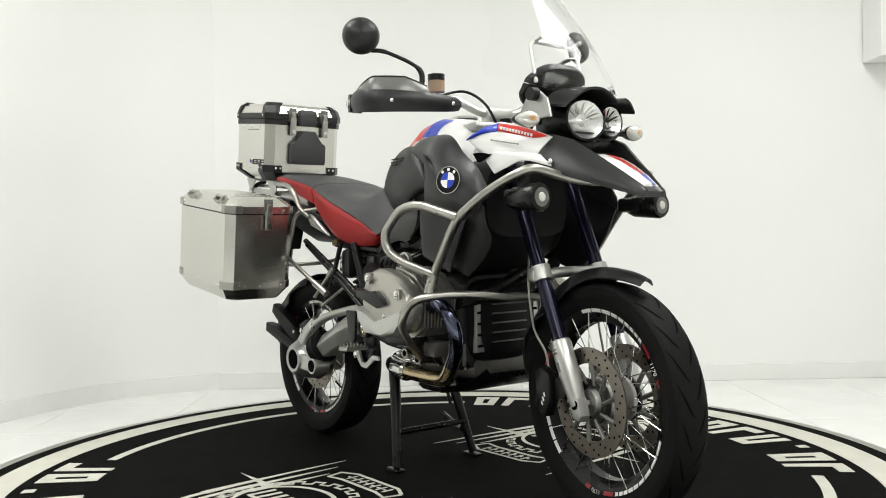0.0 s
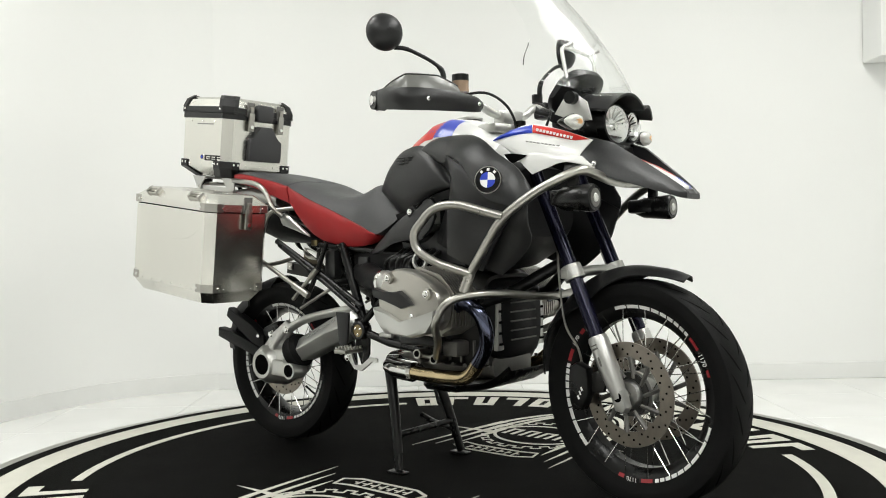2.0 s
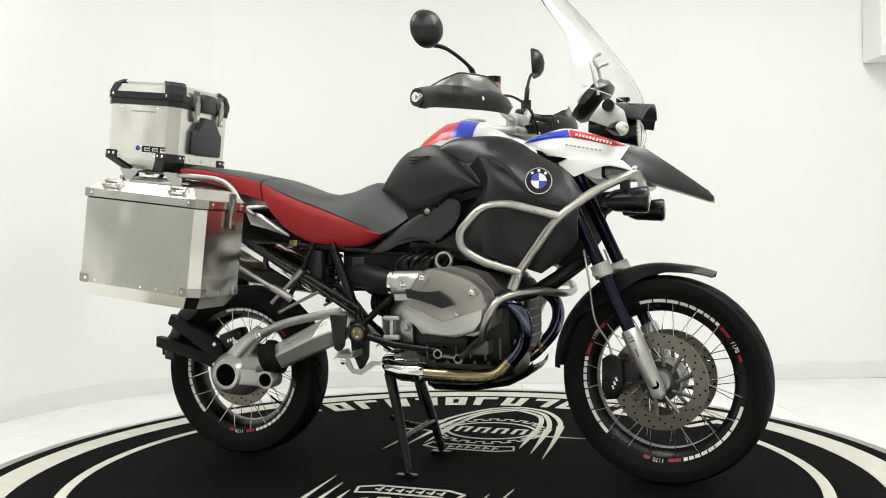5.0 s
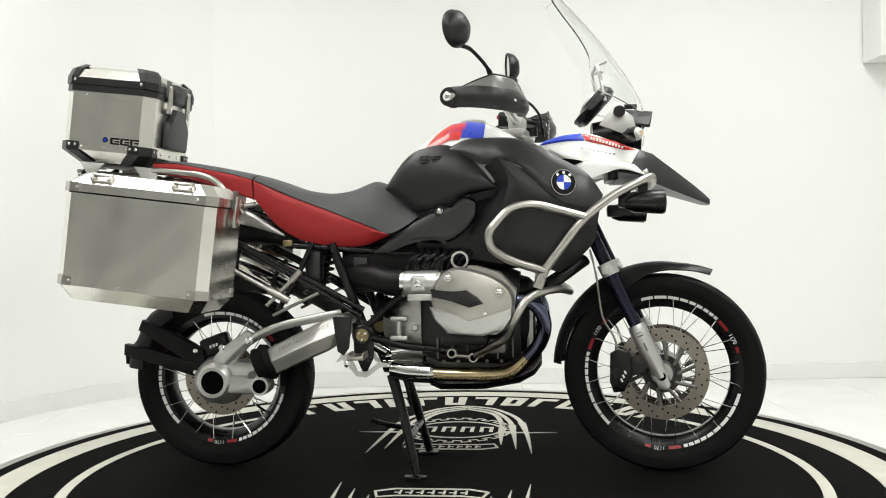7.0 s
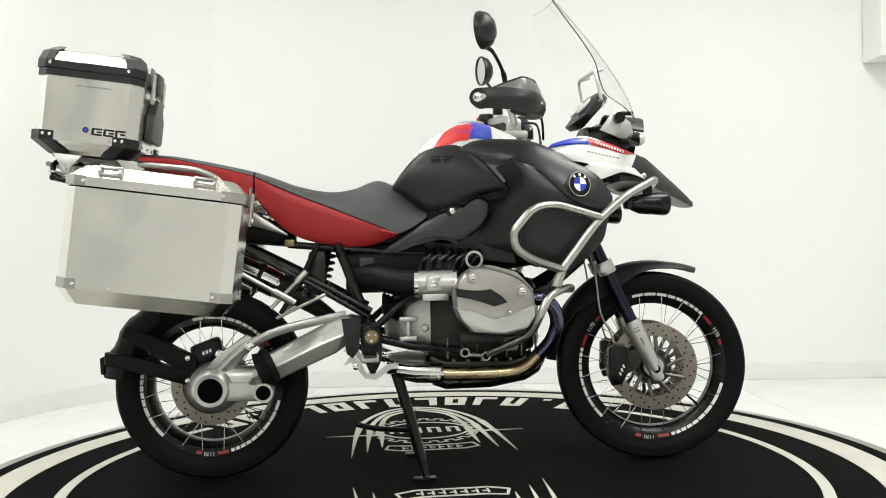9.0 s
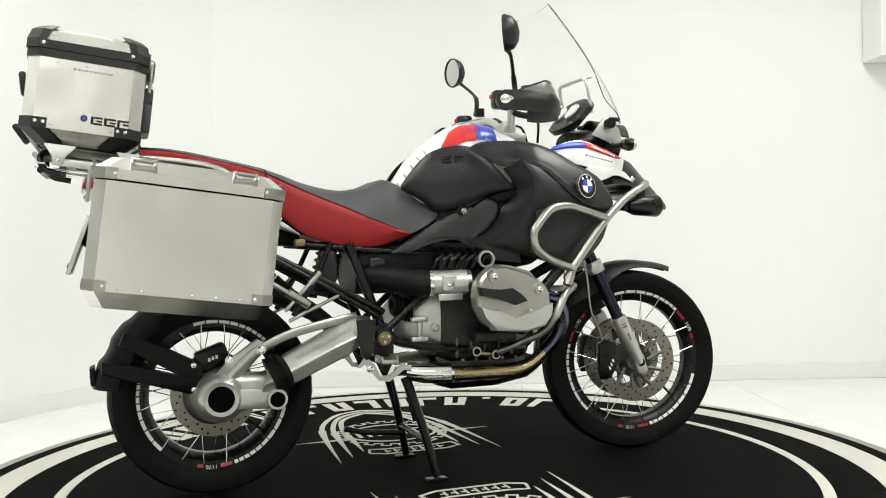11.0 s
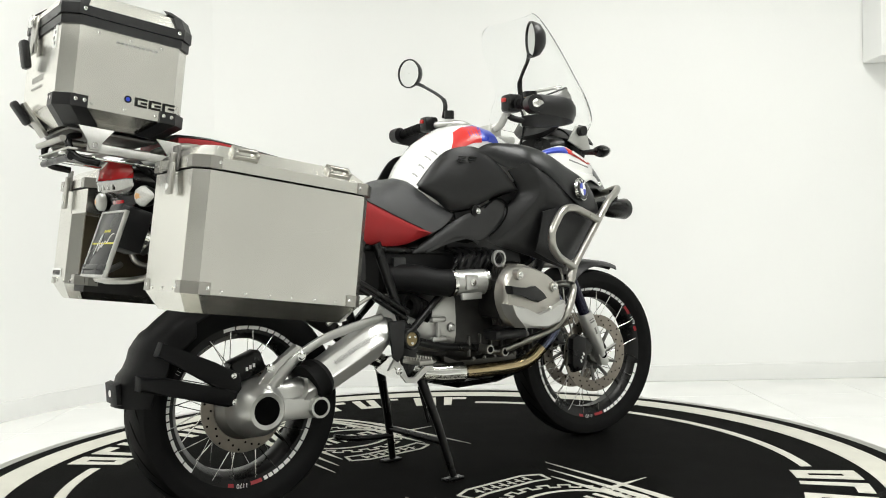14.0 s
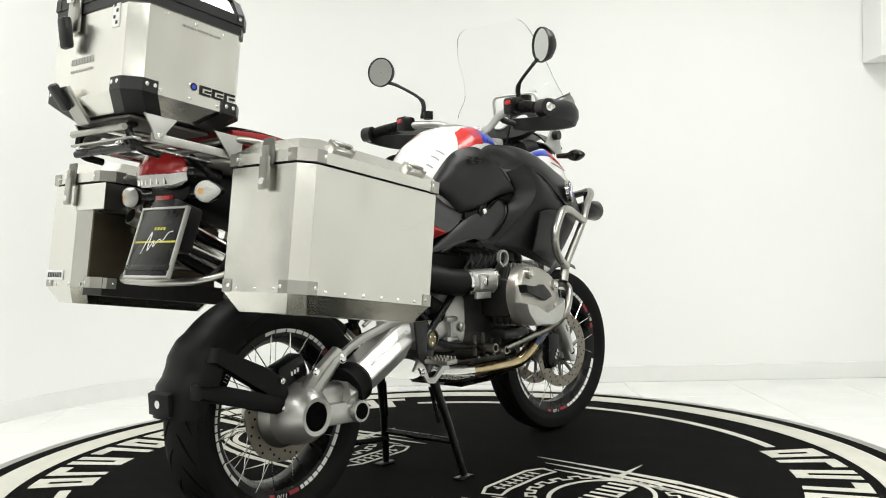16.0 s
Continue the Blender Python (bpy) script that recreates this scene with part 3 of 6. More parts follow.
for s in (-1, 1):
    y = s * 0.106
    bm = bm_new()
    rod(bm, leg(0.15, y), leg(0.72, y), 0.0215, seg=20)
    part("stanchion", bm, NAVY, fork, "dark blue anodised fork tube")
    bm = bm_new()
    pts = [leg(z, y) for z in (-0.005, 0.03, 0.08, 0.158, 0.168)]
    tube(bm, pts, [0.021, 0.026, 0.030, 0.0305, 0.027], seg=20)
    slider = part("slider", bm, SILVER, fork, "silver painted lower fork leg")
    bm = bm_new()
    plate(bm, [(-0.03, 0.035), (0.012, 0.02), (0.028, -0.028), (0.018, -0.045), (-0.01, -0.04), (-0.026, 0.0)], y - 0.017, y + 0.017, bevel=0.005)
    part("axle_clamp", bm, SILVER, slider)
    bm = bm_new()
    rod(bm, (0, y + s * 0.012, 0), (0, y + s * 0.0185, 0), 0.014, seg=20)
    part("axle_end", bm, GROOVE, slider)
    for k, (z0, z1) in enumerate(((0.132, 0.137), (0.143, 0.146), (0.085, 0.113))):
        bm = bm_new()
        box(bm, leg((z0 + z1) / 2, y + s * 0.0305), (0.02 if k < 2 else 0.006, 0.002, (z1 - z0)), Matrix.Rotation(math.atan(-RK), 4, "Y"))
        part("sticker_bar", bm, ENGINE, slider)
    bm = bm_new()
    rod(bm, leg(0.335, y), leg(0.375, y), 0.031, seg=20)
    box(bm, leg(0.352, y) + V(-0.01, s * 0.024, 0), (0.03, 0.02, 0.03), bevel=0.004)
    part("fork_clamp", bm, ALUC, fork, "cast silver fork bridge clamp")
    # caliper
    bm = bm_new()
    plate(bm, [(-0.165, 0.075), (-0.14, 0.09), (-0.10, 0.075), (-0.095, 0.0), (-0.12, -0.05), (-0.155, -0.055), (-0.168, -0.02)], y - 0.032, y + 0.006, bevel=0.008)
    cal = part("caliper", bm, BLACK, fork, "black brake caliper")
    for q in range(3):
        bm = bm_new()
        box(bm, (-0.128 + 0.006 * q, y + s * (0.0345 if s < 0 else 0.008), -0.012 + 0.013 * q), (0.006, 0.001, 0.012), Matrix.Rotation(radians(-25), 4, "Y"))
        part("caliper_mark", bm, WHITEDECAL, cal)
    bm = bm_new()
    plate(bm, [(-0.10, 0.06), (-0.07, 0.07), (-0.045, 0.035), (-0.06, 0.005), (-0.10, 0.0)], y - 0.009, y + 0.009, bevel=0.004)
    part("caliper_bracket", bm, ENGDARK, fork)
    bm = bm_new()
    tube(bm, curve_points([leg(0.42, y, -0.03), leg(0.33, y + s * 0.02, -0.05), (-0.19, y + s * 0.015, 0.2), (-0.155, y, 0.13), (-0.14, y, 0.08)], 8), 0.0035, seg=8)
    part("brake_hose", bm, STEEL, fork)
bm = bm_new()
tube(bm, curve_points([leg(0.352, -0.1), leg(0.36, -0.05, 0.02), leg(0.36, 0.05, 0.02), leg(0.352, 0.1)], 6), 0.016, seg=12)
part("fork_bridge", bm, ALUC, fork)
bm = bm_new()
rod(bm, (0, -0.12, 0), (0, 0.12, 0), 0.011, seg=20)
part("axle", bm, STEEL, fork)
# front mudguard
bm = bm_new()
secs = []
for k in range(27):
    f = k / 26
    a = radians(64 + (176 - 64) * f)
    hw = 0.022 + 0.058 * min(1, f * 2.6) ** 0.8 if f < 0.5 else 0.08 - 0.035 * max(0, (f - 0.75) / 0.25) ** 1.5
    drop = 0.018 + 0.05 * math.exp(-((f - 0.5) / 0.2) ** 2) + 0.012 * f
    rr = 0.374 + 0.004 * math.sin(f * math.pi) + (0.012 * (1 - f / 0.15) if f < 0.15 else 0)
    row = []
    for q in range(9):
        v = -1 + q / 4
        row.append((rr - drop * abs(v) ** 2.2, v * hw))
    ring = [V(r * math.cos(a), y, r * math.sin(a)) for r, y in row] + [V((r - 0.004) * math.cos(a), y * 0.97, (r - 0.004) * math.sin(a)) for r, y in row[::-1]]
    secs.append(ring)
loft(bm, secs)
part("front_mudguard", bm, PLASTIC, fork, "matte black front mudguard")
# telelever arm, dark
bm = bm_new()
for s in (-1, 1):
    tube(bm, [(0.50, s * 0.03, 0.72), (0.35, s * 0.12, 0.62), (0.22, s * 0.15, 0.58)], 0.02)
part("front_arm", bm, BLACK, bike)

# ---- engine ----
engine = empty("engine", bike)
one("crankcase", ENGDARK, engine, loft, [super_ring(-0.06, 0.40, 0.68, 0.15, 5, 5), super_ring(0.0, 0.375, 0.70, 0.165, 5, 5), super_ring(0.22, 0.37, 0.70, 0.17, 5, 5), super_ring(0.275, 0.38, 0.68, 0.15, 5, 5)], label="grey cast engine case")
one("front_cover", DULL, engine, loft, [super_ring(0.27, 0.40, 0.67, 0.14, 5, 4), super_ring(0.305, 0.41, 0.66, 0.135, 5, 4), super_ring(0.325, 0.44, 0.64, 0.105, 4, 4)], label="black ribbed engine front cover")
for s in (-1, 1):
    bm = bm_new()
    plate(bm, [(s * 0.10, 0.44), (s * 0.135, 0.44), (s * 0.13, 0.62), (s * 0.105, 0.63)], 0.300, 0.318, axis="x", bevel=0.003)
    cv = part("cover_strip", bm, ALUC, engine)
    # slots as black bars, the shade inside painted on
    for q in range(5):
        bm = bm_new()
        box(bm, (0.319, s * 0.118, 0.46 + 0.035 * q), (0.003, 0.022, 0.008), bevel=0.001)
        part("slot", bm, GROOVE, cv)
one("gearbox", ALUC, engine, loft, [super_ring(-0.195, 0.46, 0.565, 0.10, 3, 3), super_ring(-0.155, 0.43, 0.60, 0.14, 3.5, 3.5), super_ring(-0.08, 0.42, 0.655, 0.165, 4, 4), super_ring(-0.055, 0.41, 0.66, 0.17, 4, 4)], label="silver gearbox housing")
for zz in (0.47, 0.535):
    one("casting_boss", ALUC, engine, box, (-0.13, -0.168, zz), (0.06, 0.02, 0.018), bevel=0.006)
one("casting_boss", ALUC, engine, box, (-0.13, -0.166, 0.50), (0.014, 0.016, 0.07), bevel=0.004)
bolt(engine, (-0.075, -0.168, 0.505), (0, -1, 0), 0.016, 0.012, ALUC)

for s in (-1, 1):
    cyl = empty("cylinder", engine)
    # finned barrel
    bm = bm_new()
    box(bm, (0.125, s * 0.22, 0.595), (0.15, 0.12, 0.13), bevel=0.015)
    part("barrel", bm, ENGDARK, cyl)
    fin = None
    for k in range(10):
        y = s * (0.175 + 0.0128 * k)
        if fin is None:
            fin = one("cooling_fin", COVER, cyl, plate, [(0.10, 0.54), (0.11, 0.500), (0.20, 0.492), (0.258, 0.525), (0.268, 0.632), (0.215, 0.688), (0.14, 0.710), (0.115, 0.712), (0.10, 0.66)], -0.0025, 0.0025, smooth=False)
            fin.matrix_basis = Matrix.Translation((0, y, 0))
        else:
            share(fin, cyl, Matrix.Translation((0, y, 0)))
    # valve cover, tapering outwards
    outline = [(0.002, 0.615), (0.018, 0.668), (0.062, 0.705), (0.125, 0.703), (0.205, 0.675), (0.255, 0.632), (0.262, 0.572), (0.235, 0.522), (0.165, 0.502), (0.055, 0.512), (0.015, 0.56)]
    smooth = curve_points([(p[0], 0, p[1]) for p in outline], 5, closed=True)
    cx, cz = 0.135, 0.60
    def cover_ring(k, y):
        return [V(cx + (p.x - cx) * k, s * (y + 0.05 * (0.62 - p.z) * (1 if y > 0.33 else 0)), cz + (p.z - cz) * k) for p in smooth]
    bm = bm_new()
    loft(bm, [cover_ring(1.0, 0.30), cover_ring(1.0, 0.330), cover_ring(0.975, 0.345), cover_ring(0.93, 0.353), cover_ring(0.5, 0.362)])
    part("valve_cover", bm, COVER, cyl, "champagne grey valve cover")
    # lower guard shell
    low = [(0.0, 0.585), (0.05, 0.575), (0.12, 0.545), (0.175, 0.558), (0.262, 0.585), (0.258, 0.55), (0.232, 0.515), (0.165, 0.496), (0.055, 0.506), (0.014, 0.55)]
    def shell(k, y):
        return [V(0.135 + (p[0] - 0.135) * k, s * (y + 0.06 * (0.56 - p[1])), 0.54 + (p[1] - 0.54) * k) for p in low]
    bm = bm_new()
    loft(bm, [shell(1.02, 0.335), shell(1.0, 0.368), shell(0.94, 0.381), shell(0.8, 0.386)])
    part("cylinder_guard", bm, SILVER, cyl, "lighter silver cylinder guard")
    bar = [(0.005, 0.645), (0.075, 0.632), (0.115, 0.640), (0.15, 0.617), (0.168, 0.597), (0.125, 0.585), (0.09, 0.598), (0.06, 0.612), (0.01, 0.618)]
    bm = bm_new()
    plate(bm, bar, s * 0.345, s * 0.381, bevel=0.004)
    part("ignition_cover", bm, PLASTIC, cyl, "black ignition lead cover")
    for p in ((0.217, 0.632), (0.058, 0.678)):
        bm = bm_new()
        rod(bm, (p[0], s * 0.33, p[1]), (p[0], s * 0.366, p[1]), 0.020, 0.017, seg=20)
        part("bolt_boss", bm, COVER, cyl)
        bolt(cyl, (p[0], s * 0.366, p[1]), (0, s, 0), 0.011, 0.006)
    bolt(cyl, (0.174, s * 0.384, 0.565), (0, s, 0), 0.007, 0.004)
    # throttle body and intake
    bm = bm_new()
    rod(bm, (-0.105, s * 0.20, 0.655), (0.03, s * 0.225, 0.655), 0.042, seg=24)
    box(bm, (-0.05, s * 0.245, 0.655), (0.05, 0.02, 0.05), bevel=0.006)
    box(bm, (-0.045, s * 0.24, 0.61), (0.085, 0.012, 0.022), bevel=0.003)
    part("throttle_body", bm, SILVER, cyl, "silver throttle body")
    for xx in (-0.10, 0.022):
        bm = bm_new()
        rod(bm, (xx - 0.006, s * 0.201 + s * 0.02 * (xx > 0), 0.655), (xx + 0.006, s * 0.203 + s * 0.02 * (xx > 0), 0.655), 0.046, seg=24)
        part("hose_clip", bm, CHROME, cyl)
    bolt(cyl, (-0.05, s * 0.256, 0.655), (0, s, 0), 0.013, 0.004)
    bm = bm_new()
    tube(bm, curve_points([(-0.105, s * 0.20, 0.655), (-0.16, s * 0.185, 0.66), (-0.22, s * 0.15, 0.675), (-0.30, s * 0.10, 0.68)], 6), 0.045, seg=20)
    part("intake_duct", bm, DULL, cyl, "black rubber intake duct")
    # exhaust header
    bm = bm_new()
    head = curve_points([(0.20, s * 0.25, 0.56), (0.28, s * 0.265, 0.60), (0.335, s * 0.262, 0.575), (0.355, s * 0.25, 0.52), (0.34, s * 0.235, 0.46), (0.30, s * 0.22, 0.41)], 7)
    tube(bm, head, 0.023, seg=18)
    part("header_pipe", bm, BLUED, cyl, "heat-blued exhaust header")
    bm = bm_new()
    tube(bm, curve_points([(0.30, s * 0.22, 0.41), (0.26, s * 0.205, 0.372), (0.20, s * 0.19, 0.352), (0.05, s * 0.17, 0.348), (-0.02, s * 0.16, 0.35)], 6), 0.0235, seg=18)
    part("lower_pipe", bm, GOLD, cyl, "straw-tinted exhaust pipe")
    bm = bm_new()
    tube(bm, [(-0.015, s * 0.16, 0.35), (-0.02, s * 0.16, 0.35), (-0.10, s * 0.14, 0.352), (-0.16, s * 0.12, 0.36)], [0.026, 0.033, 0.034, 0.03], seg=18)
    part("pipe_sleeve", bm, CHROME, cyl, "polished pipe sleeve")
    bm = bm_new()
    rod(bm, (0.05, s * 0.20, 0.418), (0.125, s * 0.20, 0.41), 0.008)
    for xx, zz in ((0.052, 0.424), (0.122, 0.410)):
        rod(bm, (xx, s * 0.15, zz), (xx, s * 0.222, zz), 0.0155, seg=18)
    part("mount_tube", bm, STEEL, cyl)
    # black plugs paint the dark inside of the tube ends
    for xx, zz in ((0.052, 0.424), (0.122, 0.410)):
        bm = bm_new()
        rod(bm, (xx, s * 0.2, zz), (xx, s * 0.2235, zz), 0.0105, seg=14)
        part("tube_bore", bm, GROOVE, cyl)
# ribs and bolts on the case
for s in (-1, 1):
    for k in range(7):
        one("case_rib", ENGINE, engine, box, (0.0 + 0.05 * k, s * 0.170, 0.435 + 0.004 * (k % 2)), (0.006, 0.014, 0.07), bevel=0.002)
        bolt(engine, (0.02 + 0.048 * k, s * 0.172, 0.392), (0, s, 0), 0.006, 0.006, ENGINE)
    one("knock_cover", PLASTIC, engine, box, (0.10, s * 0.245, 0.475), (0.15, 0.07, 0.035), bevel=0.012)
    one("cylinder_foot", ENGINE, engine, box, (0.20, s * 0.20, 0.45), (0.06, 0.07, 0.05), bevel=0.01)
for k in range(6):
    one("cover_rib", ENGINE, engine, box, (0.325, 0, 0.47 + 0.03 * k), (0.006, 0.15, 0.005), bevel=0.0015)
# cables and small plumbing over the engine
bm = bm_new()
lathe(bm, [(0.022, -0.006), (0.029, -0.006), (0.029, 0.006), (0.022, 0.006)], seg=28, axis_point=(0.085, -0.235, 0.73))
part("hose_ring", bm, SILVER, engine, "silver ring clamp")
for k in range(7):
    bm = bm_new()
    x0 = -0.10 + 0.028 * k
    tube(bm, curve_points([(x0, -0.20, 0.69), (x0 + 0.02, -0.215, 0.73), (x0 + 0.05, -0.19, 0.75), (x0 + 0.03, -0.13, 0.77)], 5), 0.006 + 0.002 * (k % 3), seg=8)
    part("cable", bm, BLACK, engine)
for k in range(3):
    one("injector", BLACK, engine, box, (-0.06 + 0.035 * k, -0.20, 0.715 + 0.008 * (k % 2)), (0.026, 0.03, 0.05), bevel=0.005)
for k in range(5):
    one("bellows_ring", RUBBER, engine, lathe, [(0.018, -0.007), (0.034, -0.007), (0.040, 0.0), (0.034, 0.007), (0.018, 0.007)], seg=24).matrix_basis = Matrix.Translation((-0.205 + 0.013 * k, -0.125, 0.585 - 0.006 * k)) @ Matrix.Rotation(radians(90), 4, "Z")
one("sump", ENGINE, engine, loft, [super_ring(-0.05, 0.36, 0.42, 0.10, 4, 4), super_ring(0.05, 0.33, 0.42, 0.12, 4, 4), super_ring(0.28, 0.34, 0.42, 0.11, 4, 4)])
one("collector", CHROME, engine, loft, [super_ring(-0.20, 0.335, 0.405, 0.10, 2.5, 2.5), super_ring(-0.12, 0.33, 0.41, 0.12, 2.5, 2.5), super_ring(-0.02, 0.335, 0.40, 0.10, 2.5, 2.5)], label="polished exhaust collector")
# skid plate
bm = bm_new()
secs = []
for x, z, hw in ((-0.04, 0.297, 0.08), (0.0, 0.288, 0.13), (0.15, 0.294, 0.165), (0.27, 0.315, 0.165), (0.32, 0.34, 0.15), (0.345, 0.37, 0.12)):
    secs.append([V(x, -hw, z + 0.018), V(x, -hw * 0.85, z), V(x, hw * 0.85, z), V(x, hw, z + 0.018), V(x, hw * 0.97, z + 0.022), V(x, hw * 0.84, z + 0.005), V(x, -hw * 0.84, z + 0.005), V(x, -hw * 0.97, z + 0.022)])
loft(bm, secs)
part("skid_plate", bm, BLACK, bike, "black engine skid plate")

# ---- frame tubes ----
FR = [
    ("frame_tube", [(-0.70, 0.805), (-0.42, 0.66), (-0.25, 0.565)], -0.165, 0.011, BLACK),
    ("frame_tube", [(-0.68, 0.79), (-0.42, 0.642), (-0.26, 0.545)], -0.17, 0.009, BLACK),
    ("frame_tube", [(-0.42, 0.795), (-0.475, 0.68), (-0.545, 0.565)], -0.17, 0.009, BLACK),
    ("frame_tube", [(-0.36, 0.79), (-0.31, 0.66), (-0.25, 0.50)], -0.15, 0.016, BLACK),
    ("frame_tube", [(-0.25, 0.50), (-0.16, 0.58), (-0.08, 0.65)], -0.17, 0.012, BLACK),
    ("frame_tube", [(-0.25, 0.48), (-0.12, 0.445), (0.06, 0.425)], -0.165, 0.014, BLACK),
    ("frame_tube", [(-0.52, 0.79), (-0.25, 0.765), (0.02, 0.745)], -0.13, 0.012, BLACK),
    ("frame_tube", [(-0.95, 1.00), (-0.60, 0.87), (-0.35, 0.78)], -0.10, 0.013, BLACK),
    ("frame_tube", [(-0.40, 0.625), (-0.52, 0.57), (-0.56, 0.55)], -0.175, 0.006, STEEL),
]
for s in (-1, 1):
    for nm, pts, y, r, mt in FR:
        bm = bm_new()
        tube(bm, [(p[0], -y * s, p[1]) for p in pts], r)
        part(nm, bm, mt, bike)
    bm = bm_new()
    plate(bm, [(-0.29, 0.52), (-0.24, 0.53), (-0.215, 0.49), (-0.22, 0.40), (-0.25, 0.34), (-0.285, 0.42)], s * 0.155, s * 0.165, bevel=0.003)
    part("pivot_plate", bm, BLACK, bike)
    bm = bm_new()
    rod(bm, (-0.252, s * 0.15, 0.482), (-0.252, s * 0.186, 0.482), 0.024, 0.022, seg=24)
    pv = part("pivot_bearing", bm, BRASS, bike, "brass-coloured swingarm pivot with bolts")
    for k in range(3):
        a = k * 2.09 + 0.5
        bolt(pv, (-0.252 + 0.013 * math.cos(a), s * 0.186, 0.482 + 0.013 * math.sin(a)), (0, s, 0), 0.0045, 0.004)
    one("pivot_ring", BLACK, bike, lathe, [(0.0235, s * 0.150), (0.034, s * 0.150), (0.034, s * 0.186), (0.030, s * 0.190), (0.0235, s * 0.190)], seg=28, axis_point=(-0.252, 0, 0.482))
    # pannier carrier tubes
    bm = bm_new()
    tube(bm, round_corners([(-0.62, s * 0.15, 0.93), (-0.71, s * 0.20, 0.92), (-0.745, s * 0.235, 0.72), (-0.98, s * 0.235, 0.735), (-1.02, s * 0.235, 0.93), (-0.745, s * 0.235, 0.895)], 0.04), 0.009)
    part("pannier_carrier", bm, STEEL, bike, "stainless tube pannier carrier")
    for (a, b, r) in (((-0.74, s * 0.235, 0.745), (-0.50, s * 0.19, 0.60), 0.0085), ((-0.575, s * 0.20, 0.585), (-0.46, s * 0.18, 0.70), 0.007)):
        bm = bm_new()
        rod(bm, a, b, r)
        rod(bm, Vector(a).lerp(Vector(b), 0.72), b, r * 1.6)
        part("carrier_strut", bm, STEEL, bike)
one("carrier_crossbar", STEEL, bike, tube, round_corners([(-1.02, -0.235, 0.74), (-1.12, -0.18, 0.705), (-1.14, 0.0, 0.70), (-1.12, 0.18, 0.705), (-1.02, 0.235, 0.74)], 0.06), 0.009)
# rear shock
bm = bm_new()
rod(bm, (-0.40, -0.06, 0.80), (-0.44, -0.06, 0.62), 0.03, seg=20)
part("shock_body", bm, PLASTIC, bike, "black rear shock absorber")
bm = bm_new()
tube(bm, [(-0.40 - 0.04 * k / 60 + 0.04 * math.cos(k * 0.7), -0.06 + 0.04 * math.sin(k * 0.7), 0.77 - 0.15 * k / 60) for k in range(61)], 0.006, seg=8)
part("shock_spring", bm, BLACK, bike)
one("shock_reservoir", PLASTIC, bike, box, (-0.425, -0.13, 0.715), (0.06, 0.05, 0.11), bevel=0.018)
one("fluid_pot", BRASS, bike, box, (-0.515, -0.13, 0.795), (0.035, 0.03, 0.024), bevel=0.006)
one("air_box", DULL, bike, loft, [super_ring(-0.33, 0.62, 0.78, 0.12, 5, 5), super_ring(-0.20, 0.62, 0.80, 0.14, 5, 5), super_ring(0.0, 0.66, 0.82, 0.14, 5, 5), super_ring(0.30, 0.70, 0.86, 0.14, 5, 5)], label="black air box behind the cylinders")
one("battery_cover", CARBON, bike, box, (-0.262, -0.135, 0.70), (0.05, 0.02, 0.085), bevel=0.005)
one("inner_fender", DULL, bike, loft, [super_ring(-1.08, 0.90, 0.99, 0.08, 3, 3), super_ring(-0.80, 0.80, 0.96, 0.09, 3, 3), super_ring(-0.60, 0.79, 0.88, 0.07, 3, 3), super_ring(-0.50, 0.78, 0.84, 0.05, 3, 3)], label="black under-tail inner fender")
# silencer on the left flank
bm = bm_new()
tube(bm, [(-0.36, 0.11, 0.50), (-0.42, 0.14, 0.55), (-0.50, 0.165, 0.60), (-0.565, 0.177, 0.642)], [0.026, 0.029, 0.036, 0.050], seg=28, flat=1.1)
part("silencer_cone", bm, ENGDARK, bike, "dark inlet cone of the silencer")
bm = bm_new()
tube(bm, [(-0.565, 0.177, 0.642), (-0.58, 0.179, 0.65), (-0.98, 0.215, 0.845), (-1.02, 0.22, 0.862)], [0.050, 0.055, 0.056, 0.046], seg=28, flat=1.1)
part("silencer", bm, CHROME, bike, "polished metal silencer")
for k, f in enumerate((0.12, 0.5, 0.88)):
    p = V(-0.58, 0.179, 0.65).lerp(V(-0.98, 0.215, 0.845), f)
    q = V(-0.58, 0.179, 0.65).lerp(V(-0.98, 0.215, 0.845), f + 0.035)
    one("silencer_band", ENGDARK, bike, rod, p, q, 0.064, seg=28)
one("outlet_pipe", STEEL, bike, tube, [(-1.015, 0.219, 0.860), (-1.05, 0.222, 0.876)], 0.024, seg=20)
# black plug paints the dark inside of the outlet
one("outlet_bore", GROOVE, bike, rod, (-1.03, 0.2203, 0.867), (-1.0515, 0.2222, 0.8768), 0.020, seg=20)
bm = bm_new()
tube(bm, curve_points([(-0.16, 0.08, 0.37), (-0.26, 0.10, 0.42), (-0.36, 0.11, 0.50)], 5), 0.026, seg=18)
part("link_pipe", bm, CHROME, bike)

# ---- swingarm and final drive ----
arm = empty("swingarm", bike)
bm = bm_new()
secs = []
for x, z, hz, y0, hy in ((-0.30, 0.505, 0.04, -0.120, 0.035), (-0.345, 0.492, 0.060, -0.135, 0.048), (-0.42, 0.464, 0.063, -0.145, 0.050), (-0.52, 0.418, 0.060, -0.15, 0.050), (-0.60, 0.382, 0.056, -0.155, 0.046), (-0.64, 0.365, 0.048, -0.155, 0.04)):
    def at(u, v):
        return V(x + 0.40 * hz * v, y0 + hy * u, z + hz * v)
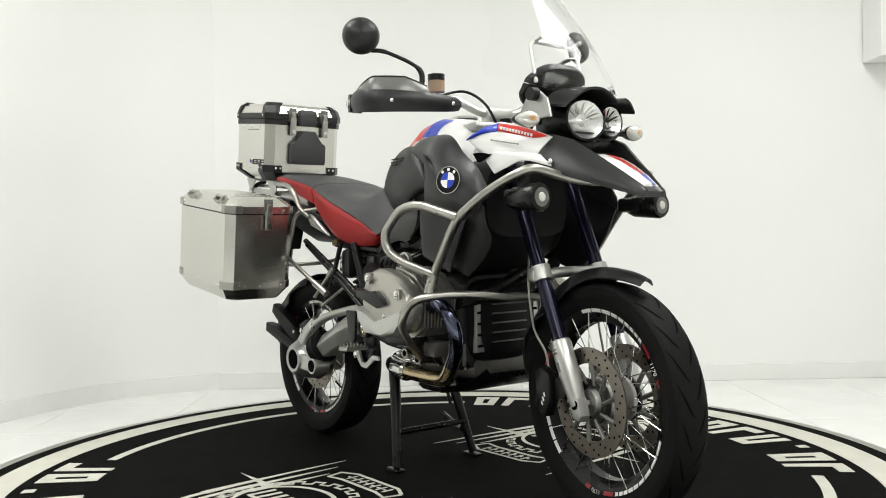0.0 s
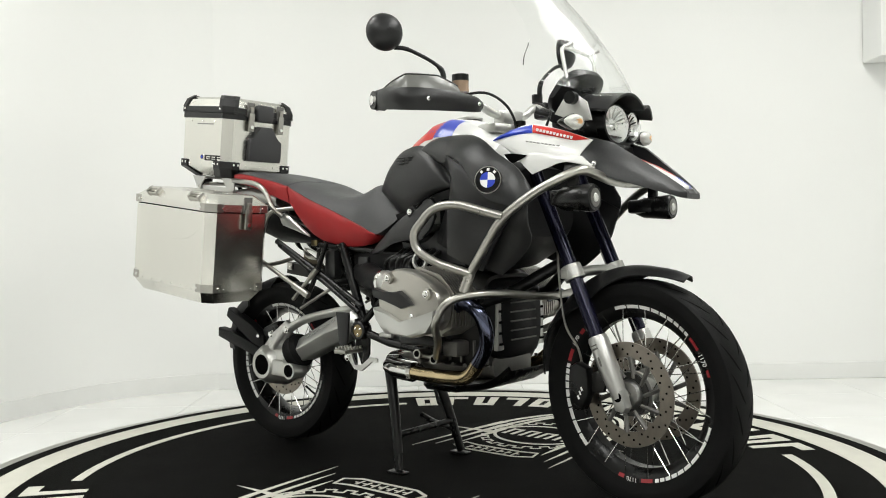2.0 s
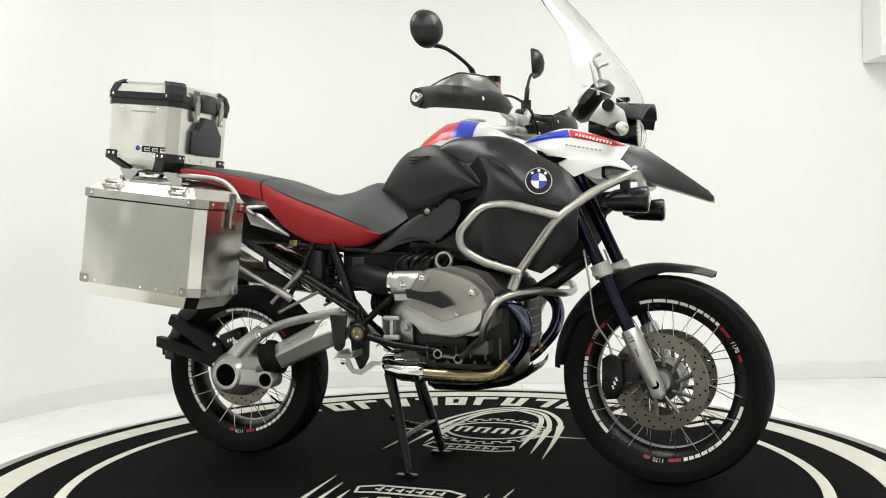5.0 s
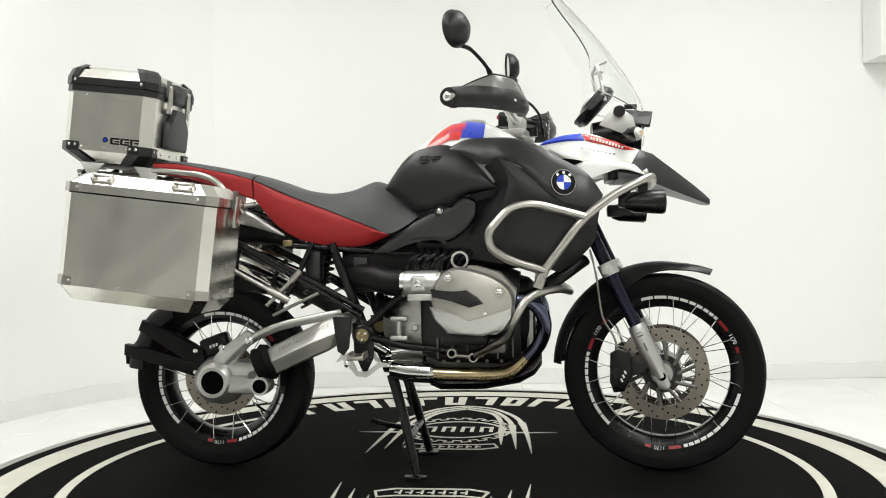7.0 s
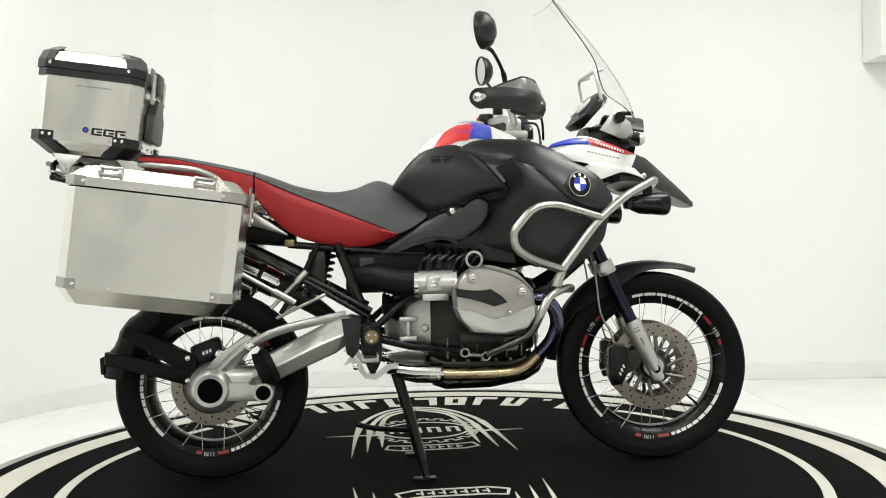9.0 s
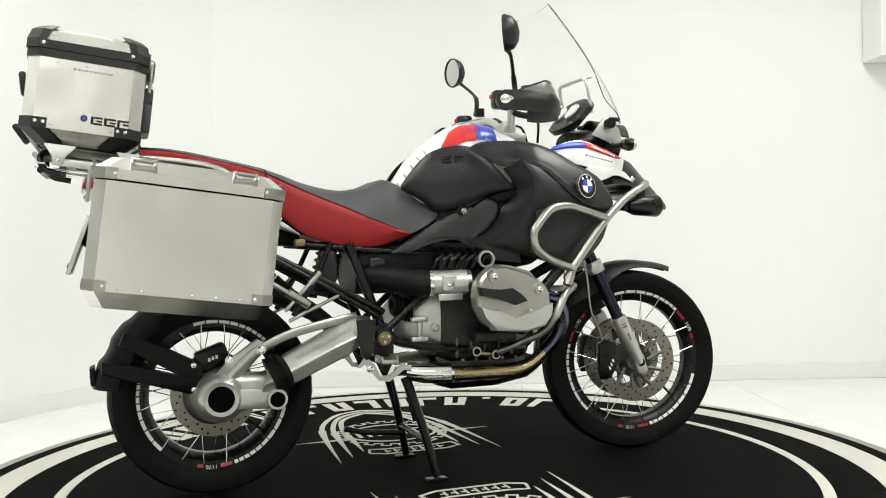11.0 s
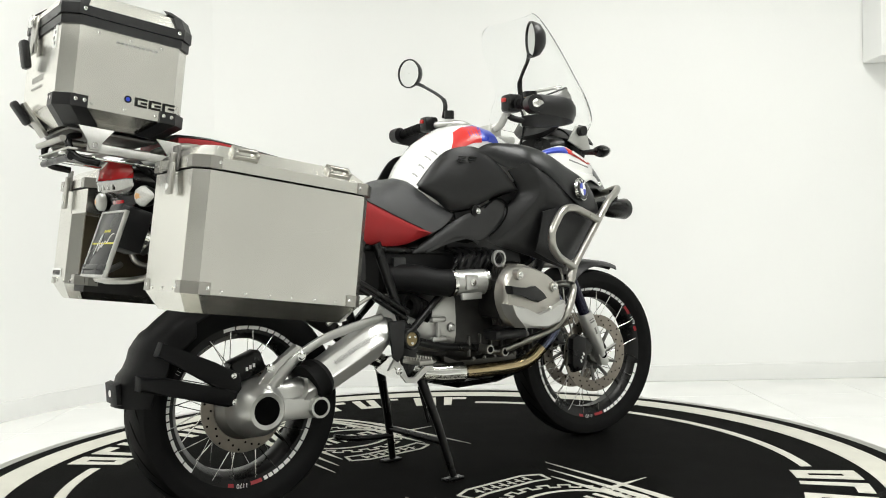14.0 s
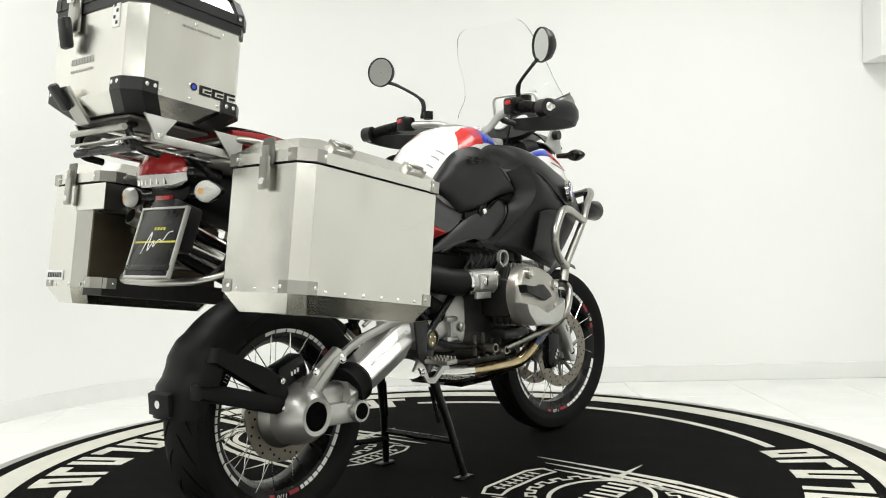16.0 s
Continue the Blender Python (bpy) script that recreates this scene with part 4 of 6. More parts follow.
    ring = [at(1, -1), at(1, 1), at(0.12, 1.06), at(-0.08, 1.03), at(-0.24, 0.93), at(-1.0, 0.06), at(-1.06, -0.06), at(-1.02, -0.2), at(-0.72, -0.92), at(-0.6, -1.02), at(-0.4, -1.06)]
    secs.append(ring)
loft(bm, secs)
part("arm_casting", bm, SILVER, arm, "silver single-sided swingarm", smooth=False)
# lettering on the arm
cu = bpy.data.curves.new("text", "FONT")
cu.body, cu.size, cu.align_x, cu.align_y, cu.extrude = "HIGH PERFORMANCE", 0.02, "CENTER", "CENTER", 0.0003
tmp = bpy.data.objects.new("text", cu)
me = bpy.data.meshes.new_from_object(tmp)
bpy.data.objects.remove(tmp)
me.materials.append(PRINT)
ob = new("arm_lettering", me)
ob.parent = arm
ob.matrix_basis = Matrix.Translation((-0.452, -0.1835, 0.477)) @ Matrix.Rotation(radians(-25), 4, "Y") @ Matrix.Rotation(radians(57), 4, "X")
# final drive
bm = bm_new()
lathe(bm, [(0.040, -0.195), (0.052, -0.197), (0.060, -0.19), (0.075, -0.165), (0.085, -0.12), (0.085, -0.07), (0.06, -0.06), (0.04, -0.06)], seg=48, axis_point=(-0.772, 0, 0.325))
part("final_drive", bm, SILVER, arm, "silver final drive housing with hollow hub")
bm = bm_new()
rod(bm, (-0.772, -0.08, 0.325), (-0.772, -0.1935, 0.325), 0.0445, seg=32)
part("hub_bore", bm, GROOVE, arm)
bm = bm_new()
secs = []
for x, z, hz, hy in ((-0.76, 0.335, 0.075, 0.05), (-0.70, 0.335, 0.06, 0.046), (-0.64, 0.345, 0.048, 0.042), (-0.60, 0.36, 0.045, 0.04)):
    secs.append([p + V(0, -0.128, 0) for p in super_ring(x, z - hz, z + hz, hy, 3, 3, n=20)])
loft(bm, secs)
part("drive_neck", bm, SILVER, arm)
bm = bm_new()
plate(bm, [(-0.76, 0.29), (-0.61, 0.283), (-0.585, 0.30), (-0.59, 0.335), (-0.62, 0.345), (-0.74, 0.35)], -0.19, -0.13, bevel=0.008)
part("drive_lug", bm, SILVER, arm)
bm = bm_new()
lathe(bm, [(0.022, -0.205), (0.031, -0.205), (0.033, -0.19), (0.033, -0.14), (0.022, -0.14)], seg=32, axis_point=(-0.604, 0, 0.314))
part("joint_boss", bm, SILVER, arm)
bm = bm_new()
rod(bm, (-0.604, -0.15, 0.314), (-0.604, -0.2065, 0.314), 0.0235, seg=24)
part("joint_cap", bm, GROOVE, arm)
bm = bm_new()
tube(bm, [(-0.572, -0.15, 0.398), (-0.588, -0.153, 0.391), (-0.602, -0.155, 0.384), (-0.618, -0.155, 0.377)], [0.056, 0.066, 0.058, 0.063], seg=24)
part("rubber_gaiter", bm, RUBBER, arm, "black rubber drive gaiter")
# paralever strut
bm = bm_new()
pts = curve_points([(-0.745, -0.150, 0.375), (-0.695, -0.158, 0.428), (-0.648, -0.160, 0.466), (-0.56, -0.155, 0.506), (-0.45, -0.145, 0.532), (-0.335, -0.13, 0.552)], 6)
tube(bm, pts, [0.030 - 0.013 * min(1, k / 14) for k in range(len(pts))], seg=12, flat=0.7)
part("upper_strut", bm, SILVER, arm, "curved silver torque strut")
bolt(arm, (-0.648, -0.172, 0.466), (0, -1, 0), 0.014, 0.008)
bm = bm_new()
plate(bm, [(-0.80, 0.385), (-0.745, 0.44), (-0.66, 0.50), (-0.63, 0.485), (-0.70, 0.43), (-0.735, 0.37)], -0.168, -0.145, bevel=0.005)
part("strut_bracket", bm, SILVER, arm)
one("heel_guard", PLASTIC, arm, plate, [(-0.35, 0.545), (-0.285, 0.545), (-0.295, 0.44), (-0.315, 0.415), (-0.335, 0.43)], -0.198, -0.188, bevel=0.003)
# rear caliper
bm = bm_new()
box(bm, (-0.79, -0.10, 0.445), (0.10, 0.06, 0.065), Matrix.Rotation(radians(-20), 4, "Y"), bevel=0.012)
rc = part("rear_caliper", bm, BLACK, arm, "black rear brake caliper")
for k in range(3):
    one("caliper_mark", WHITEDECAL, rc, box, (-0.80 + 0.011 * k, -0.132, 0.44 + 0.004 * k), (0.007, 0.001, 0.011), smooth=False)
bolt(arm, (-0.745, -0.165, 0.44), (0, -1, 0), 0.012, 0.008)
# rear hugger
hug = empty("rear_hugger", bike)
bm = bm_new()
secs = []
for k in range(19):
    f = k / 18
    a = radians(96 + 78 * f)
    hw = 0.085 + 0.012 * math.sin(f * math.pi) - 0.012 * max(0, f - 0.85) / 0.15
    ridge = 0.007 if 0.55 < f < 0.68 else (0.010 if f > 0.80 else 0)
    row = [((0.343 + 0.006 * f + ridge) - 0.045 * abs(v) ** 3, v * hw) for v in (-1, -0.85, -0.6, -0.3, 0, 0.3, 0.6, 0.85, 1)]
    if f > 0.35:
        row[0] = (row[0][0] - 0.03, -hw)
        row[-1] = (row[-1][0] - 0.03, hw)
    c = V(-0.783, -0.022, 0.325)
    secs.append([c + V(r * math.cos(a), y, r * math.sin(a)) for r, y in row] + [c + V((r - 0.005) * math.cos(a), y * 0.96, (r - 0.005) * math.sin(a)) for r, y in row[::-1]])
loft(bm, secs)
part("hugger_shell", bm, DULL, hug, "matte black ribbed rear hugger")
one("mud_flap", DULL, hug, plate, [(-1.143, 0.372), (-1.146, 0.425), (-1.132, 0.43), (-1.13, 0.37)], -0.065, 0.02, bevel=0.004)
one("badge", CHROME, hug, rod, (-1.140, -0.022, 0.40), (-1.147, -0.022, 0.40), 0.010, seg=20)
for y_, pts in ((-0.146, [(-1.112, 0.413), (-1.110, 0.452), (-1.026, 0.437), (-0.893, 0.398), (-0.835, 0.385), (-0.83, 0.345), (-0.863, 0.340), (-1.005, 0.384)]), (-0.142, [(-1.061, 0.500), (-1.046, 0.536), (-1.026, 0.527), (-0.90, 0.470), (-0.822, 0.429), (-0.815, 0.345), (-0.86, 0.345), (-0.885, 0.405), (-1.026, 0.482)])):
    one("hugger_arm", DULL, hug, plate, pts, y_, -0.100, bevel=0.009, label="broad black hugger arm")
for p in ((-0.848, -0.147, 0.428), (-0.848, -0.150, 0.354)):
    bolt(hug, p, (0, -1, 0), 0.008, 0.004)

# ---- centre stand and foot controls ----
stand = empty("centre_stand", bike)
for s in (-1, 1):
    bm = bm_new()
    tube(bm, [(-0.165, s * 0.115, 0.34), (-0.12, s * 0.142, 0.19), (-0.078, s * 0.172, 0.012)], [0.02, 0.017, 0.015], seg=14, flat=0.8)
    part("stand_leg", bm, BLACK, stand)
    one("stand_foot", BLACK, stand, box, (-0.083, s * 0.174, 0.0045), (0.075, 0.035, 0.009), bevel=0.003)
    bm = bm_new()
    rod(bm, (-0.16, s * 0.10, 0.31), (-0.135, s * 0.115, 0.19), 0.006)
    part("stand_spring", bm, BLACK, stand)
    # foot peg and bracket
    bm = bm_new()
    plate(bm, [(-0.345, 0.39), (-0.32, 0.40), (-0.30, 0.375), (-0.275, 0.345), (-0.24, 0.34), (-0.19, 0.375), (-0.165, 0.375), (-0.165, 0.388), (-0.20, 0.39), (-0.24, 0.36), (-0.27, 0.36), (-0.29, 0.40), (-0.32, 0.425)], s * 0.185, s * 0.175)
    pg = part("foot_control", bm, SILVER, bike, "silver pedal bracket")
    bolt(pg, (-0.305, s * 0.186, 0.385), (0, s, 0), 0.012, 0.006)
    bm = bm_new()
    box(bm, (-0.26, s * 0.225, 0.415), (0.055, 0.09, 0.014), bevel=0.003)
    fp = part("foot_peg", bm, STEEL, bike, "serrated steel foot peg")
    for k in range(6):
        for e in (-1, 1):
            one("peg_tooth", STEEL, fp, box, (-0.26 + e * 0.024, s * (0.19 + 0.014 * k), 0.426), (0.006, 0.006, 0.010), smooth=False)
one("stand_crossbar", BLACK, stand, rod, (-0.104, -0.153, 0.125), (-0.104, 0.153, 0.125), 0.011)
one("stand_lever", BLACK, stand, tube, curve_points([(-0.10, 0.14, 0.10), (-0.22, 0.19, 0.10), (-0.30, 0.21, 0.115)], 5), 0.010)

# ---- tank, seat and tail ----
TANK = [(-0.185, 0.90, 0.965, 0.075, 0.93), (-0.15, 0.88, 1.015, 0.10, 0.95), (-0.10, 0.86, 1.085, 0.128, 1.0), (-0.03, 0.85, 1.150, 0.152, 1.05), (0.05, 0.85, 1.198, 0.165, 1.07), (0.11, 0.85, 1.208, 0.17, 1.07), (0.17, 0.85, 1.197, 0.17, 1.06), (0.25, 0.86, 1.165, 0.165, 1.04), (0.32, 0.87, 1.12, 0.15, 1.0)]
one("tank", WHITE, bike, loft, [super_ring(x, zl, zh, hw, 2.6, 3, n=40, zmid=zm) for x, zl, zh, hw, zm in TANK], label="glossy white fuel tank")


def tank_at(x, a):
    """A point just off the tank's skin at x, at the angle a round the section (90 is the top)."""
    for p, q in zip(TANK, TANK[1:]):
        if p[0] <= x <= q[0]:
            t = (x - p[0]) / (q[0] - p[0])
            zl, zh, hw, zm = [p[i] + (q[i] - p[i]) * t for i in (1, 2, 3, 4)]
            c, s = math.cos(radians(a)), math.sin(radians(a))
            return V(x, math.copysign(abs(c) ** (2 / 2.6), c) * (hw + 0.0015), zm + abs(s) ** (2 / 2.6) * (zh - zm + 0.0015))


def tank_decal(name, mat, x0, x1, a0, a1, s, slant=0.0):
    bm = bm_new()
    grid = []
    for i in range(13):
        row = []
        for j in range(13):
            a = a0 + (a1 - a0) * j / 12
            sl = slant * (j / 12)
            x = x0 + sl + (x1 - x0 - sl * 0.4) * i / 12
            p = tank_at(min(max(x, -0.18), 0.31), a)
            row.append(bm.verts.new((p.x, p.y * -s, p.z)))
        grid.append(row)
    for i in range(12):
        for j in range(12):
            bm.faces.new((grid[i][j], grid[i + 1][j], grid[i + 1][j + 1], grid[i][j + 1]))
    part(name, bm, mat, bike)


for s in (-1, 1):
    tank_decal("tank_stripe", RED, -0.045, 0.085, 180 - 20, 180 - 62, s, 0.06)
    tank_decal("tank_stripe", BLUE, 0.088, 0.165, 180 - 22, 180 - 66, s, 0.01)
    for k in range(4):
        tank_decal("tank_stripe", BLUE, 0.045 + 0.014 * k, 0.049 + 0.014 * k, 180 - 34, 180 - 66, s, 0.02)
    for k in range(5):
        tank_decal("tank_mark", PRINT, -0.165 + 0.022 * k, -0.161 + 0.022 * k, 180 - 40, 180 - 62, s)
one("tank_cap", SILVER, bike, lathe, [(0.002, 0.0), (0.045, 0.0), (0.045, 0.006), (0.035, 0.01), (0.002, 0.01)], seg=32).matrix_basis = Matrix.Translation((0.12, 0, 1.203)) @ Matrix.Rotation(radians(90), 4, "X")


SEAT = [(-0.620, 1.034, 0.172, 1.012, 0.166, 0.945), (-0.56, 1.014, 0.175, 0.984, 0.160, 0.868), (-0.48, 0.985, 0.174, 0.949, 0.155, 0.812), (-0.38, 0.967, 0.171, 0.910, 0.150, 0.786), (-0.30, 0.976, 0.169, 0.877, 0.148, 0.779), (-0.238, 1.000, 0.172, 0.852, 0.150, 0.784), (-0.205, 1.003, 0.176, 0.838, 0.158, 0.796), (-0.16, 0.985, 0.180, 0.820, 0.168, 0.814), (-0.10, 0.945, 0.177, 0.845, 0.17, 0.83), (-0.052, 0.908, 0.166, 0.880, 0.16, 0.86)]
PILLION = [(-0.99, 1.094, 0.135, 1.083, 0.130, 1.045), (-0.90, 1.090, 0.158, 1.076, 0.152, 1.032), (-0.80, 1.074, 0.170, 1.056, 0.164, 1.005), (-0.70, 1.053, 0.175, 1.034, 0.168, 0.972), (-0.626, 1.036, 0.173, 1.013, 0.166, 0.946)]
seat = empty("seat", bike)


def smooth_rows(rows, n=5):
    """Rows of x, top, width and height of the colour seam, width and height of the lower edge, made dense."""
    a = curve_points([V(r[0], r[1], r[2]) for r in rows], n)
    b = curve_points([V(r[3], r[4], r[5]) for r in rows], n)
    return [(p.x, p.y, p.z, q.x, q.y, q.z) for p, q in zip(a, b)]


def seat_part(name, mat, rows, upper, label):
    secs = []
    for x, zt, wb, zb, wl, zl in smooth_rows(rows):
        if upper:
            h = zt - zb
            half = [(0.0, zt - 0.001), (0.05, zt), (0.092, zt - 0.05 * h), (0.112, zt - 0.14 * h), (0.132, zt - 0.30 * h), (wb * 0.885, zb + 0.46 * h), (wb * 0.955, zb + 0.22 * h), (wb, zb + 0.0015), (wb - 0.025, zb - 0.004)]
        else:
            h = zb - zl
            half = [(0.0, zb - 0.02 * h), (wb - 0.03, zb - 0.001), (wb - 0.002, zb), (wb + 0.003, zb - 0.06 * h), (wb + 0.004, zb - 0.25 * h), (wb * 0.6 + wl * 0.4, zb - 0.6 * h), (wl + 0.002, zb - 0.9 * h), (wl - 0.008, zl), (wl - 0.05, zl + 0.004)]
        secs.append([V(x, u, z) for u, z in half] + [V(x, -u, z) for u, z in half[:0:-1]])
    one(name, mat, seat, loft, secs, label=label)


seat_part("rider_cushion", GREYSEAT, SEAT, True, "dark grey seat top")
seat_part("rider_side", REDSEAT, SEAT[:8], False, "red seat side")
seat_part("pillion_cushion", GREYSEAT, PILLION, True, "dark grey pillion top")
seat_part("pillion_side", REDSEAT, PILLION, False, "red pillion side")
for s in (-1, 1):
    one("seam_piping", BLACK, seat, tube, [V(p[0], s * (p[2] + 0.001), p[3] + 0.0005) for p in smooth_rows(SEAT)], 0.0014, seg=6)
for s in (-1, 1):
    bm = bm_new()
    panel(bm, mir([(-0.70, -0.155, 0.915), (-0.63, -0.165, 0.90), (-0.52, -0.16, 0.825)], s), mir([(-0.68, -0.15, 0.865), (-0.60, -0.16, 0.845), (-0.52, -0.158, 0.818)], s), 0.01, side=s)
    part("tail_cover", bm, SILVER, bike, "silver tail side cover")
    bm = bm_new()
    tube(bm, round_corners([(-1.03, s * 0.06, 1.045), (-1.0, s * 0.15, 1.06), (-0.80, s * 0.192, 1.035), (-0.735, s * 0.198, 1.01), (-0.69, s * 0.192, 0.93), (-0.66, s * 0.17, 0.90)], 0.05), 0.010)
    part("grab_rail", bm, STEEL, bike, "stainless grab rail")

# ---- side fairings ----
SEAM = [(0.051, -0.206, 0.902), (0.096, -0.213, 0.933), (0.132, -0.219, 0.925), (0.143, -0.221, 0.896), (0.131, -0.216, 0.862), (0.104, -0.208, 0.828), (0.072, -0.203, 0.806)]
for s in (-1, 1):
    def fair(name, mat, up, low, bulge, label="", nu=22, nv=10, thick=0.005):
        bm = bm_new()
        panel(bm, mir(up, s), mir(low, s), bulge, nu, nv, thick, side=s)
        return part(name, bm, mat, bike, label)
    fair("tank_cover", PLASTIC,
         [(-0.173, -0.125, 0.978), (-0.110, -0.145, 1.060), (-0.048, -0.155, 1.101), (0.052, -0.170, 1.110), (0.135, -0.190, 1.052), (0.208, -0.200, 0.967)],
         [(-0.170, -0.125, 0.967), (-0.112, -0.150, 0.930), (-0.059, -0.165, 0.891), (0.021, -0.190, 0.907), (0.114, -0.200, 0.943), (0.208, -0.200, 0.960)], 0.030, "matte black tank side cover")
    # duller black strip paints the shaded groove below the tank cover
    fair("tank_seam", DULL, [(-0.064, -0.185, 0.885), (0.030, -0.200, 0.903), (0.133, -0.205, 0.944), (0.212, -0.205, 0.963)], [(-0.055, -0.180, 0.864), (0.035, -0.192, 0.881), (0.133, -0.200, 0.920), (0.198, -0.200, 0.934)], 0.0)
    fair("side_cover", SIDE,
         [(-0.214, -0.145, 0.759), (-0.122, -0.168, 0.824), (-0.036, -0.186, 0.872), (0.050, -0.198, 0.908), (0.100, -0.206, 0.932), (0.138, -0.212, 0.914)],
         [(-0.210, -0.145, 0.753), (-0.142, -0.168, 0.762), (-0.060, -0.188, 0.800), (0.037, -0.194, 0.794), (0.096, -0.200, 0.824), (0.134, -0.210, 0.870)], 0.008, "dark grey satin side cover", nu=28)
    fair("side_cover_edge", SIDE,
         [(-0.171, -0.168, 0.762), (-0.084, -0.186, 0.797), (-0.009, -0.190, 0.809), (0.041, -0.188, 0.789)],
         [(-0.171, -0.166, 0.755), (-0.085, -0.184, 0.785), (-0.009, -0.188, 0.797), (0.037, -0.186, 0.780)], 0.0, "dark lower edge")
    fair("lower_cover", PLASTIC,
         [(-0.067, -0.150, 0.793), (0.038, -0.160, 0.787), (0.124, -0.170, 0.846), (0.200, -0.180, 0.929)],
         [(-0.067, -0.140, 0.762), (0.037, -0.150, 0.749), (0.131, -0.170, 0.729), (0.233, -0.190, 0.713)], 0.0)
    fair("seat_gap_cover", PLASTIC,
         [(-0.179, -0.100, 0.972), (-0.113, -0.120, 0.932), (-0.060, -0.135, 0.888), (0.030, -0.150, 0.905)],
         [(-0.228, -0.110, 0.763), (-0.143, -0.130, 0.813), (-0.056, -0.145, 0.857), (0.039, -0.150, 0.882)], 0.0)
    fair("fairing_side", PLASTIC,
         [(0.212, -0.250, 1.062), (0.247, -0.272, 0.992), (0.238, -0.268, 0.934), (0.194, -0.225, 0.859), (0.124, -0.172, 0.778)],
         [(0.535, -0.285, 0.888), (0.526, -0.268, 0.838), (0.519, -0.242, 0.787), (0.472, -0.236, 0.732), (0.405, -0.235, 0.685)], 0.034, "matte black lower fairing", nu=26, nv=18)
    fair("fairing_return", PLASTIC,
         [(0.212, -0.249, 1.062), (0.247, -0.271, 0.992), (0.238, -0.267, 0.934), (0.194, -0.224, 0.859), (0.124, -0.171, 0.778)],
         [(0.168, -0.205, 1.033), (0.200, -0.210, 0.989), (0.210, -0.205, 0.952), (0.152, -0.185, 0.887), (0.098, -0.165, 0.790)], 0.0)
    fair("fairing_upper", CARBON,
         [(0.043, -0.175, 1.096), (0.100, -0.175, 1.125), (0.193, -0.185, 1.130), (0.276, -0.200, 1.123), (0.342, -0.225, 1.097), (0.408, -0.250, 1.053), (0.495, -0.270, 0.999), (0.545, -0.270, 0.929)],
         [(0.054, -0.180, 1.088), (0.113, -0.195, 1.063), (0.167, -0.216, 1.040), (0.228, -0.245, 1.049), (0.291, -0.272, 1.022), (0.360, -0.300, 0.952), (0.424, -0.308, 0.907), (0.529, -0.297, 0.881)], 0.014, "carbon-textured upper fairing", nu=36)
    # round badge on the fairing: plain quarters, not lettered
    bc = V(0.421, s * 0.316, 0.968)
    bz = V(0.30, s * 0.92, 0.12).normalized()
    bx = V(1, 0, 0) - bz * bz.x
    bx.normalize()
    by = bz.cross(bx) * (1 if bz.cross(bx).z > 0 else -1)
    fr = Matrix((bx, by, bz)).transposed().to_4x4()
    bm_m = Matrix.Translation(bc) @ fr
    bdg = empty("badge", bike, bm_m)
    one("badge_ring", CHROME, bdg, plate, [(0.041 * math.cos(k * math.pi / 20), 0.041 * math.sin(k * math.pi / 20)) for k in range(40)], -0.01, 0.002, axis="z")
    one("badge_field", BLACK, bdg, plate, [(0.038 * math.cos(k * math.pi / 20), 0.038 * math.sin(k * math.pi / 20)) for k in range(40)], -0.008, 0.0032, axis="z")
    for q in range(4):
        pts = [(0, 0)] + [(0.0235 * math.cos(q * math.pi / 2 + k * math.pi / 16), 0.0235 * math.sin(q * math.pi / 2 + k * math.pi / 16)) for k in range(9)]
        one("badge_quarter", (WHITEDECAL, BLUE)[q % 2], bdg, plate, pts, 0.003, 0.0042, axis="z", smooth=False)
    for k in range(3):
        a = radians(130 - 40 * k)
        one("badge_bar", WHITEDECAL, bdg, box, (0.031 * math.cos(a), 0.031 * math.sin(a), 0.0034), (0.008, 0.008, 0.001), Matrix.Rotation(a, 4, "Z"), smooth=False)
    # raised mark on the tank cover, as plain bars
    for k in range(2):
        for dz in (-0.009, 0.0, 0.009):
            one("relief_bar", PLASTIC, bike, box, (-0.029 + 0.042 * k - (0.004 if dz == 0 else 0), s * (0.190 + 0.004 * k), 1.064 + dz), (0.032, 0.006, 0.005), bevel=0.0015)
    bolt(bike, (0.02, s * 0.205, 0.891), (0, s, 0), 0.010, 0.008)
    bm = bm_new()
    rod(bm, (0.02, s * 0.18, 0.891), (0.02, s * 0.199, 0.891), 0.02, seg=20)
    part("bolt_cup", bm, BLACK, bike)
    # near-black tube paints the shade in the panel gap
    one("cover_seam", GROOVE, bike, tube, curve_points(mir(SEAM, s), 6), 0.0028, seg=8)
    # infill under the upper crash bar
    fair("knee_panel", PLASTIC,
         [(0.246, -0.290, 0.887), (0.326, -0.300, 0.898), (0.479, -0.300, 0.851)],
         [(0.227, -0.270, 0.751), (0.291, -0.270, 0.723), (0.363, -0.270, 0.698)], 0.01, "flat black panel")
    # white upper fairing
    fair("upper_cowl", WHITE,
         [(0.335, -0.172, 1.103), (0.420, -0.172, 1.130), (0.489, -0.168, 1.139), (0.584, -0.155, 1.112), (0.672, -0.142, 1.078)],
         [(0.389, -0.190, 1.081), (0.434, -0.196, 1.046), (0.508, -0.200, 1.004), (0.575, -0.192, 1.014), (0.641, -0.174, 1.026)], 0.012, "glossy white upper cowl")
    fair("cowl_lower", WHITE,
         [(0.443, -0.200, 1.040), (0.508, -0.204, 1.048), (0.584, -0.194, 1.040), (0.654, -0.175, 1.030)],
         [(0.509, -0.215, 0.984), (0.553, -0.208, 0.999), (0.612, -0.195, 1.014), (0.694, -0.170, 0.992)], 0.004)
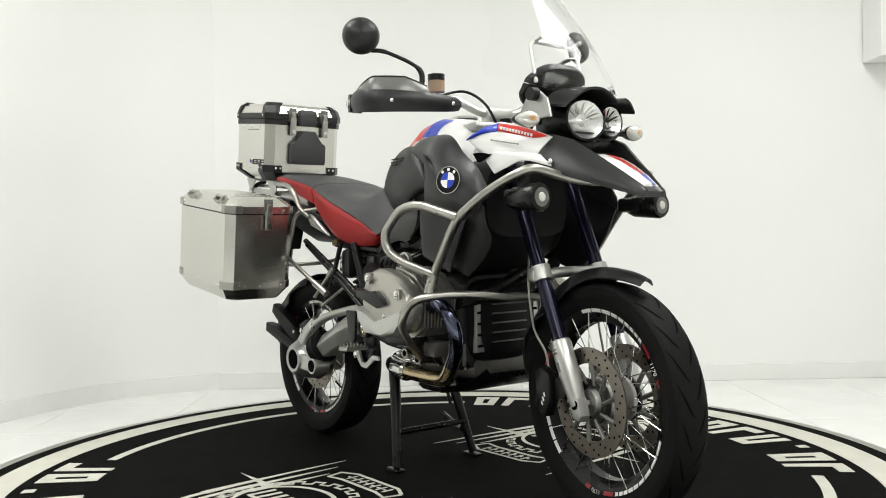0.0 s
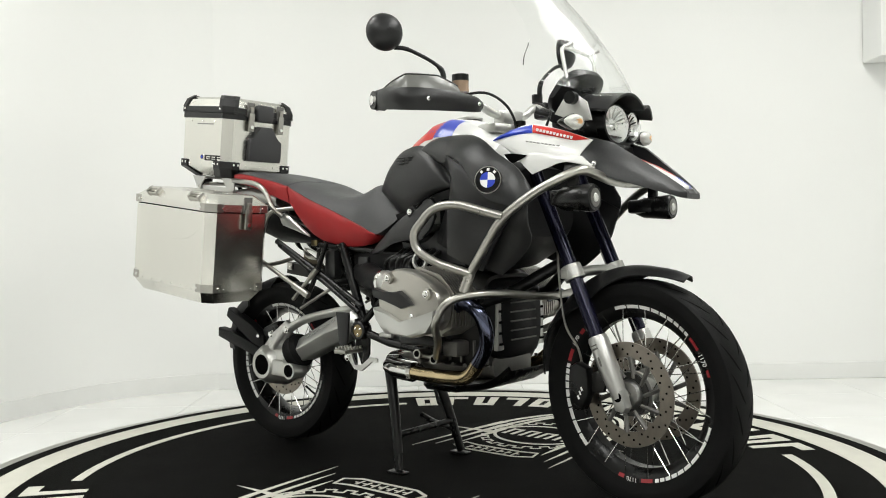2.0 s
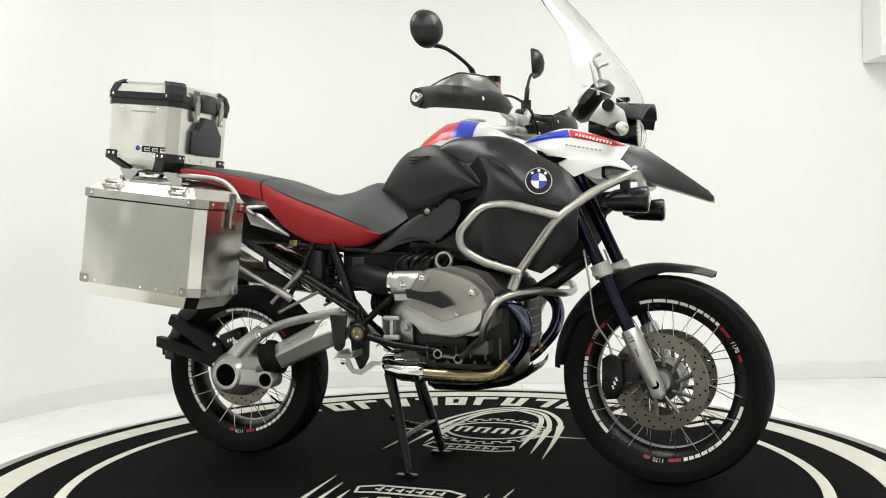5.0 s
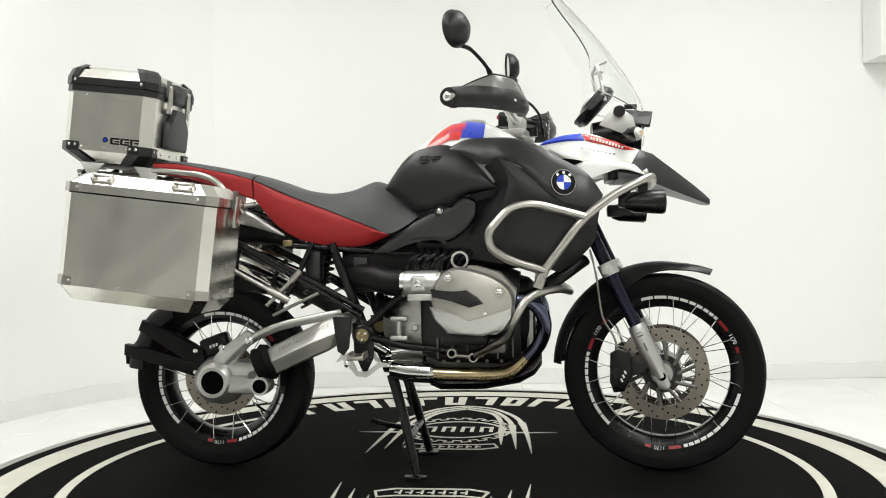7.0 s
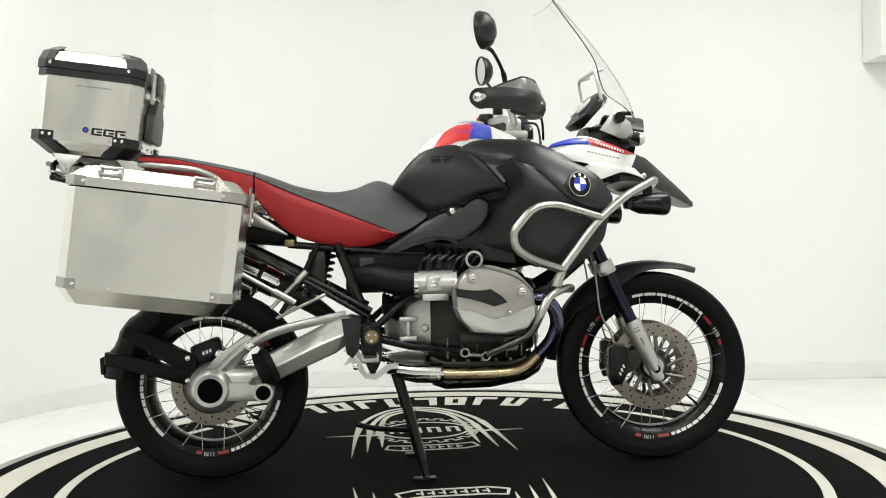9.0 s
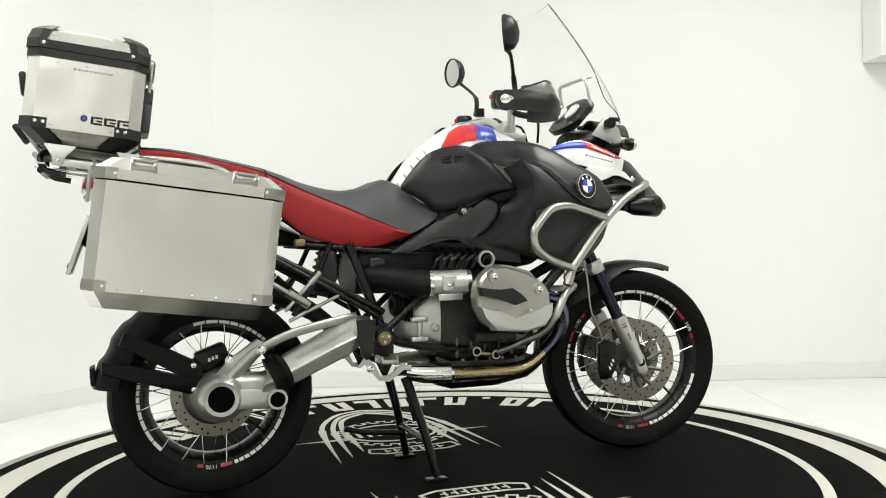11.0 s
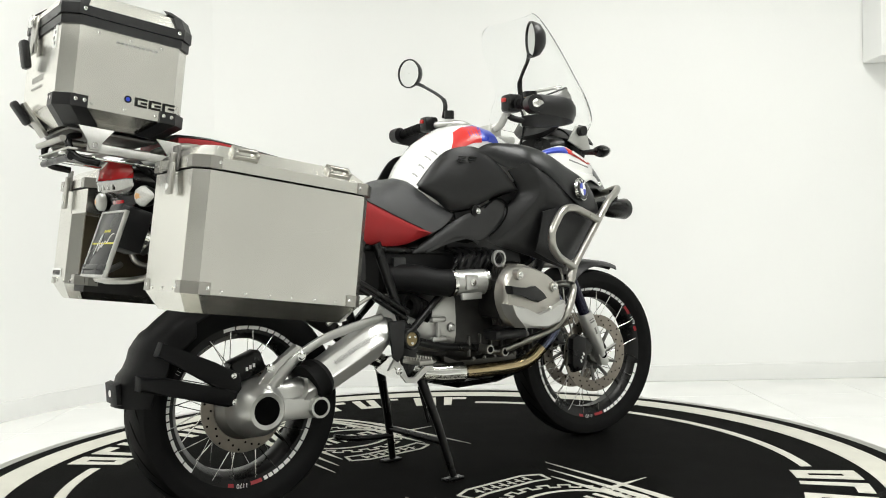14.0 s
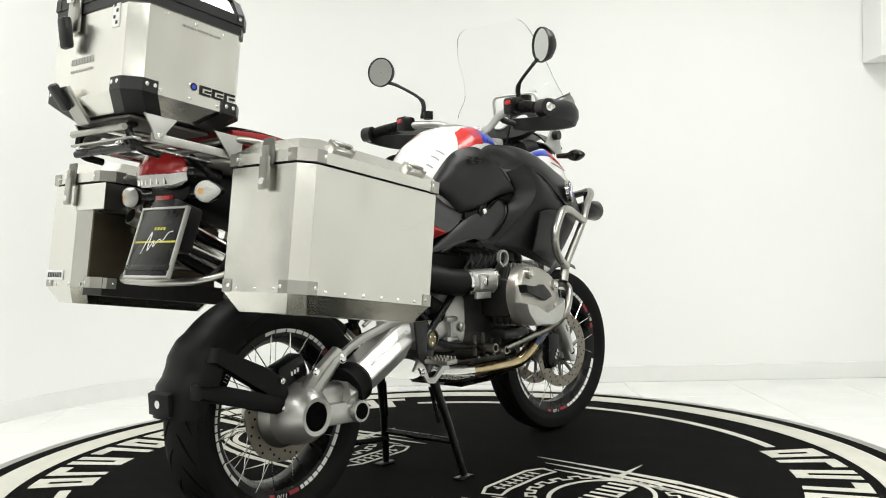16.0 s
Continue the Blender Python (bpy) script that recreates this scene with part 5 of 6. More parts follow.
    # black sheet paints the shaded inside of the cowl's opening
    fair("cowl_inlet", GROOVE, [(0.403, -0.206, 1.052), (0.442, -0.210, 1.051), (0.488, -0.210, 1.042)], [(0.414, -0.208, 1.040), (0.432, -0.212, 1.024), (0.450, -0.212, 1.026)], 0.0)
    def strip_on(name, mat, up, low, off, label=""):
        fair(name, mat, [(p[0], p[1] - off, p[2]) for p in up], [(p[0], p[1] - off, p[2]) for p in low], 0.008, label, nu=16, nv=4, thick=0.002)
    strip_on("cowl_stripe", BLUE, [(0.367, -0.173, 1.114), (0.424, -0.173, 1.130), (0.485, -0.170, 1.136)], [(0.347, -0.182, 1.098), (0.428, -0.185, 1.109), (0.494, -0.183, 1.110)], 0.004)
    strip_on("cowl_stripe", RED, [(0.489, -0.170, 1.136), (0.583, -0.157, 1.112), (0.664, -0.144, 1.080)], [(0.497, -0.183, 1.110), (0.571, -0.172, 1.092), (0.620, -0.160, 1.077)], 0.004)
    for k in range(11):
        q = V(*(0.515, -0.191, 1.117)).lerp(V(*(0.617, -0.168, 1.087)), k / 10)
        one("sticker_bar", WHITEDECAL, bike, box, (q.x, -s * q.y, q.z), (0.0065, 0.004, 0.008), Matrix.Rotation(radians(17), 4, "Y"), smooth=False)
    for k in range(9):
        q = V(*(0.486, -0.203, 1.084)).lerp(V(*(0.588, -0.196, 1.063)), k / 8)
        one("sticker_bar", PRINT, bike, box, (q.x, -s * q.y, q.z), (0.008, 0.004, 0.004), Matrix.Rotation(radians(12), 4, "Y"), smooth=False)
one("fairing_core", DULL, bike, loft, [super_ring(0.12, 0.74, 1.0, 0.17, 4, 4), super_ring(0.30, 0.70, 1.05, 0.20, 4, 4), super_ring(0.37, 0.74, 1.04, 0.20, 4, 4), super_ring(0.42, 0.80, 1.02, 0.17, 4, 4)], label="black inner fairing")
# oil cooler in the nose
bm = bm_new()
box(bm, (0.60, 0, 1.02), (0.05, 0.20, 0.07), bevel=0.005)
oc = part("oil_cooler", bm, BLACK, bike, "black finned oil cooler")
for k in range(9):
    one("cooler_fin", ENGINE, oc, box, (0.626, 0, 0.99 + 0.0075 * k), (0.006, 0.18, 0.002), smooth=False)

# ---- beak ----
beak = empty("beak", bike)
def beak_ring(x, zl, zh, hw, shelf, d):
    """Creased sides, two ridges and a sunk centre."""
    h = zh - zl
    half = [(1.0, 0.0), (0.99, 0.010), (0.93, 0.010 + 0.42 * h), (shelf + 0.03, h - 0.004), (shelf, h), (shelf - 0.05, h - 0.003), (shelf * 0.84, h - d)]
    return [V(x, -hw * u, zl + v) for u, v in half] + [V(x, hw * u, zl + v) for u, v in half[::-1]] + [V(x, hw * 0.5, zl - 0.002), V(x, -hw * 0.5, zl - 0.002)]
loftsec = [(0.60, 0.985, 1.085, 0.188, 0.80, 0.05), (0.66, 0.985, 1.088, 0.178, 0.74, 0.055), (0.72, 0.968, 1.068, 0.158, 0.70, 0.05), (0.79, 0.942, 1.018, 0.122, 0.66, 0.022), (0.857, 0.918, 0.968, 0.085, 0.66, 0.010), (0.900, 0.902, 0.934, 0.058, 0.68, 0.006), (0.915, 0.900, 0.918, 0.045, 0.72, 0.004)]
one("beak_shell", CARBON, beak, loft, [beak_ring(*r) for r in loftsec], label="dark carbon-look beak")
bm = bm_new()
mids = [(0.735, 1.055, 0.150, 0.035)] + [(r[0], r[2], r[3], r[5]) for r in loftsec[3:6]]
loft(bm, [[V(x, -hw * 0.53, zh - d - 0.004), V(x, -hw * 0.52, zh - d + 0.003), V(x, 0.0, zh - d + 0.010), V(x, hw * 0.52, zh - d + 0.003), V(x, hw * 0.53, zh - d - 0.004)] for x, zh, hw, d in mids])
part("beak_centre", bm, WHITE, beak, "glossy white beak centre")
for mt, i0, i1 in ((RED, 0, 2), (BLUE, 2, 3)):
    bm = bm_new()
    loft(bm, [[V(x, hw * 0.10, zh - d + 0.0095), V(x, hw * 0.36, zh - d + 0.0065), V(x, hw * 0.36, zh - d), V(x, hw * 0.10, zh - d)] for x, zh, hw, d in mids[i0:i1 + 1]])
    part("beak_stripe", bm, mt, beak)
for s in (-1, 1):
    bolt(beak, (0.69, s * 0.168, 1.005), (0, s, 0.2), 0.009, 0.005)

# ---- crash bars ----
for s in (-1, 1):
    bars = [
        ("upper_bar", [(0.70, 0.0, 0.955), (0.70, -0.09, 0.958), (0.712, -0.17, 0.968), (0.700, -0.248, 0.986), (0.66, -0.275, 0.968), (0.58, -0.30, 0.93), (0.479, -0.335, 0.856), (0.356, -0.325, 0.692), (0.335, -0.325, 0.655)], 0.05, 0.0135),
        ("loop_bar", [(0.485, -0.334, 0.858), (0.33, -0.355, 0.902), (0.255, -0.372, 0.893), (0.185, -0.385, 0.815), (0.195, -0.38, 0.765), (0.25, -0.36, 0.728), (0.36, -0.328, 0.692)], 0.045, 0.0135),
        ("lower_bar", [(0.445, 0.0, 0.612), (0.445, -0.10, 0.615), (0.41, -0.235, 0.632), (0.365, -0.315, 0.632), (0.30, -0.375, 0.615), (0.262, -0.385, 0.54), (0.245, -0.345, 0.49), (0.122, -0.205, 0.412)], 0.05, 0.0125),
    ]
    cb = empty("crash_bar", bike)
    for nm, pts, rr, r in bars:
        one(nm, STEEL, cb, tube, round_corners(mir(pts, s), rr), r, seg=16, label="brushed stainless tube")
    bm = bm_new()
    rod(bm, mir([(0.356, -0.325, 0.695)], s)[0], mir([(0.335, -0.33, 0.64)], s)[0], 0.016, seg=16)
    part("bar_sleeve", bm, STEEL, cb)
    # fog lamp
    fog = empty("fog_lamp", bike)
    c = V(0.69, s * 0.252, 0.896 - s * 0.008)
    bm = bm_new()
    tube(bm, [c + V(-0.075, 0, 0.0), c + V(-0.05, 0, 0), c + V(-0.01, 0, 0), c + V(0.04, 0, 0), c + V(0.048, 0, 0)], [0.022, 0.033, 0.036, 0.040, 0.036], seg=24)
    box(bm, c + V(-0.05, s * -0.012, 0.005), (0.09, 0.05, 0.045), bevel=0.01)
    part("lamp_body", bm, BLACK, fog)
    bm = bm_new()
    tube(bm, [c + V(0.0485, 0, 0), c + V(0.05, 0, 0)], [0.026, 0.026], seg=24)
    part("reflector", bm, ENGINE, fog)
    # lens kept to a small pale disc that paints the central glint
    bm = bm_new()
    tube(bm, [c + V(0.0505, 0, 0), c + V(0.053, 0, 0), c + V(0.0545, 0, 0)], [0.013, 0.011, 0.004], seg=24)
    part("lens", bm, LENSW, fog)
    one("lamp_bracket", BLACK, fog, box, (0.67, s * 0.252, 0.945), (0.03, 0.02, 0.065), bevel=0.004)
    # front turn signal
    sg = empty("turn_signal", bike)
    c = V(0.655, s * (0.218 + 0.008 * (s + 1)), 1.118 - 0.006 * s)
    bm = bm_new()
    tube(bm, [c + V(-0.03, s * -0.075, 0.0), c + V(-0.012, s * -0.03, 0), c + V(-0.010, 0, 0)], [0.009, 0.012, 0.014], seg=14)
    part("stalk", bm, BLACK, sg)
    def drop(dx, r, e=1.0):
        ring = []
        for a in range(24):
            u, v = math.cos(a * math.pi / 12), math.sin(a * math.pi / 12)
            ring.append(c + V(dx - 0.010 * max(u, 0) ** 2, s * (1.75 * r * u), r * v * (1 - 0.35 * max(u, 0))))
        return ring
    bm = bm_new()
    loft(bm, [drop(dx, r) for dx, r in ((-0.034, 0.007), (-0.026, 0.018), (-0.008, 0.0235), (0.0, 0.0235))])
    part("housing", bm, BLACK, sg)
    bm = bm_new()
    loft(bm, [drop(dx, r) for dx, r in ((0.0004, 0.0228), (0.010, 0.0215), (0.018, 0.016), (0.022, 0.008))])
    part("lens", bm, LENSW, sg)
    bm = bm_new()
    loft(bm, [drop(dx, r) for dx, r in ((0.0185, 0.0105), (0.0215, 0.009), (0.0235, 0.004))])
    part("bulb", bm, AMBER, sg)

# ---- headlamp ----
hl = empty("headlamp", bike)
bm = bm_new()
secs = []
for x, hw, z0, z1, y0 in ((0.53, 0.09, 1.07, 1.19, 0.025), (0.58, 0.115, 1.066, 1.20, 0.03), (0.635, 0.128, 1.068, 1.196, 0.03), (0.662, 0.128, 1.072, 1.193, 0.03)):
    secs.append([p + V(0, y0, 0) for p in super_ring(x, z0, z1, hw, 3, 3, n=32)])
loft(bm, secs)
part("housing", bm, BLACK, hl, "black twin headlamp housing")
for name, y0, z0, hy, r in (("main", -0.018, 1.133, 0.076, 0.056), ("small", 0.098, 1.136, 0.046, 0.044)):
    c = V(0.683 if name == "main" else 0.676, y0, z0)
    fit = Matrix.Translation(c) @ Matrix.Rotation(radians(-90), 4, "Z") @ Matrix.Diagonal((hy / r, 1, 1, 1))
    one("bezel", BLACK, hl, lathe, [(r, -0.024), (r + 0.005, -0.024), (r + 0.005, 0.004), (r, 0.006)], seg=40).matrix_basis = fit
    bm = bm_new()
    lathe(bm, [(0.004, -0.0245), (r * 0.5, -0.021), (r * 0.8, -0.012), (r * 0.98, -0.004), (r * 0.98, -0.002), (r * 0.8, -0.0095), (r * 0.5, -0.018), (0.004, -0.021)], seg=18)
    rf = part("reflector", bm, REFLECT, hl, "faceted bright reflector", smooth=False)
    rf.matrix_basis = Matrix.Translation(V(0.004, 0, 0)) @ fit
    # fan of reflector facets over a plain lower half; alternate tones paint reflected streaks
    for k in range(11):
        a = radians(12 + 156 * k / 10)
        ca, sa = math.cos(a), math.sin(a)
        bm = bm_new()
        p0, p1 = V(c.x - 0.017, y0 + hy * 0.30 * ca, z0 + r * 0.30 * sa), V(c.x - 0.004, y0 + hy * 0.90 * ca, z0 + r * 0.90 * sa)
        side = V(0, -sa, ca) * 0.0035
        loft(bm, [[p0 - side * 0.5, p0 + V(0.005, 0, 0), p0 + side * 0.5, p0 - V(0.004, 0, 0)], [p1 - side * 1.1, p1 + V(0.004, 0, 0), p1 + side * 1.1, p1 - V(0.004, 0, 0)]])
        part("reflector_rib", bm, (REFLECT, ALUC if name == "main" else ENGDARK)[k % 2], hl, smooth=False)
    # a bright and a dark band, painting reflections in the bowl
    one("reflection_band", REFLECT, hl, box, (c.x - 0.011, y0, z0 - r * 0.12), (0.008, hy * 1.5, 0.006), smooth=False)
    one("reflection_band", ENGDARK, hl, box, (c.x - 0.007, y0, z0 - r * 0.66), (0.008, hy * 1.1, 0.005), smooth=False)
    one("bulb_shield", CHROME, hl, rod, c + V(-0.022, 0, -0.008), c + V(0.0, 0, -0.008), r * 0.24, r * 0.18)
    ln = one("lens", CLEAR, hl, lathe, [(0.002, 0.022), (r * 0.6, 0.017), (r, 0.005), (r, 0.002), (r * 0.6, 0.014), (0.002, 0.019)], seg=40)
    ln.matrix_basis = fit
    ln.visible_shadow = False
# visor over the lamps
bm = bm_new()
secs = []
for k in range(41):
    y = -0.118 + 0.275 * k / 40
    big = 0.020 + 0.060 * (1 - ((y + 0.018) / 0.104) ** 2)
    small = 0.018 + 0.040 * (1 - ((y - 0.102) / 0.060) ** 2)
    hump = 1.139 + max(big, small)
    fw = 0.738 - 1.3 * (y - 0.03) ** 2
    secs.append([V(0.60, y * 0.95, hump + 0.014), V(0.665, y, hump + 0.009), V(fw, y * 1.03, hump + 0.001), V(fw - 0.002, y * 1.03, hump - 0.006), V(0.665, y, hump + 0.002), V(0.60, y * 0.95, hump + 0.006)])
loft(bm, secs)
part("visor", bm, PLASTIC, hl, "black scalloped headlamp visor")
one("lower_grille", BLACK, hl, box, (0.64, 0.03, 1.062), (0.07, 0.17, 0.03), bevel=0.008)

# ---- windscreen and instruments ----
bm = bm_new()
PROF = [(0.706, 1.215, 0.125), (0.697, 1.25, 0.20), (0.679, 1.29, 0.262), (0.651, 1.34, 0.255), (0.610, 1.40, 0.218), (0.558, 1.47, 0.200), (0.491, 1.55, 0.185), (0.436, 1.612, 0.155), (0.416, 1.634, 0.12)]
cp = curve_points(PROF, 4)
front, back = [], []
for p in cp:
    row, rb = [], []
    for k in range(21):
        v = -1 + k / 10
        y = v * p.z
        q = V(p.x - 2.1 * y * y, y, p.y - 0.35 * y * y)
        row.append(bm.verts.new(q))
        rb.append(bm.verts.new(q + V(-0.0034, 0, -0.0012)))
    front.append(row)
    back.append(rb)
n_, m_ = len(cp), 21
for g, fl in ((front, 1), (back, -1)):
    for i in range(n_ - 1):
        for j in range(m_ - 1):
            bm.faces.new((g[i][j], g[i + 1][j], g[i + 1][j + 1], g[i][j + 1])[::fl])
lp = [(i, 0) for i in range(n_ - 1)] + [(n_ - 1, j) for j in range(m_ - 1)] + [(i, m_ - 1) for i in range(n_ - 1, 0, -1)] + [(0, j) for j in range(m_ - 1, 0, -1)]
for (a, b), (c, d) in zip(lp, lp[1:] + lp[:1]):
    bm.faces.new((front[a][b], front[c][d], back[c][d], back[a][b]))
ws = part("windscreen", bm, CLEAR, bike, "tall clear acrylic touring windscreen")
ws.visible_shadow = False
for s in (-1, 1):
    bm = bm_new()
    plate(bm, [(0.545, 1.165), (0.62, 1.135), (0.67, 1.135), (0.655, 1.19), (0.61, 1.225), (0.59, 1.225)], s * 0.135, s * 0.143, bevel=0.002)
    sb = part("screen_bracket", bm, ALUC, bike, "silver screen bracket")
    bm = bm_new()
    rod(bm, (0.61, s * 0.14, 1.205), (0.61, s * 0.165, 1.205), 0.019, seg=20)
    part("screen_knob", bm, BLACK, sb)
    for x_, z_ in ((0.665, 1.225),):
        bm = bm_new()
        rod(bm, (x_ - 0.035, s * 0.12, z_), (x_ + 0.005, s * 0.12, z_), 0.008)
        part("screen_bolt", bm, BLACK, sb)
one("accessory_bar", SILVER, bike, tube, round_corners([(0.57, -0.10, 1.25), (0.545, -0.10, 1.375), (0.54, 0.10, 1.375), (0.565, 0.10, 1.25)], 0.03), 0.0062, label="silver accessory bar behind the screen")
for s in (-1, 1):
    one("bar_stay", SILVER, bike, rod, (0.545, s * 0.08, 1.375), (0.578, s * 0.08, 1.385), 0.006)
bm = bm_new()
secs = []
for k in range(17):
    v = -1 + k / 8
    f = 1 - 0.62 * abs(v) ** 3
    secs.append([V(0.535 + (x - 0.535) * f, 0.115 * v, 1.245 + (z - 1.245) * f) for x, z in ((0.470, 1.195), (0.490, 1.180), (0.515, 1.185), (0.600, 1.275), (0.606, 1.292), (0.596, 1.306), (0.572, 1.312), (0.55, 1.30))])
loft(bm, secs)
inst = part("instrument_panel", bm, PLASTIC, bike, "black instrument panel")
for y_ in (-0.045, 0.045):
    one("dial", GLASSW, inst, lathe, [(0.002, 0.0), (0.034, 0.0), (0.034, 0.006), (0.002, 0.006)], seg=28).matrix_basis = Matrix.Translation((0.519, y_, 1.26)) @ Matrix.Rotation(radians(-50), 4, "Y") @ Matrix.Rotation(radians(90), 4, "X")

# ---- handlebar, turned with the fork ----
bars = empty("handlebar", bike, Matrix.Translation((0.255, 0.012, 1.20)) @ Matrix.Rotation(radians(STEER), 4, "Z"))
pts = [(-0.087, -0.44, 0.030), (-0.066, -0.30, 0.052), (0.0, -0.15, 0.05), (0.02, -0.07, 0.0), (0.02, 0.07, 0.0), (0.0, 0.15, 0.05), (-0.075, 0.30, 0.052), (-0.115, 0.44, 0.035)]
one("bar_tube", SILVER, bars, tube, round_corners(pts, 0.06), 0.0135, seg=16, label="silver handlebar tube")
one("top_yoke", ALUC, bars, box, (0.02, 0, -0.045), (0.09, 0.22, 0.03), bevel=0.01)
one("bar_clamp", ALUC, bars, box, (0.02, 0, -0.005), (0.05, 0.10, 0.05), bevel=0.01)
one("ignition_lock", BLACK, bars, rod, (0.07, 0, -0.05), (0.07, 0, -0.02), 0.02)
for s in (-1, 1):
    ox = 0.028 if s < 0 else 0.0
    a, b = V(-0.118 + ox, s * 0.445, 0.029), V(-0.083 + ox * 0.4, s * 0.32, 0.05)
    grip = one("grip", RUBBER, bars, rod, a, b, 0.0175, seg=18, label="black ribbed rubber grip")
    for k in range(6):
        p = a.lerp(b, 0.12 + 0.14 * k)
        q = a.lerp(b, 0.15 + 0.14 * k)
        one("grip_ring", RUBBER, grip, rod, p, q, 0.0195, seg=18)
    one("bar_end", SILVER, bars, rod, a + (a - b).normalized() * 0.016, a + (a - b).normalized() * 0.028, 0.0135, seg=18)
    one("bar_end_cap", BLACK, bars, rod, a, a + (a - b).normalized() * 0.017, 0.024, seg=20)
    one("switch_housing", BLACK, bars, box, (-0.074, s * 0.285, 0.055), (0.06, 0.055, 0.06), bevel=0.012)
    one("switch_button", RED, bars, box, (-0.105, s * 0.285, 0.065), (0.012, 0.022, 0.014), bevel=0.003)
    one("lever", BLACK, bars, tube, curve_points([(-0.02, s * 0.26, 0.052), (-0.01, s * 0.32, 0.045), (-0.035, s * 0.43, 0.035)], 5), 0.007)
    # hand guard: dark blade and smoked upper shield, wrapping forward round the lever
    path = curve_points([(-0.135 + ox, 0.455, 0.028), (-0.05 + ox * 0.8, 0.475, 0.022), (0.035 + ox * 0.3, 0.462, 0.014), (0.085, 0.40, 0.012), (0.10, 0.31, 0.012), (0.085, 0.22, 0.014), (0.055, 0.165, 0.018)], 5)
    def across(i):
        d = (path[min(i + 1, len(path) - 1)] - path[max(i - 1, 0)]).normalized()
        return V(d.y, -d.x, 0)
    bm = bm_new()
    secs = []
    for i, p in enumerate(path):
        f = i / (len(path) - 1)
        n = across(i) * -1
        hz = 0.031 - 0.012 * f + 0.008 * math.sin(f * math.pi)
        q = [p + n * 0.000 + V(0, 0, -hz), p + n * 0.010 + V(0, 0, -hz * 0.3), p + n * 0.010 + V(0, 0, hz * 0.4), p + V(0, 0, hz), p - n * 0.006 + V(0, 0, hz * 0.9), p - n * 0.006 + V(0, 0, -hz * 0.9)]
        secs.append([V(v.x, v.y * s, v.z) for v in q])
    loft(bm, secs)
    hg = part("hand_guard", bm, PLASTIC, bars, "black hand guard")
    bm = bm_new()
    secs = []
    rim = []
    for i, p in enumerate(path[3:22]):
        f = i / 18
        n = across(i + 3) * -1
        h = 0.03 + 0.046 * min(1.0, f * 2.7 + 0.03) ** 0.85 * (1 if f < 0.78 else 1 - 2.6 * (f - 0.78))
        lean = 0.026 * h / 0.1
        q = [p + V(0, 0, 0.02), p + n * -lean * 0.25 + V(0, 0, 0.02 + (h - 0.02) * 0.55), p - n * lean + V(0, 0, h), p - n * (lean + 0.005) + V(0, 0, h - 0.002), p - n * (lean * 0.25 + 0.005) + V(0, 0, 0.02 + (h - 0.02) * 0.5), p - n * 0.005 + V(0, 0, 0.02)]
        secs.append([V(v.x, v.y * s, v.z) for v in q])
        rim.append(V(q[2].x, q[2].y * s, q[2].z))
    loft(bm, secs)
    part("guard_shield", bm, SMOKED, hg, "smoked grey upper shield")
    one("shield_rim", PLASTIC, hg, tube, rim, 0.0028, seg=8)
    for px in (14, 26):
        bolt(hg, V(path[px].x + 0.011, path[px].y * s, path[px].z), (1, s * 0.15, 0), 0.006, 0.003)
    bm = bm_new()
    rod(bm, (-0.125 + ox, s * 0.43, 0.028), (-0.135 + ox, s * 0.468, 0.028), 0.031, 0.028, seg=24)
    part("guard_boss", bm, PLASTIC, hg)
    bolt(hg, (-0.136 + ox, s * 0.469, 0.028), (-0.2, s, 0), 0.015, 0.006)
    bm = bm_new()
    tube(bm, curve_points([(0.06, s * 0.17, 0.018), (0.02, s * 0.15, 0.03), (0.0, s * 0.15, 0.045)], 4), 0.011)
    part("guard_mount", bm, PLASTIC, hg)
# brake and clutch reservoirs
one("brake_reservoir", AMBERP, bars, rod, (0.039, -0.235, 0.055), (0.039, -0.235, 0.090), 0.026, seg=24, label="amber brake fluid reservoir")
one("reservoir_cap", BLACK, bars, rod, (0.039, -0.235, 0.090), (0.039, -0.235, 0.110), 0.0265, seg=24)
one("clutch_reservoir", BLACK, bars, rod, (-0.03, 0.20, 0.07), (-0.03, 0.20, 0.10), 0.019, seg=20)
for k_ in (0, 3):
    one("bar_cable", BLACK, bars, tube, curve_points([(-0.02, -0.21 + 0.14 * k_, 0.05), (0.06, -0.15 + 0.10 * k_, 0.060 - 0.01 * k_), (0.11, -0.10 + 0.07 * k_, 0.015), (0.12, -0.06 + 0.04 * k_, -0.06)], 6), 0.0045, seg=8)
# mirrors, each on its stem
for s, mc in ((-1, V(0.099, -0.399, 1.440)), (1, V(0.236, 0.436, 1.479))):
    mi = empty("mirror", bike, None, "round black mirror on a thin stem")
    R_ = Matrix.Translation((0.255, 0.012, 1.20)) @ Matrix.Rotation(radians(STEER), 4, "Z")
    foot = V(0.20, -0.245, 1.265) if s < 0 else V(0.25, 0.240, 1.275)
    one("stem", BLACK, mi, tube, curve_points([foot, V(0.193, -0.243, 1.335) if s < 0 else V(0.255, 0.243, 1.345), foot.lerp(mc, 0.55) + V(0.0, 0, 0.025), mc + V(0.012, -s * 0.03, -0.045)], 6), [0.009] * 7 + [0.006] * 6 + [0.007] * 6, seg=10)
    fwd = V(0.87 if s < 0 else 0.93, -0.49 if s < 0 else 0.18, 0.05).normalized()
    mt_ = Matrix.Translation(mc) @ fwd.to_track_quat("Y", "Z").to_matrix().to_4x4()
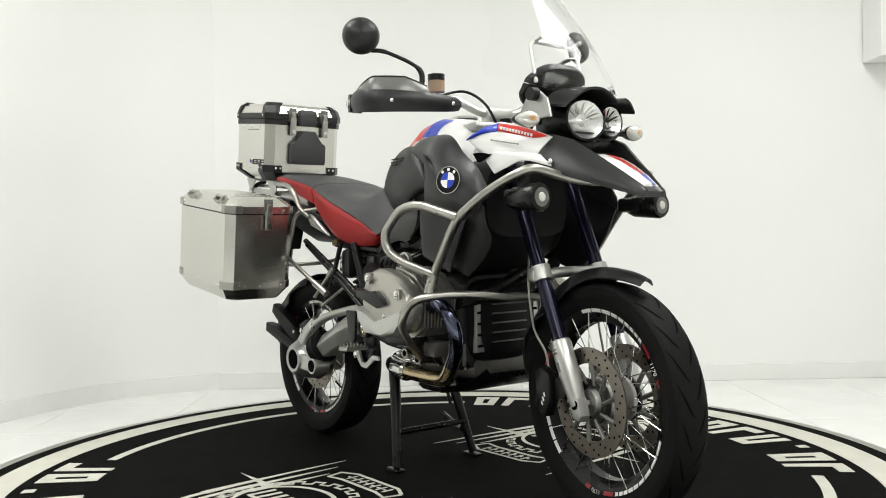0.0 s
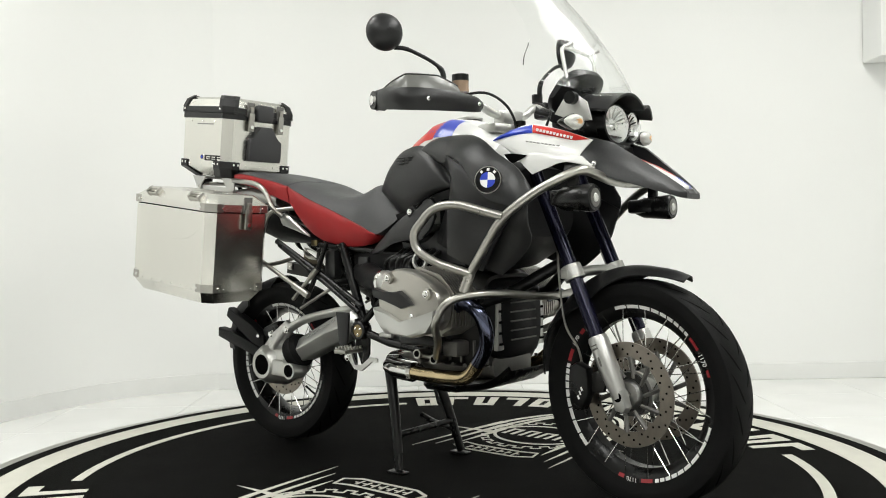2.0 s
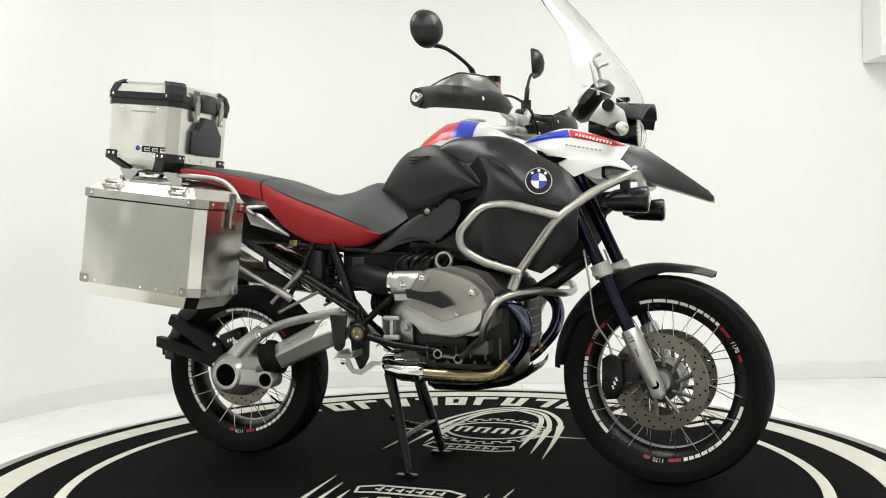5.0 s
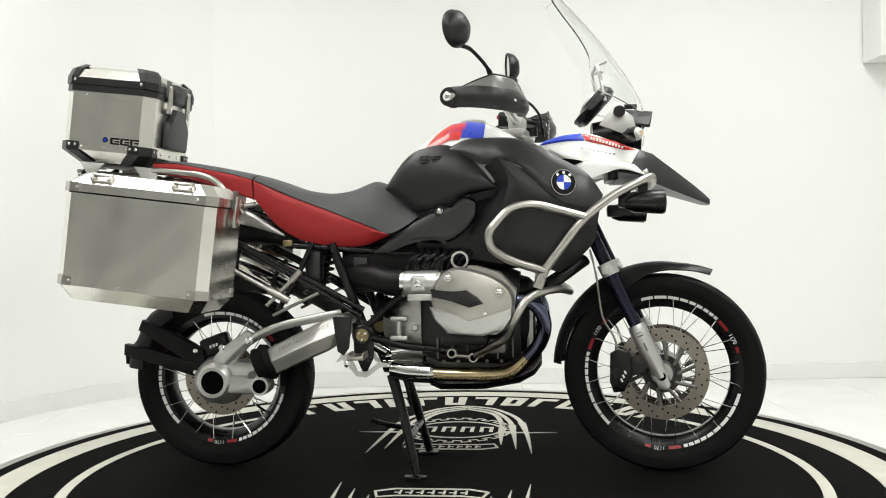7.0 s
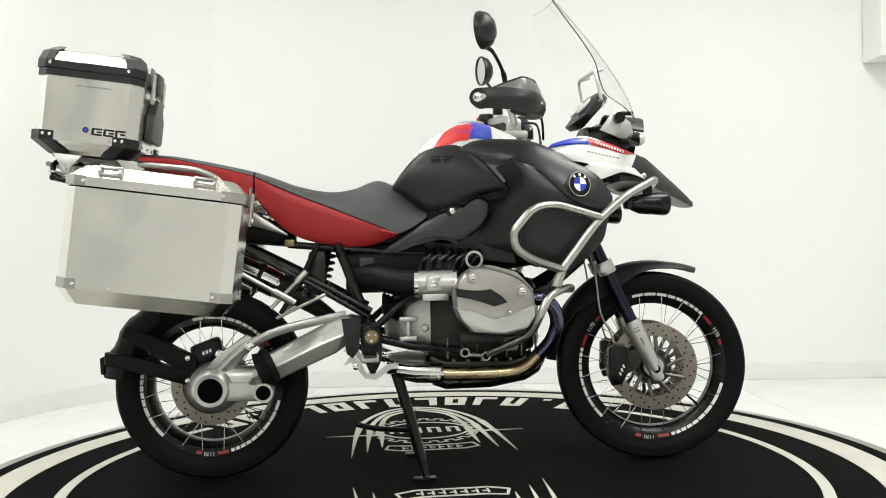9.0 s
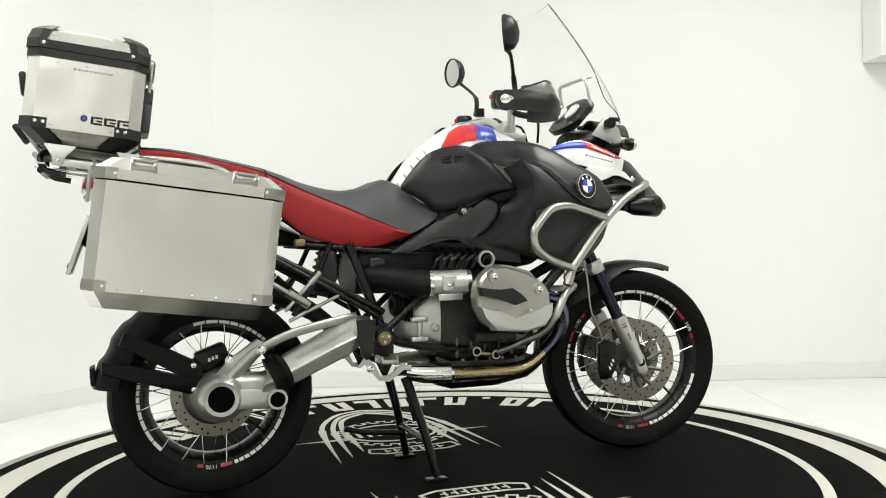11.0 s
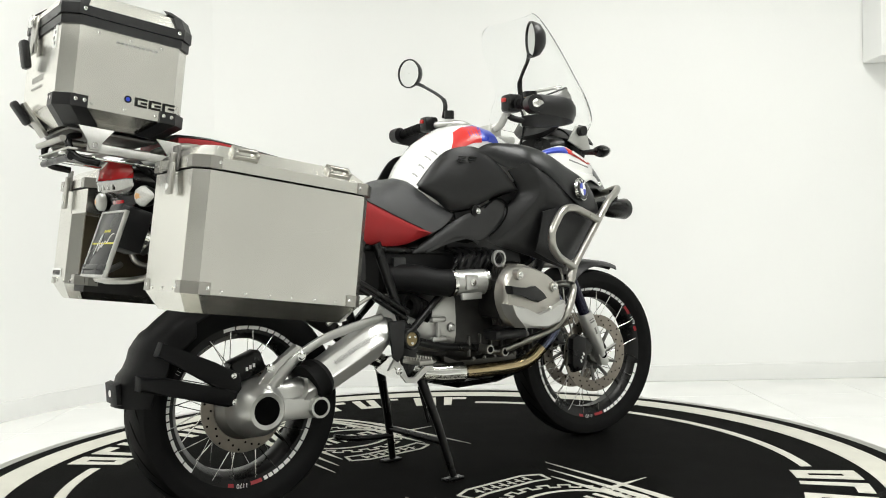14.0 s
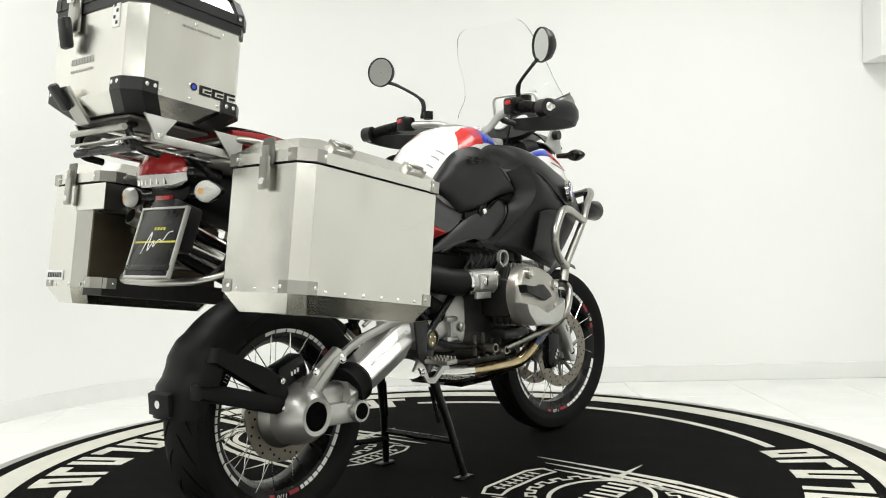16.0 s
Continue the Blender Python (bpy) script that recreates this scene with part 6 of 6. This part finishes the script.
    hs = one("housing", PLASTIC, mi, lathe, [(0.002, 0.042), (0.03, 0.037), (0.05, 0.022), (0.059, 0.0), (0.058, -0.008), (0.054, -0.008), (0.052, 0.0), (0.04, 0.02), (0.002, 0.03)], seg=40, label="round black mirror housing")
    hs.matrix_basis = mt_
    gl = one("mirror_glass", MIRROR, mi, lathe, [(0.001, -0.004), (0.054, -0.004), (0.054, 0.001), (0.001, 0.001)], seg=40)
    gl.matrix_basis = mt_

# ---- tail ----
tail = empty("tail_lamp", bike)
bm = bm_new()
loft(bm, [[p + V(0, -0.012, 0) for p in super_ring(x, zl, zh, hw, 3, 3, n=24)] for x, zl, zh, hw in ((-0.98, 0.93, 1.0, 0.07), (-1.07, 0.93, 1.005, 0.085), (-1.10, 0.935, 1.0, 0.085))])
part("lamp_base", bm, BLACK, tail)
TAIL = [(0.088, 0.952, 0.972, 0.990, -1.122), (0.07, 0.942, 0.968, 1.010, -1.142), (0.035, 0.938, 0.967, 1.020, -1.160), (0.0, 0.937, 0.967, 1.023, -1.166), (-0.035, 0.938, 0.967, 1.020, -1.160), (-0.07, 0.942, 0.968, 1.010, -1.142), (-0.088, 0.952, 0.972, 0.990, -1.122)]
bm = bm_new()
loft(bm, [[V(-1.098, y - 0.008, zm + 0.001), V(xr + 0.004, y - 0.008, zm + 0.001), V(xr + 0.010, y - 0.008, zm * 0.45 + zt * 0.55), V(xr + 0.030, y - 0.008, zt), V(-1.098, y - 0.008, zt)] for y, zb, zm, zt, xr in TAIL])
part("red_lens", bm, REDLENS, tail, "red tail lamp lens")
bm = bm_new()
loft(bm, [[V(-1.098, y - 0.008, zb), V(xr + 0.018, y - 0.008, zb), V(xr + 0.004, y - 0.008, zm - 0.001), V(-1.098, y - 0.008, zm - 0.001)] for y, zb, zm, zt, xr in TAIL])
part("clear_lens", bm, LENSW, tail, "clear ribbed lower lens")
for k in range(7):
    yk = -0.062 + 0.018 * k
    one("lamp_rib", CHROME, tail, box, (-1.153 + 5.0 * (yk + 0.008) ** 2, yk, 0.958), (0.006, 0.005, 0.03), smooth=False)
for s in (-1, 1):
    sg = empty("rear_signal", bike)
    c = V(-1.098, -0.012 + s * 0.160, 0.921)
    one("stalk", BLACK, sg, rod, (-1.06, s * 0.05, 0.92), c + V(0.012, -s * 0.02, 0), 0.011)
    def rear_drop(dx, r):
        ring = []
        for a in range(24):
            u, v = math.cos(a * math.pi / 12), math.sin(a * math.pi / 12)
            ring.append(c + V(dx + 0.012 * max(u, 0) ** 2, s * 1.35 * r * u, r * v * (1 - 0.35 * max(u, 0))))
        return ring
    bm = bm_new()
    loft(bm, [rear_drop(dx, r) for dx, r in ((0.034, 0.008), (0.022, 0.022), (0.006, 0.028), (0.0, 0.028))])
    part("housing", bm, BLACK, sg)
    bm = bm_new()
    loft(bm, [rear_drop(dx, r) for dx, r in ((-0.0004, 0.0272), (-0.010, 0.0255), (-0.018, 0.019), (-0.022, 0.009))])
    part("lens", bm, LENSW, sg, "pale clear signal lens")
    bm = bm_new()
    loft(bm, [rear_drop(dx, r) for dx, r in ((-0.0185, 0.011), (-0.0215, 0.009), (-0.0238, 0.004))])
    part("bulb", bm, AMBER, sg)
# plate holder with a dealer card
ph = empty("plate_holder", bike, Matrix.Translation((-1.165, -0.06, 0.80)) @ Matrix.Rotation(radians(20), 4, "Y"))
one("holder_arm", PLASTIC, ph, box, (0.05, 0.03, 0.06), (0.09, 0.10, 0.12), bevel=0.01)
one("backing", BLACK, ph, box, (0, 0, 0), (0.008, 0.172, 0.172), bevel=0.003, label="black dealer card in a silver frame")
for p_, q_ in (((0, 0.088, 0), (0.012, 0.006, 0.18)), ((0, -0.088, 0), (0.012, 0.006, 0.18)), ((0, 0, 0.088), (0.012, 0.182, 0.006)), ((0, 0, -0.088), (0.012, 0.182, 0.006))):
    one("frame_strip", SILVER, ph, box, p_, q_, bevel=0.001)
one("card_line", YELLOW, ph, box, (-0.0048, 0.0, 0.000), (0.001, 0.165, 0.0045), smooth=False)
one("card_scribble", WHITEDECAL, ph, tube, curve_points([(-0.005, 0.045, -0.030), (-0.005, 0.020, 0.026), (-0.005, 0.022, -0.022), (-0.005, 0.004, 0.004), (-0.005, 0.002, -0.012), (-0.005, -0.015, 0.006), (-0.005, -0.03, 0.002), (-0.005, -0.045, 0.022), (-0.005, -0.062, 0.026)], 5), 0.0013, seg=6)
for k in range(4):
    one("card_bar", YELLOW, ph, box, (-0.0048, 0.012 - 0.012 * k, 0.034), (0.001, 0.007, 0.007), smooth=False)
one("strap", BLACK, ph, box, (-0.003, 0, -0.066), (0.012, 0.178, 0.014), bevel=0.002)
one("rear_reflector", REDLENS, bike, box, (-1.112, -0.02, 0.905), (0.012, 0.06, 0.026), bevel=0.003, label="small red reflector")
one("tail_fairing", SILVER, bike, loft, [super_ring(-1.03, 0.985, 1.03, 0.10, 3, 3), super_ring(-0.92, 0.97, 1.035, 0.125, 3, 3), super_ring(-0.75, 0.93, 1.0, 0.125, 3, 3)], label="silver tail fairing")
# luggage rack
rack = empty("luggage_rack", bike, Matrix.Translation((-1.155, -0.004, 1.087)) @ Matrix.Rotation(radians(7), 4, "Y"))
one("rack_plate", ENGINE, rack, box, (0.0, 0, -0.007), (0.22, 0.22, 0.008), bevel=0.003, label="dark adapter plate under the case")
for s in (-1, 1):
    one("rack_bracket", ALUC, rack, plate, [(-0.098, -0.002), (-0.008, -0.002), (-0.036, -0.036), (-0.042, -0.058), (-0.066, -0.058), (-0.072, -0.036)], s * 0.144, s * 0.149, bevel=0.001, label="bent bright metal side bracket")
    bolt(rack, (-0.054, s * 0.149, -0.046), (0, s, 0), 0.008, 0.005)
    one("rack_bracket", ALUC, rack, plate, [(0.10, -0.002), (0.19, -0.002), (0.185, -0.050), (0.15, -0.058)], s * 0.144, s * 0.149, bevel=0.001)
    one("rack_rail", ALUC, rack, box, (0.05, s * 0.139, -0.052), (0.24, 0.008, 0.022), bevel=0.002)
    one("rack_rail", CHROME, rack, box, (0.03, s * 0.085, -0.070), (0.30, 0.022, 0.008), bevel=0.003)
    one("rack_tube", STEEL, rack, rod, (-0.12, s * 0.045, -0.034), (0.16, s * 0.055, -0.030), 0.007)
    one("rack_casting", BLACK, rack, tube, round_corners([(-0.03, s * 0.12, -0.086), (-0.095, s * 0.12, -0.082), (-0.11, s * 0.10, -0.03), (-0.07, s * 0.07, -0.016)], 0.03), 0.009)
for x_ in (-0.10, -0.02, 0.06, 0.13):
    one("rack_bar", ALUC, rack, box, (x_, 0, -0.060), (0.024, 0.262, 0.006), bevel=0.002)
one("rack_tube", STEEL, rack, rod, (-0.12, -0.11, -0.036), (-0.12, 0.11, -0.036), 0.008)
one("rack_casting", BLACK, rack, rod, (-0.10, -0.12, -0.08), (-0.10, 0.12, -0.08), 0.009)
for s in (-1, 1):
    one("rack_leg", BLACK, rack, rod, (0.08, s * 0.085, -0.066), (0.14, s * 0.085, -0.10), 0.010)

# ---------- luggage ----------
LUGGAGE = []


def case_outline(x0, x1, y0, y1, ch, inset=0.0):
    """A rectangle with chamfered corners."""
    x0, x1, y0, y1 = x0 + inset, x1 - inset, y0 + inset, y1 - inset
    return [(x0 + ch, y0), (x1 - ch, y0), (x1, y0 + ch), (x1, y1 - ch), (x1 - ch, y1), (x0 + ch, y1), (x0, y1 - ch), (x0, y0 + ch)]


def slab(bm, levels):
    loft(bm, [[V(p[0], p[1], z) for p in o] for o, z in levels])


def latch(parent, p, d, mat=None):
    """A metal toggle latch on a case, at p, facing d (unit axis), hanging down."""
    l = empty("latch", parent, Matrix.Translation(p) @ Vector(d).to_track_quat("X", "Z").to_matrix().to_4x4(), "stainless toggle latch with a lock")
    one("latch_plate", ENGINE, l, box, (0.003, 0, 0.015), (0.006, 0.036, 0.06), bevel=0.0015)
    one("latch_lever", STEEL, l, box, (0.011, 0, -0.035), (0.010, 0.028, 0.075), bevel=0.003)
    one("latch_hook", STEEL, l, box, (0.010, 0, 0.012), (0.012, 0.018, 0.03), bevel=0.003)
    one("latch_lock", CHROME, l, rod, (0.014, 0, -0.055), (0.019, 0, -0.055), 0.008, seg=16)
    return l


def pannier(s, y_in, y_out, cut):
    c = thing("pannier", "boxy aluminium side case cut away for the exhaust" if cut else "boxy brushed aluminium side case with riveted metal corners", "pannier", "side cases")
    m = Matrix.Translation((-0.867, 0, 0.939)) @ Matrix.Rotation(radians(7.4), 4, "Y")
    b = empty("shell", c, m)
    b.name = "case"
    L, H = 0.242, 0.287
    lo, hi = (y_in, y_out) if y_in < y_out else (y_out, y_in)
    o = case_outline(-L, L, lo, hi, 0.030)
    bm = bm_new()
    if cut:
        # full height outside, a shallow upper part over the silencer, a tray below
        ym_ = lo + 0.10
        slab(bm, [(case_outline(-L, L, ym_, hi, 0.030, 0.028), -H - 0.044), (case_outline(-L, L, ym_, hi, 0.030), -H), (case_outline(-L, L, ym_, hi, 0.030), -0.003)])
        slab(bm, [([(-L, lo), (L, lo), (L, ym_ + 0.04), (-L, ym_ + 0.04)], -0.075), ([(-L, lo), (L, lo), (L, ym_ + 0.04), (-L, ym_ + 0.04)], -0.004)])
    else:
        slab(bm, [(case_outline(-L, L, lo, hi, 0.030, 0.028), -H - 0.044), (case_outline(-L, L, lo, hi, 0.030, 0.0), -H), (o, -0.003)])
    body = part("body", bm, ALU, b, "brushed aluminium box", smooth=False)
    bm = bm_new()
    slab(bm, [(case_outline(-L, L, lo, hi, 0.030, 0.003), -0.004), (case_outline(-L, L, lo, hi, 0.030, 0.003), 0.003)])
    part("seal", bm, RUBBER, b, smooth=False)
    bm = bm_new()
    slab(bm, [(case_outline(-L, L, lo, hi, 0.030, -0.003), 0.002), (case_outline(-L, L, lo, hi, 0.030, -0.003), 0.028), (case_outline(-L, L, lo, hi, 0.030, 0.035), 0.062), (case_outline(-L, L, lo, hi, 0.030, 0.05), 0.064)])
    lid = part("lid", bm, ALU, b, "aluminium lid with bevelled edge", smooth=False)
    # metal corner caps, at lid and base
    for x in (-L, L):
        for y in (lo, hi):
            sx, sy = (1 if x > 0 else -1), (1 if y == hi else -1)
            for z0, z1, inset in ((0.001, 0.030, -0.0055), (-H - 0.001, -H + 0.028, -0.0025)):
                oc_ = [(x + sx * -inset - sx * 0.06, y - sy * inset), (x - sx * inset - sx * 0.031, y - sy * inset), (x - sx * inset, y - sy * inset - sy * 0.031), (x - sx * inset, y - sy * inset - sy * 0.06), (x - sx * 0.006, y - sy * 0.06), (x - sx * 0.006, y - sy * 0.034), (x - sx * 0.034, y - sy * 0.006), (x - sx * 0.06, y - sy * 0.006)]
                bm = bm_new()
                plate(bm, oc_, z0, z1, axis="z")
                cc = part("corner_cap", bm, STEEL, b, smooth=False)
                for dx, dy, d in ((0.050, 0, (0, sy, 0)), (0, 0.050, (sx, 0, 0))):
                    px = (x - sx * dx - (sx * inset if dx == 0 else 0), y - sy * dy - (sy * inset if dy == 0 else 0), (z0 + z1) / 2)
                    bolt(cc, px, d, 0.005, 0.003)
    # rivets along the base
    yo = y_out
    for k in range(6):
        bolt(body, (-L + 0.085 + 0.062 * k, yo, -H + 0.008), (0, s, 0), 0.004, 0.0025)
    for k in range(3):
        for sx in (-1, 1):
            bolt(body, (sx * L, lo + (hi - lo) * (0.28 + 0.22 * k), -H + 0.008), (sx, 0, 0), 0.004, 0.0025)
    # lashing eyes
    for xx in (-0.125, 0.135):
        for yy in (y_out - s * 0.018,):
            bm = bm_new()
            w = 0.028
            for e in (-1, 1):
                box(bm, (xx + e * w, yy, 0.046), (0.010, 0.030, 0.030), Matrix.Rotation(radians(-38 * s), 4, "X"), bevel=0.002)
            box(bm, (xx, yy + s * 0.006, 0.058), (0.06, 0.010, 0.010), Matrix.Rotation(radians(-38 * s), 4, "X"), bevel=0.002)
            box(bm, (xx, yy + s * 0.012, 0.040), (0.06, 0.008, 0.008), Matrix.Rotation(radians(-38 * s), 4, "X"), bevel=0.002)
            part("lashing_eye", bm, STEEL, b)
    ym = (lo + hi) / 2
    latch(b, (L + 0.004, ym - s * 0.02, 0.012), (1, 0, 0))
    latch(b, (-L - 0.004, ym + s * 0.02, 0.012), (-1, 0, 0))
    LUGGAGE.append(c)
    return b, L, H, lo, hi


rb, L_, H_, lo_, hi_ = pannier(-1, -0.252, -0.526, False)
one("scratch", FAINT, rb, tube, curve_points([(0.02, -0.5261, -0.115), (0.08, -0.5261, -0.112), (0.13, -0.5261, -0.098), (0.175, -0.5261, -0.072)], 5), 0.00016, seg=5)
lb, L_, H_, lo_, hi_ = pannier(1, 0.245, 0.526, True)
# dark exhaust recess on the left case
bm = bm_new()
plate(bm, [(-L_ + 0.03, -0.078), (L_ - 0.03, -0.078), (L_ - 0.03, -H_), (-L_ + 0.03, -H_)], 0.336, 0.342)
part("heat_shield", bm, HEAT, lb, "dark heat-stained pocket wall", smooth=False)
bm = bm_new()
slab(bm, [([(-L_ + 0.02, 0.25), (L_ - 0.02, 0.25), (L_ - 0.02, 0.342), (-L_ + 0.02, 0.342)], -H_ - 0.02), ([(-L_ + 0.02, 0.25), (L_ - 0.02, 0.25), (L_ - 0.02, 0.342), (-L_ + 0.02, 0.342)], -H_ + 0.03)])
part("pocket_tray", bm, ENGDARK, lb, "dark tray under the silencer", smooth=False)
one("sticker", WHITEDECAL, lb, box, (-L_ - 0.002, 0.455, -0.255), (0.002, 0.085, 0.028), smooth=False)
for k in range(8):
    one("sticker_bar", BLACK, lb, box, (-L_ - 0.0032, 0.487 - 0.0092 * k, -0.255), (0.001, 0.006, 0.014), smooth=False)

top_case = thing("top_case", "brushed aluminium top case with black plastic corners and backrest pad", "top case")
LUGGAGE.append(top_case)
tc = empty("case", top_case, Matrix.Translation((-1.127, -0.004, 1.325)) @ Matrix.Rotation(radians(7.0), 4, "Y"))
L, W_, H = 0.160, 0.180, 0.202
bm = bm_new()
slab(bm, [(case_outline(-L, L, -W_, W_, 0.034, 0.045), -H - 0.036), (case_outline(-L, L, -W_, W_, 0.034), -H), (case_outline(-L, L, -W_, W_, 0.034), 0.0)])
tb = part("body", bm, ALU, tc, "brushed aluminium box", smooth=False)
for z0, z1, e in ((0.0, 0.022, -0.004), (0.0235, 0.048, -0.006)):
    bm = bm_new()
    slab(bm, [(case_outline(-L, L, -W_, W_, 0.034, e), z0), (case_outline(-L, L, -W_, W_, 0.034, e), z1)])
    part("lid_band", bm, PLASTIC, tc, "black plastic lid band", smooth=False)
bm = bm_new()
slab(bm, [(case_outline(-L, L, -W_, W_, 0.034, -0.002), 0.048), (case_outline(-L, L, -W_, W_, 0.034, 0.009), 0.078), (case_outline(-L, L, -W_, W_, 0.034, 0.028), 0.089)])
part("lid", bm, ALU, tc, "aluminium lid", smooth=False)
for x in (-1, 1):
    for y in (-1, 1):
        # upper corner
        bm = bm_new()
        def corner(e, z):
            return [(V(x * (L + e - 0.055), y * (W_ + e), z)), V(x * (L + e - 0.034), y * (W_ + e), z), V(x * (L + e), y * (W_ + e - 0.034), z), V(x * (L + e), y * (W_ + e - 0.055), z), V(x * (L - 0.03), y * (W_ - 0.055), z), V(x * (L - 0.055), y * (W_ - 0.03), z)]
        loft(bm, [corner(0.0075, 0.024), corner(0.0075, 0.05), corner(-0.002, 0.080), corner(-0.022, 0.096)])
        part("upper_corner", bm, PLASTIC, tc, smooth=False)
        bm = bm_new()
        def corner2(e, z, w=0.075):
            return [V(x * (L + e - w), y * (W_ + e), z), V(x * (L + e - 0.034), y * (W_ + e), z), V(x * (L + e), y * (W_ + e - 0.034), z), V(x * (L + e), y * (W_ + e - w), z), V(x * (L - 0.06), y * (W_ - w), z), V(x * (L - w), y * (W_ - 0.06), z)]
        loft(bm, [corner2(-0.040, -H - 0.04), corner2(0.006, -H - 0.002), corner2(0.006, -H + 0.028)])
        lc = part("lower_corner", bm, PLASTIC, tc, smooth=False)
        for q in (0.045, 0.066):
            bolt(lc, (x * (L + 0.006 - q), y * (W_ + 0.006), -H + 0.016), (0, y, 0), 0.005, 0.003)
            bolt(lc, (x * (L + 0.006), y * (W_ + 0.006 - q), -H + 0.016), (x, 0, 0), 0.005, 0.003)
        bolt(tc, (x * (L - 0.04), y * (W_ + 0.0075), 0.038), (0, y, 0), 0.005, 0.003)
# backrest pad in front
bm = bm_new()
plate(bm, [(-0.075, -0.165), (0.085, -0.165), (0.09, -0.155), (0.09, -0.085), (0.085, -0.075), (0.055, -0.068), (0.035, -0.02), (-0.035, -0.02), (-0.05, -0.068), (-0.075, -0.075), (-0.08, -0.085), (-0.08, -0.155)], L + 0.001, L + 0.028, axis="x", bevel=0.008)
part("back_pad", bm, PADM, tc, "black padded backrest")
one("back_pad", PADM, tc, box, (L + 0.008, 0.0, 0.035), (0.035, 0.085, 0.07), bevel=0.012)
for y in (-0.07, 0.085):
    lt = latch(tc, (L + 0.004, y, 0.03), (1, 0, 0))
lt = empty("latch", tc, Matrix.Translation((-L - 0.006, 0.06, 0.0)), "rear latch with a black lever")
one("latch_plate", STEEL, lt, box, (-0.004, 0, 0.005), (0.008, 0.05, 0.10), bevel=0.002)
one("latch_lever", PLASTIC, lt, box, (-0.022, 0, -0.05), (0.022, 0.036, 0.075), Matrix.Rotation(radians(-12), 4, "Y"), bevel=0.008)
one("latch_hook", CHROME, lt, box, (-0.014, 0, 0.04), (0.012, 0.03, 0.03), bevel=0.003)
lt = empty("latch", tc, Matrix.Translation((-L + 0.012, 0.06, -H - 0.012)) @ Matrix.Rotation(radians(-40), 4, "Y"), "lower release latch")
one("latch_plate", STEEL, lt, box, (-0.004, 0, 0.0), (0.010, 0.05, 0.10), bevel=0.002)
one("latch_lever", PLASTIC, lt, box, (-0.018, 0.012, 0.03), (0.02, 0.03, 0.07), bevel=0.008)
for k in range(3):
    bolt(tb, (-0.08 + 0.08 * k, -W_, -0.012), (0, -1, 0), 0.004, 0.003)
    bolt(tb, (-0.08 + 0.08 * k, -W_, -H + 0.012), (0, -1, 0), 0.004, 0.003)
    bolt(tb, (L, -0.07 + 0.07 * k, -H + 0.014), (1, 0, 0), 0.004, 0.003)
# marks on the case, as plain bars
def yb(x, z, sx, sz, mat, name="mark_bar"):
    return one(name, mat, tc, box, (x, -W_ - 0.0012, z), (sx, 0.002, sz), smooth=False)
one("round_mark", CHROME, tc, rod, (0.006, -W_, -0.161), (0.006, -W_ - 0.002, -0.161), 0.0115, seg=24)
one("round_mark", BLACK, tc, rod, (0.006, -W_, -0.161), (0.006, -W_ - 0.0024, -0.161), 0.0095, seg=24)
one("round_mark", BLUE, tc, rod, (0.006, -W_, -0.161), (0.006, -W_ - 0.0028, -0.161), 0.0055, seg=16)
for k in range(3):
    x0 = 0.040 + 0.036 * k
    yb(x0 - 0.012, -0.163, 0.007, 0.022, BLACK)
    yb(x0 + 0.004, -0.1545, 0.024, 0.0055, BLACK)
    yb(x0 + 0.008, -0.164, 0.016, 0.005, BLACK)
    if k != 2:
        yb(x0 + 0.004, -0.1722, 0.024, 0.0055, BLACK)
for k in range(10):
    yb(-0.032 + 0.011 * k, -0.024, 0.007, 0.0045, PRINT)
for k in range(8):
    one("mark_bar", FAINT, tc, box, (-L - 0.0012, -0.02 + 0.012 * k, -0.115), (0.002, 0.008, 0.014), smooth=False)
    one("mark_bar", FAINT, tc, box, (-L - 0.0012, -0.02 + 0.012 * k, -0.138), (0.002, 0.009, 0.005), smooth=False)
one("paper_label", WHITEDECAL, tc, box, (-L - 0.0012, -0.105, -0.025), (0.002, 0.028, 0.06), smooth=False)
for k in range(4):
    one("label_bar", BLACK, tc, box, (-L - 0.0024, -0.105 + 0.005 * (-1) ** k, -0.003 - 0.014 * k), (0.001, 0.008, 0.008), smooth=False)

# ---------- floor tiles ----------
bm = bm_new()
box(bm, (0, 0, -0.006), (0.5975, 0.5975, 0.012), bevel=0.0012, seg=1)
tile = None
for ix in range(-9, 8):
    for iy in range(-10, 4):
        c_ = (ix * 0.6 + 0.17, iy * 0.6 + 0.05)
        if tile is None:
            tile = part("tile", bm, FLOORM, floor, smooth=False)
            tile.location = (*c_, FLOOR)
        else:
            share(tile, floor, Matrix.Translation((*c_, FLOOR)))

# ---------- movement ----------
RATE = 6.537


def motions():
    """Everything on the turntable goes round with it."""
    times = [0, 2, 4, 6, 8, 10, 12, 14, 16]
    for ob in TURNING:
        xo, yo = (CX, CY) if ob not in (turntable, rug) else (0.0, 0.0)
        rows = []
        for t in times:
            a = RATE * t - 52.38
            r = radians(a)
            rows.append((t, pose(xo * math.cos(r) - yo * math.sin(r), xo * math.sin(r) + yo * math.cos(r), 0, 0, 0, a)))
        walk(ob, rows)


TURNING = [turntable, rug, bike] + LUGGAGE
motions()
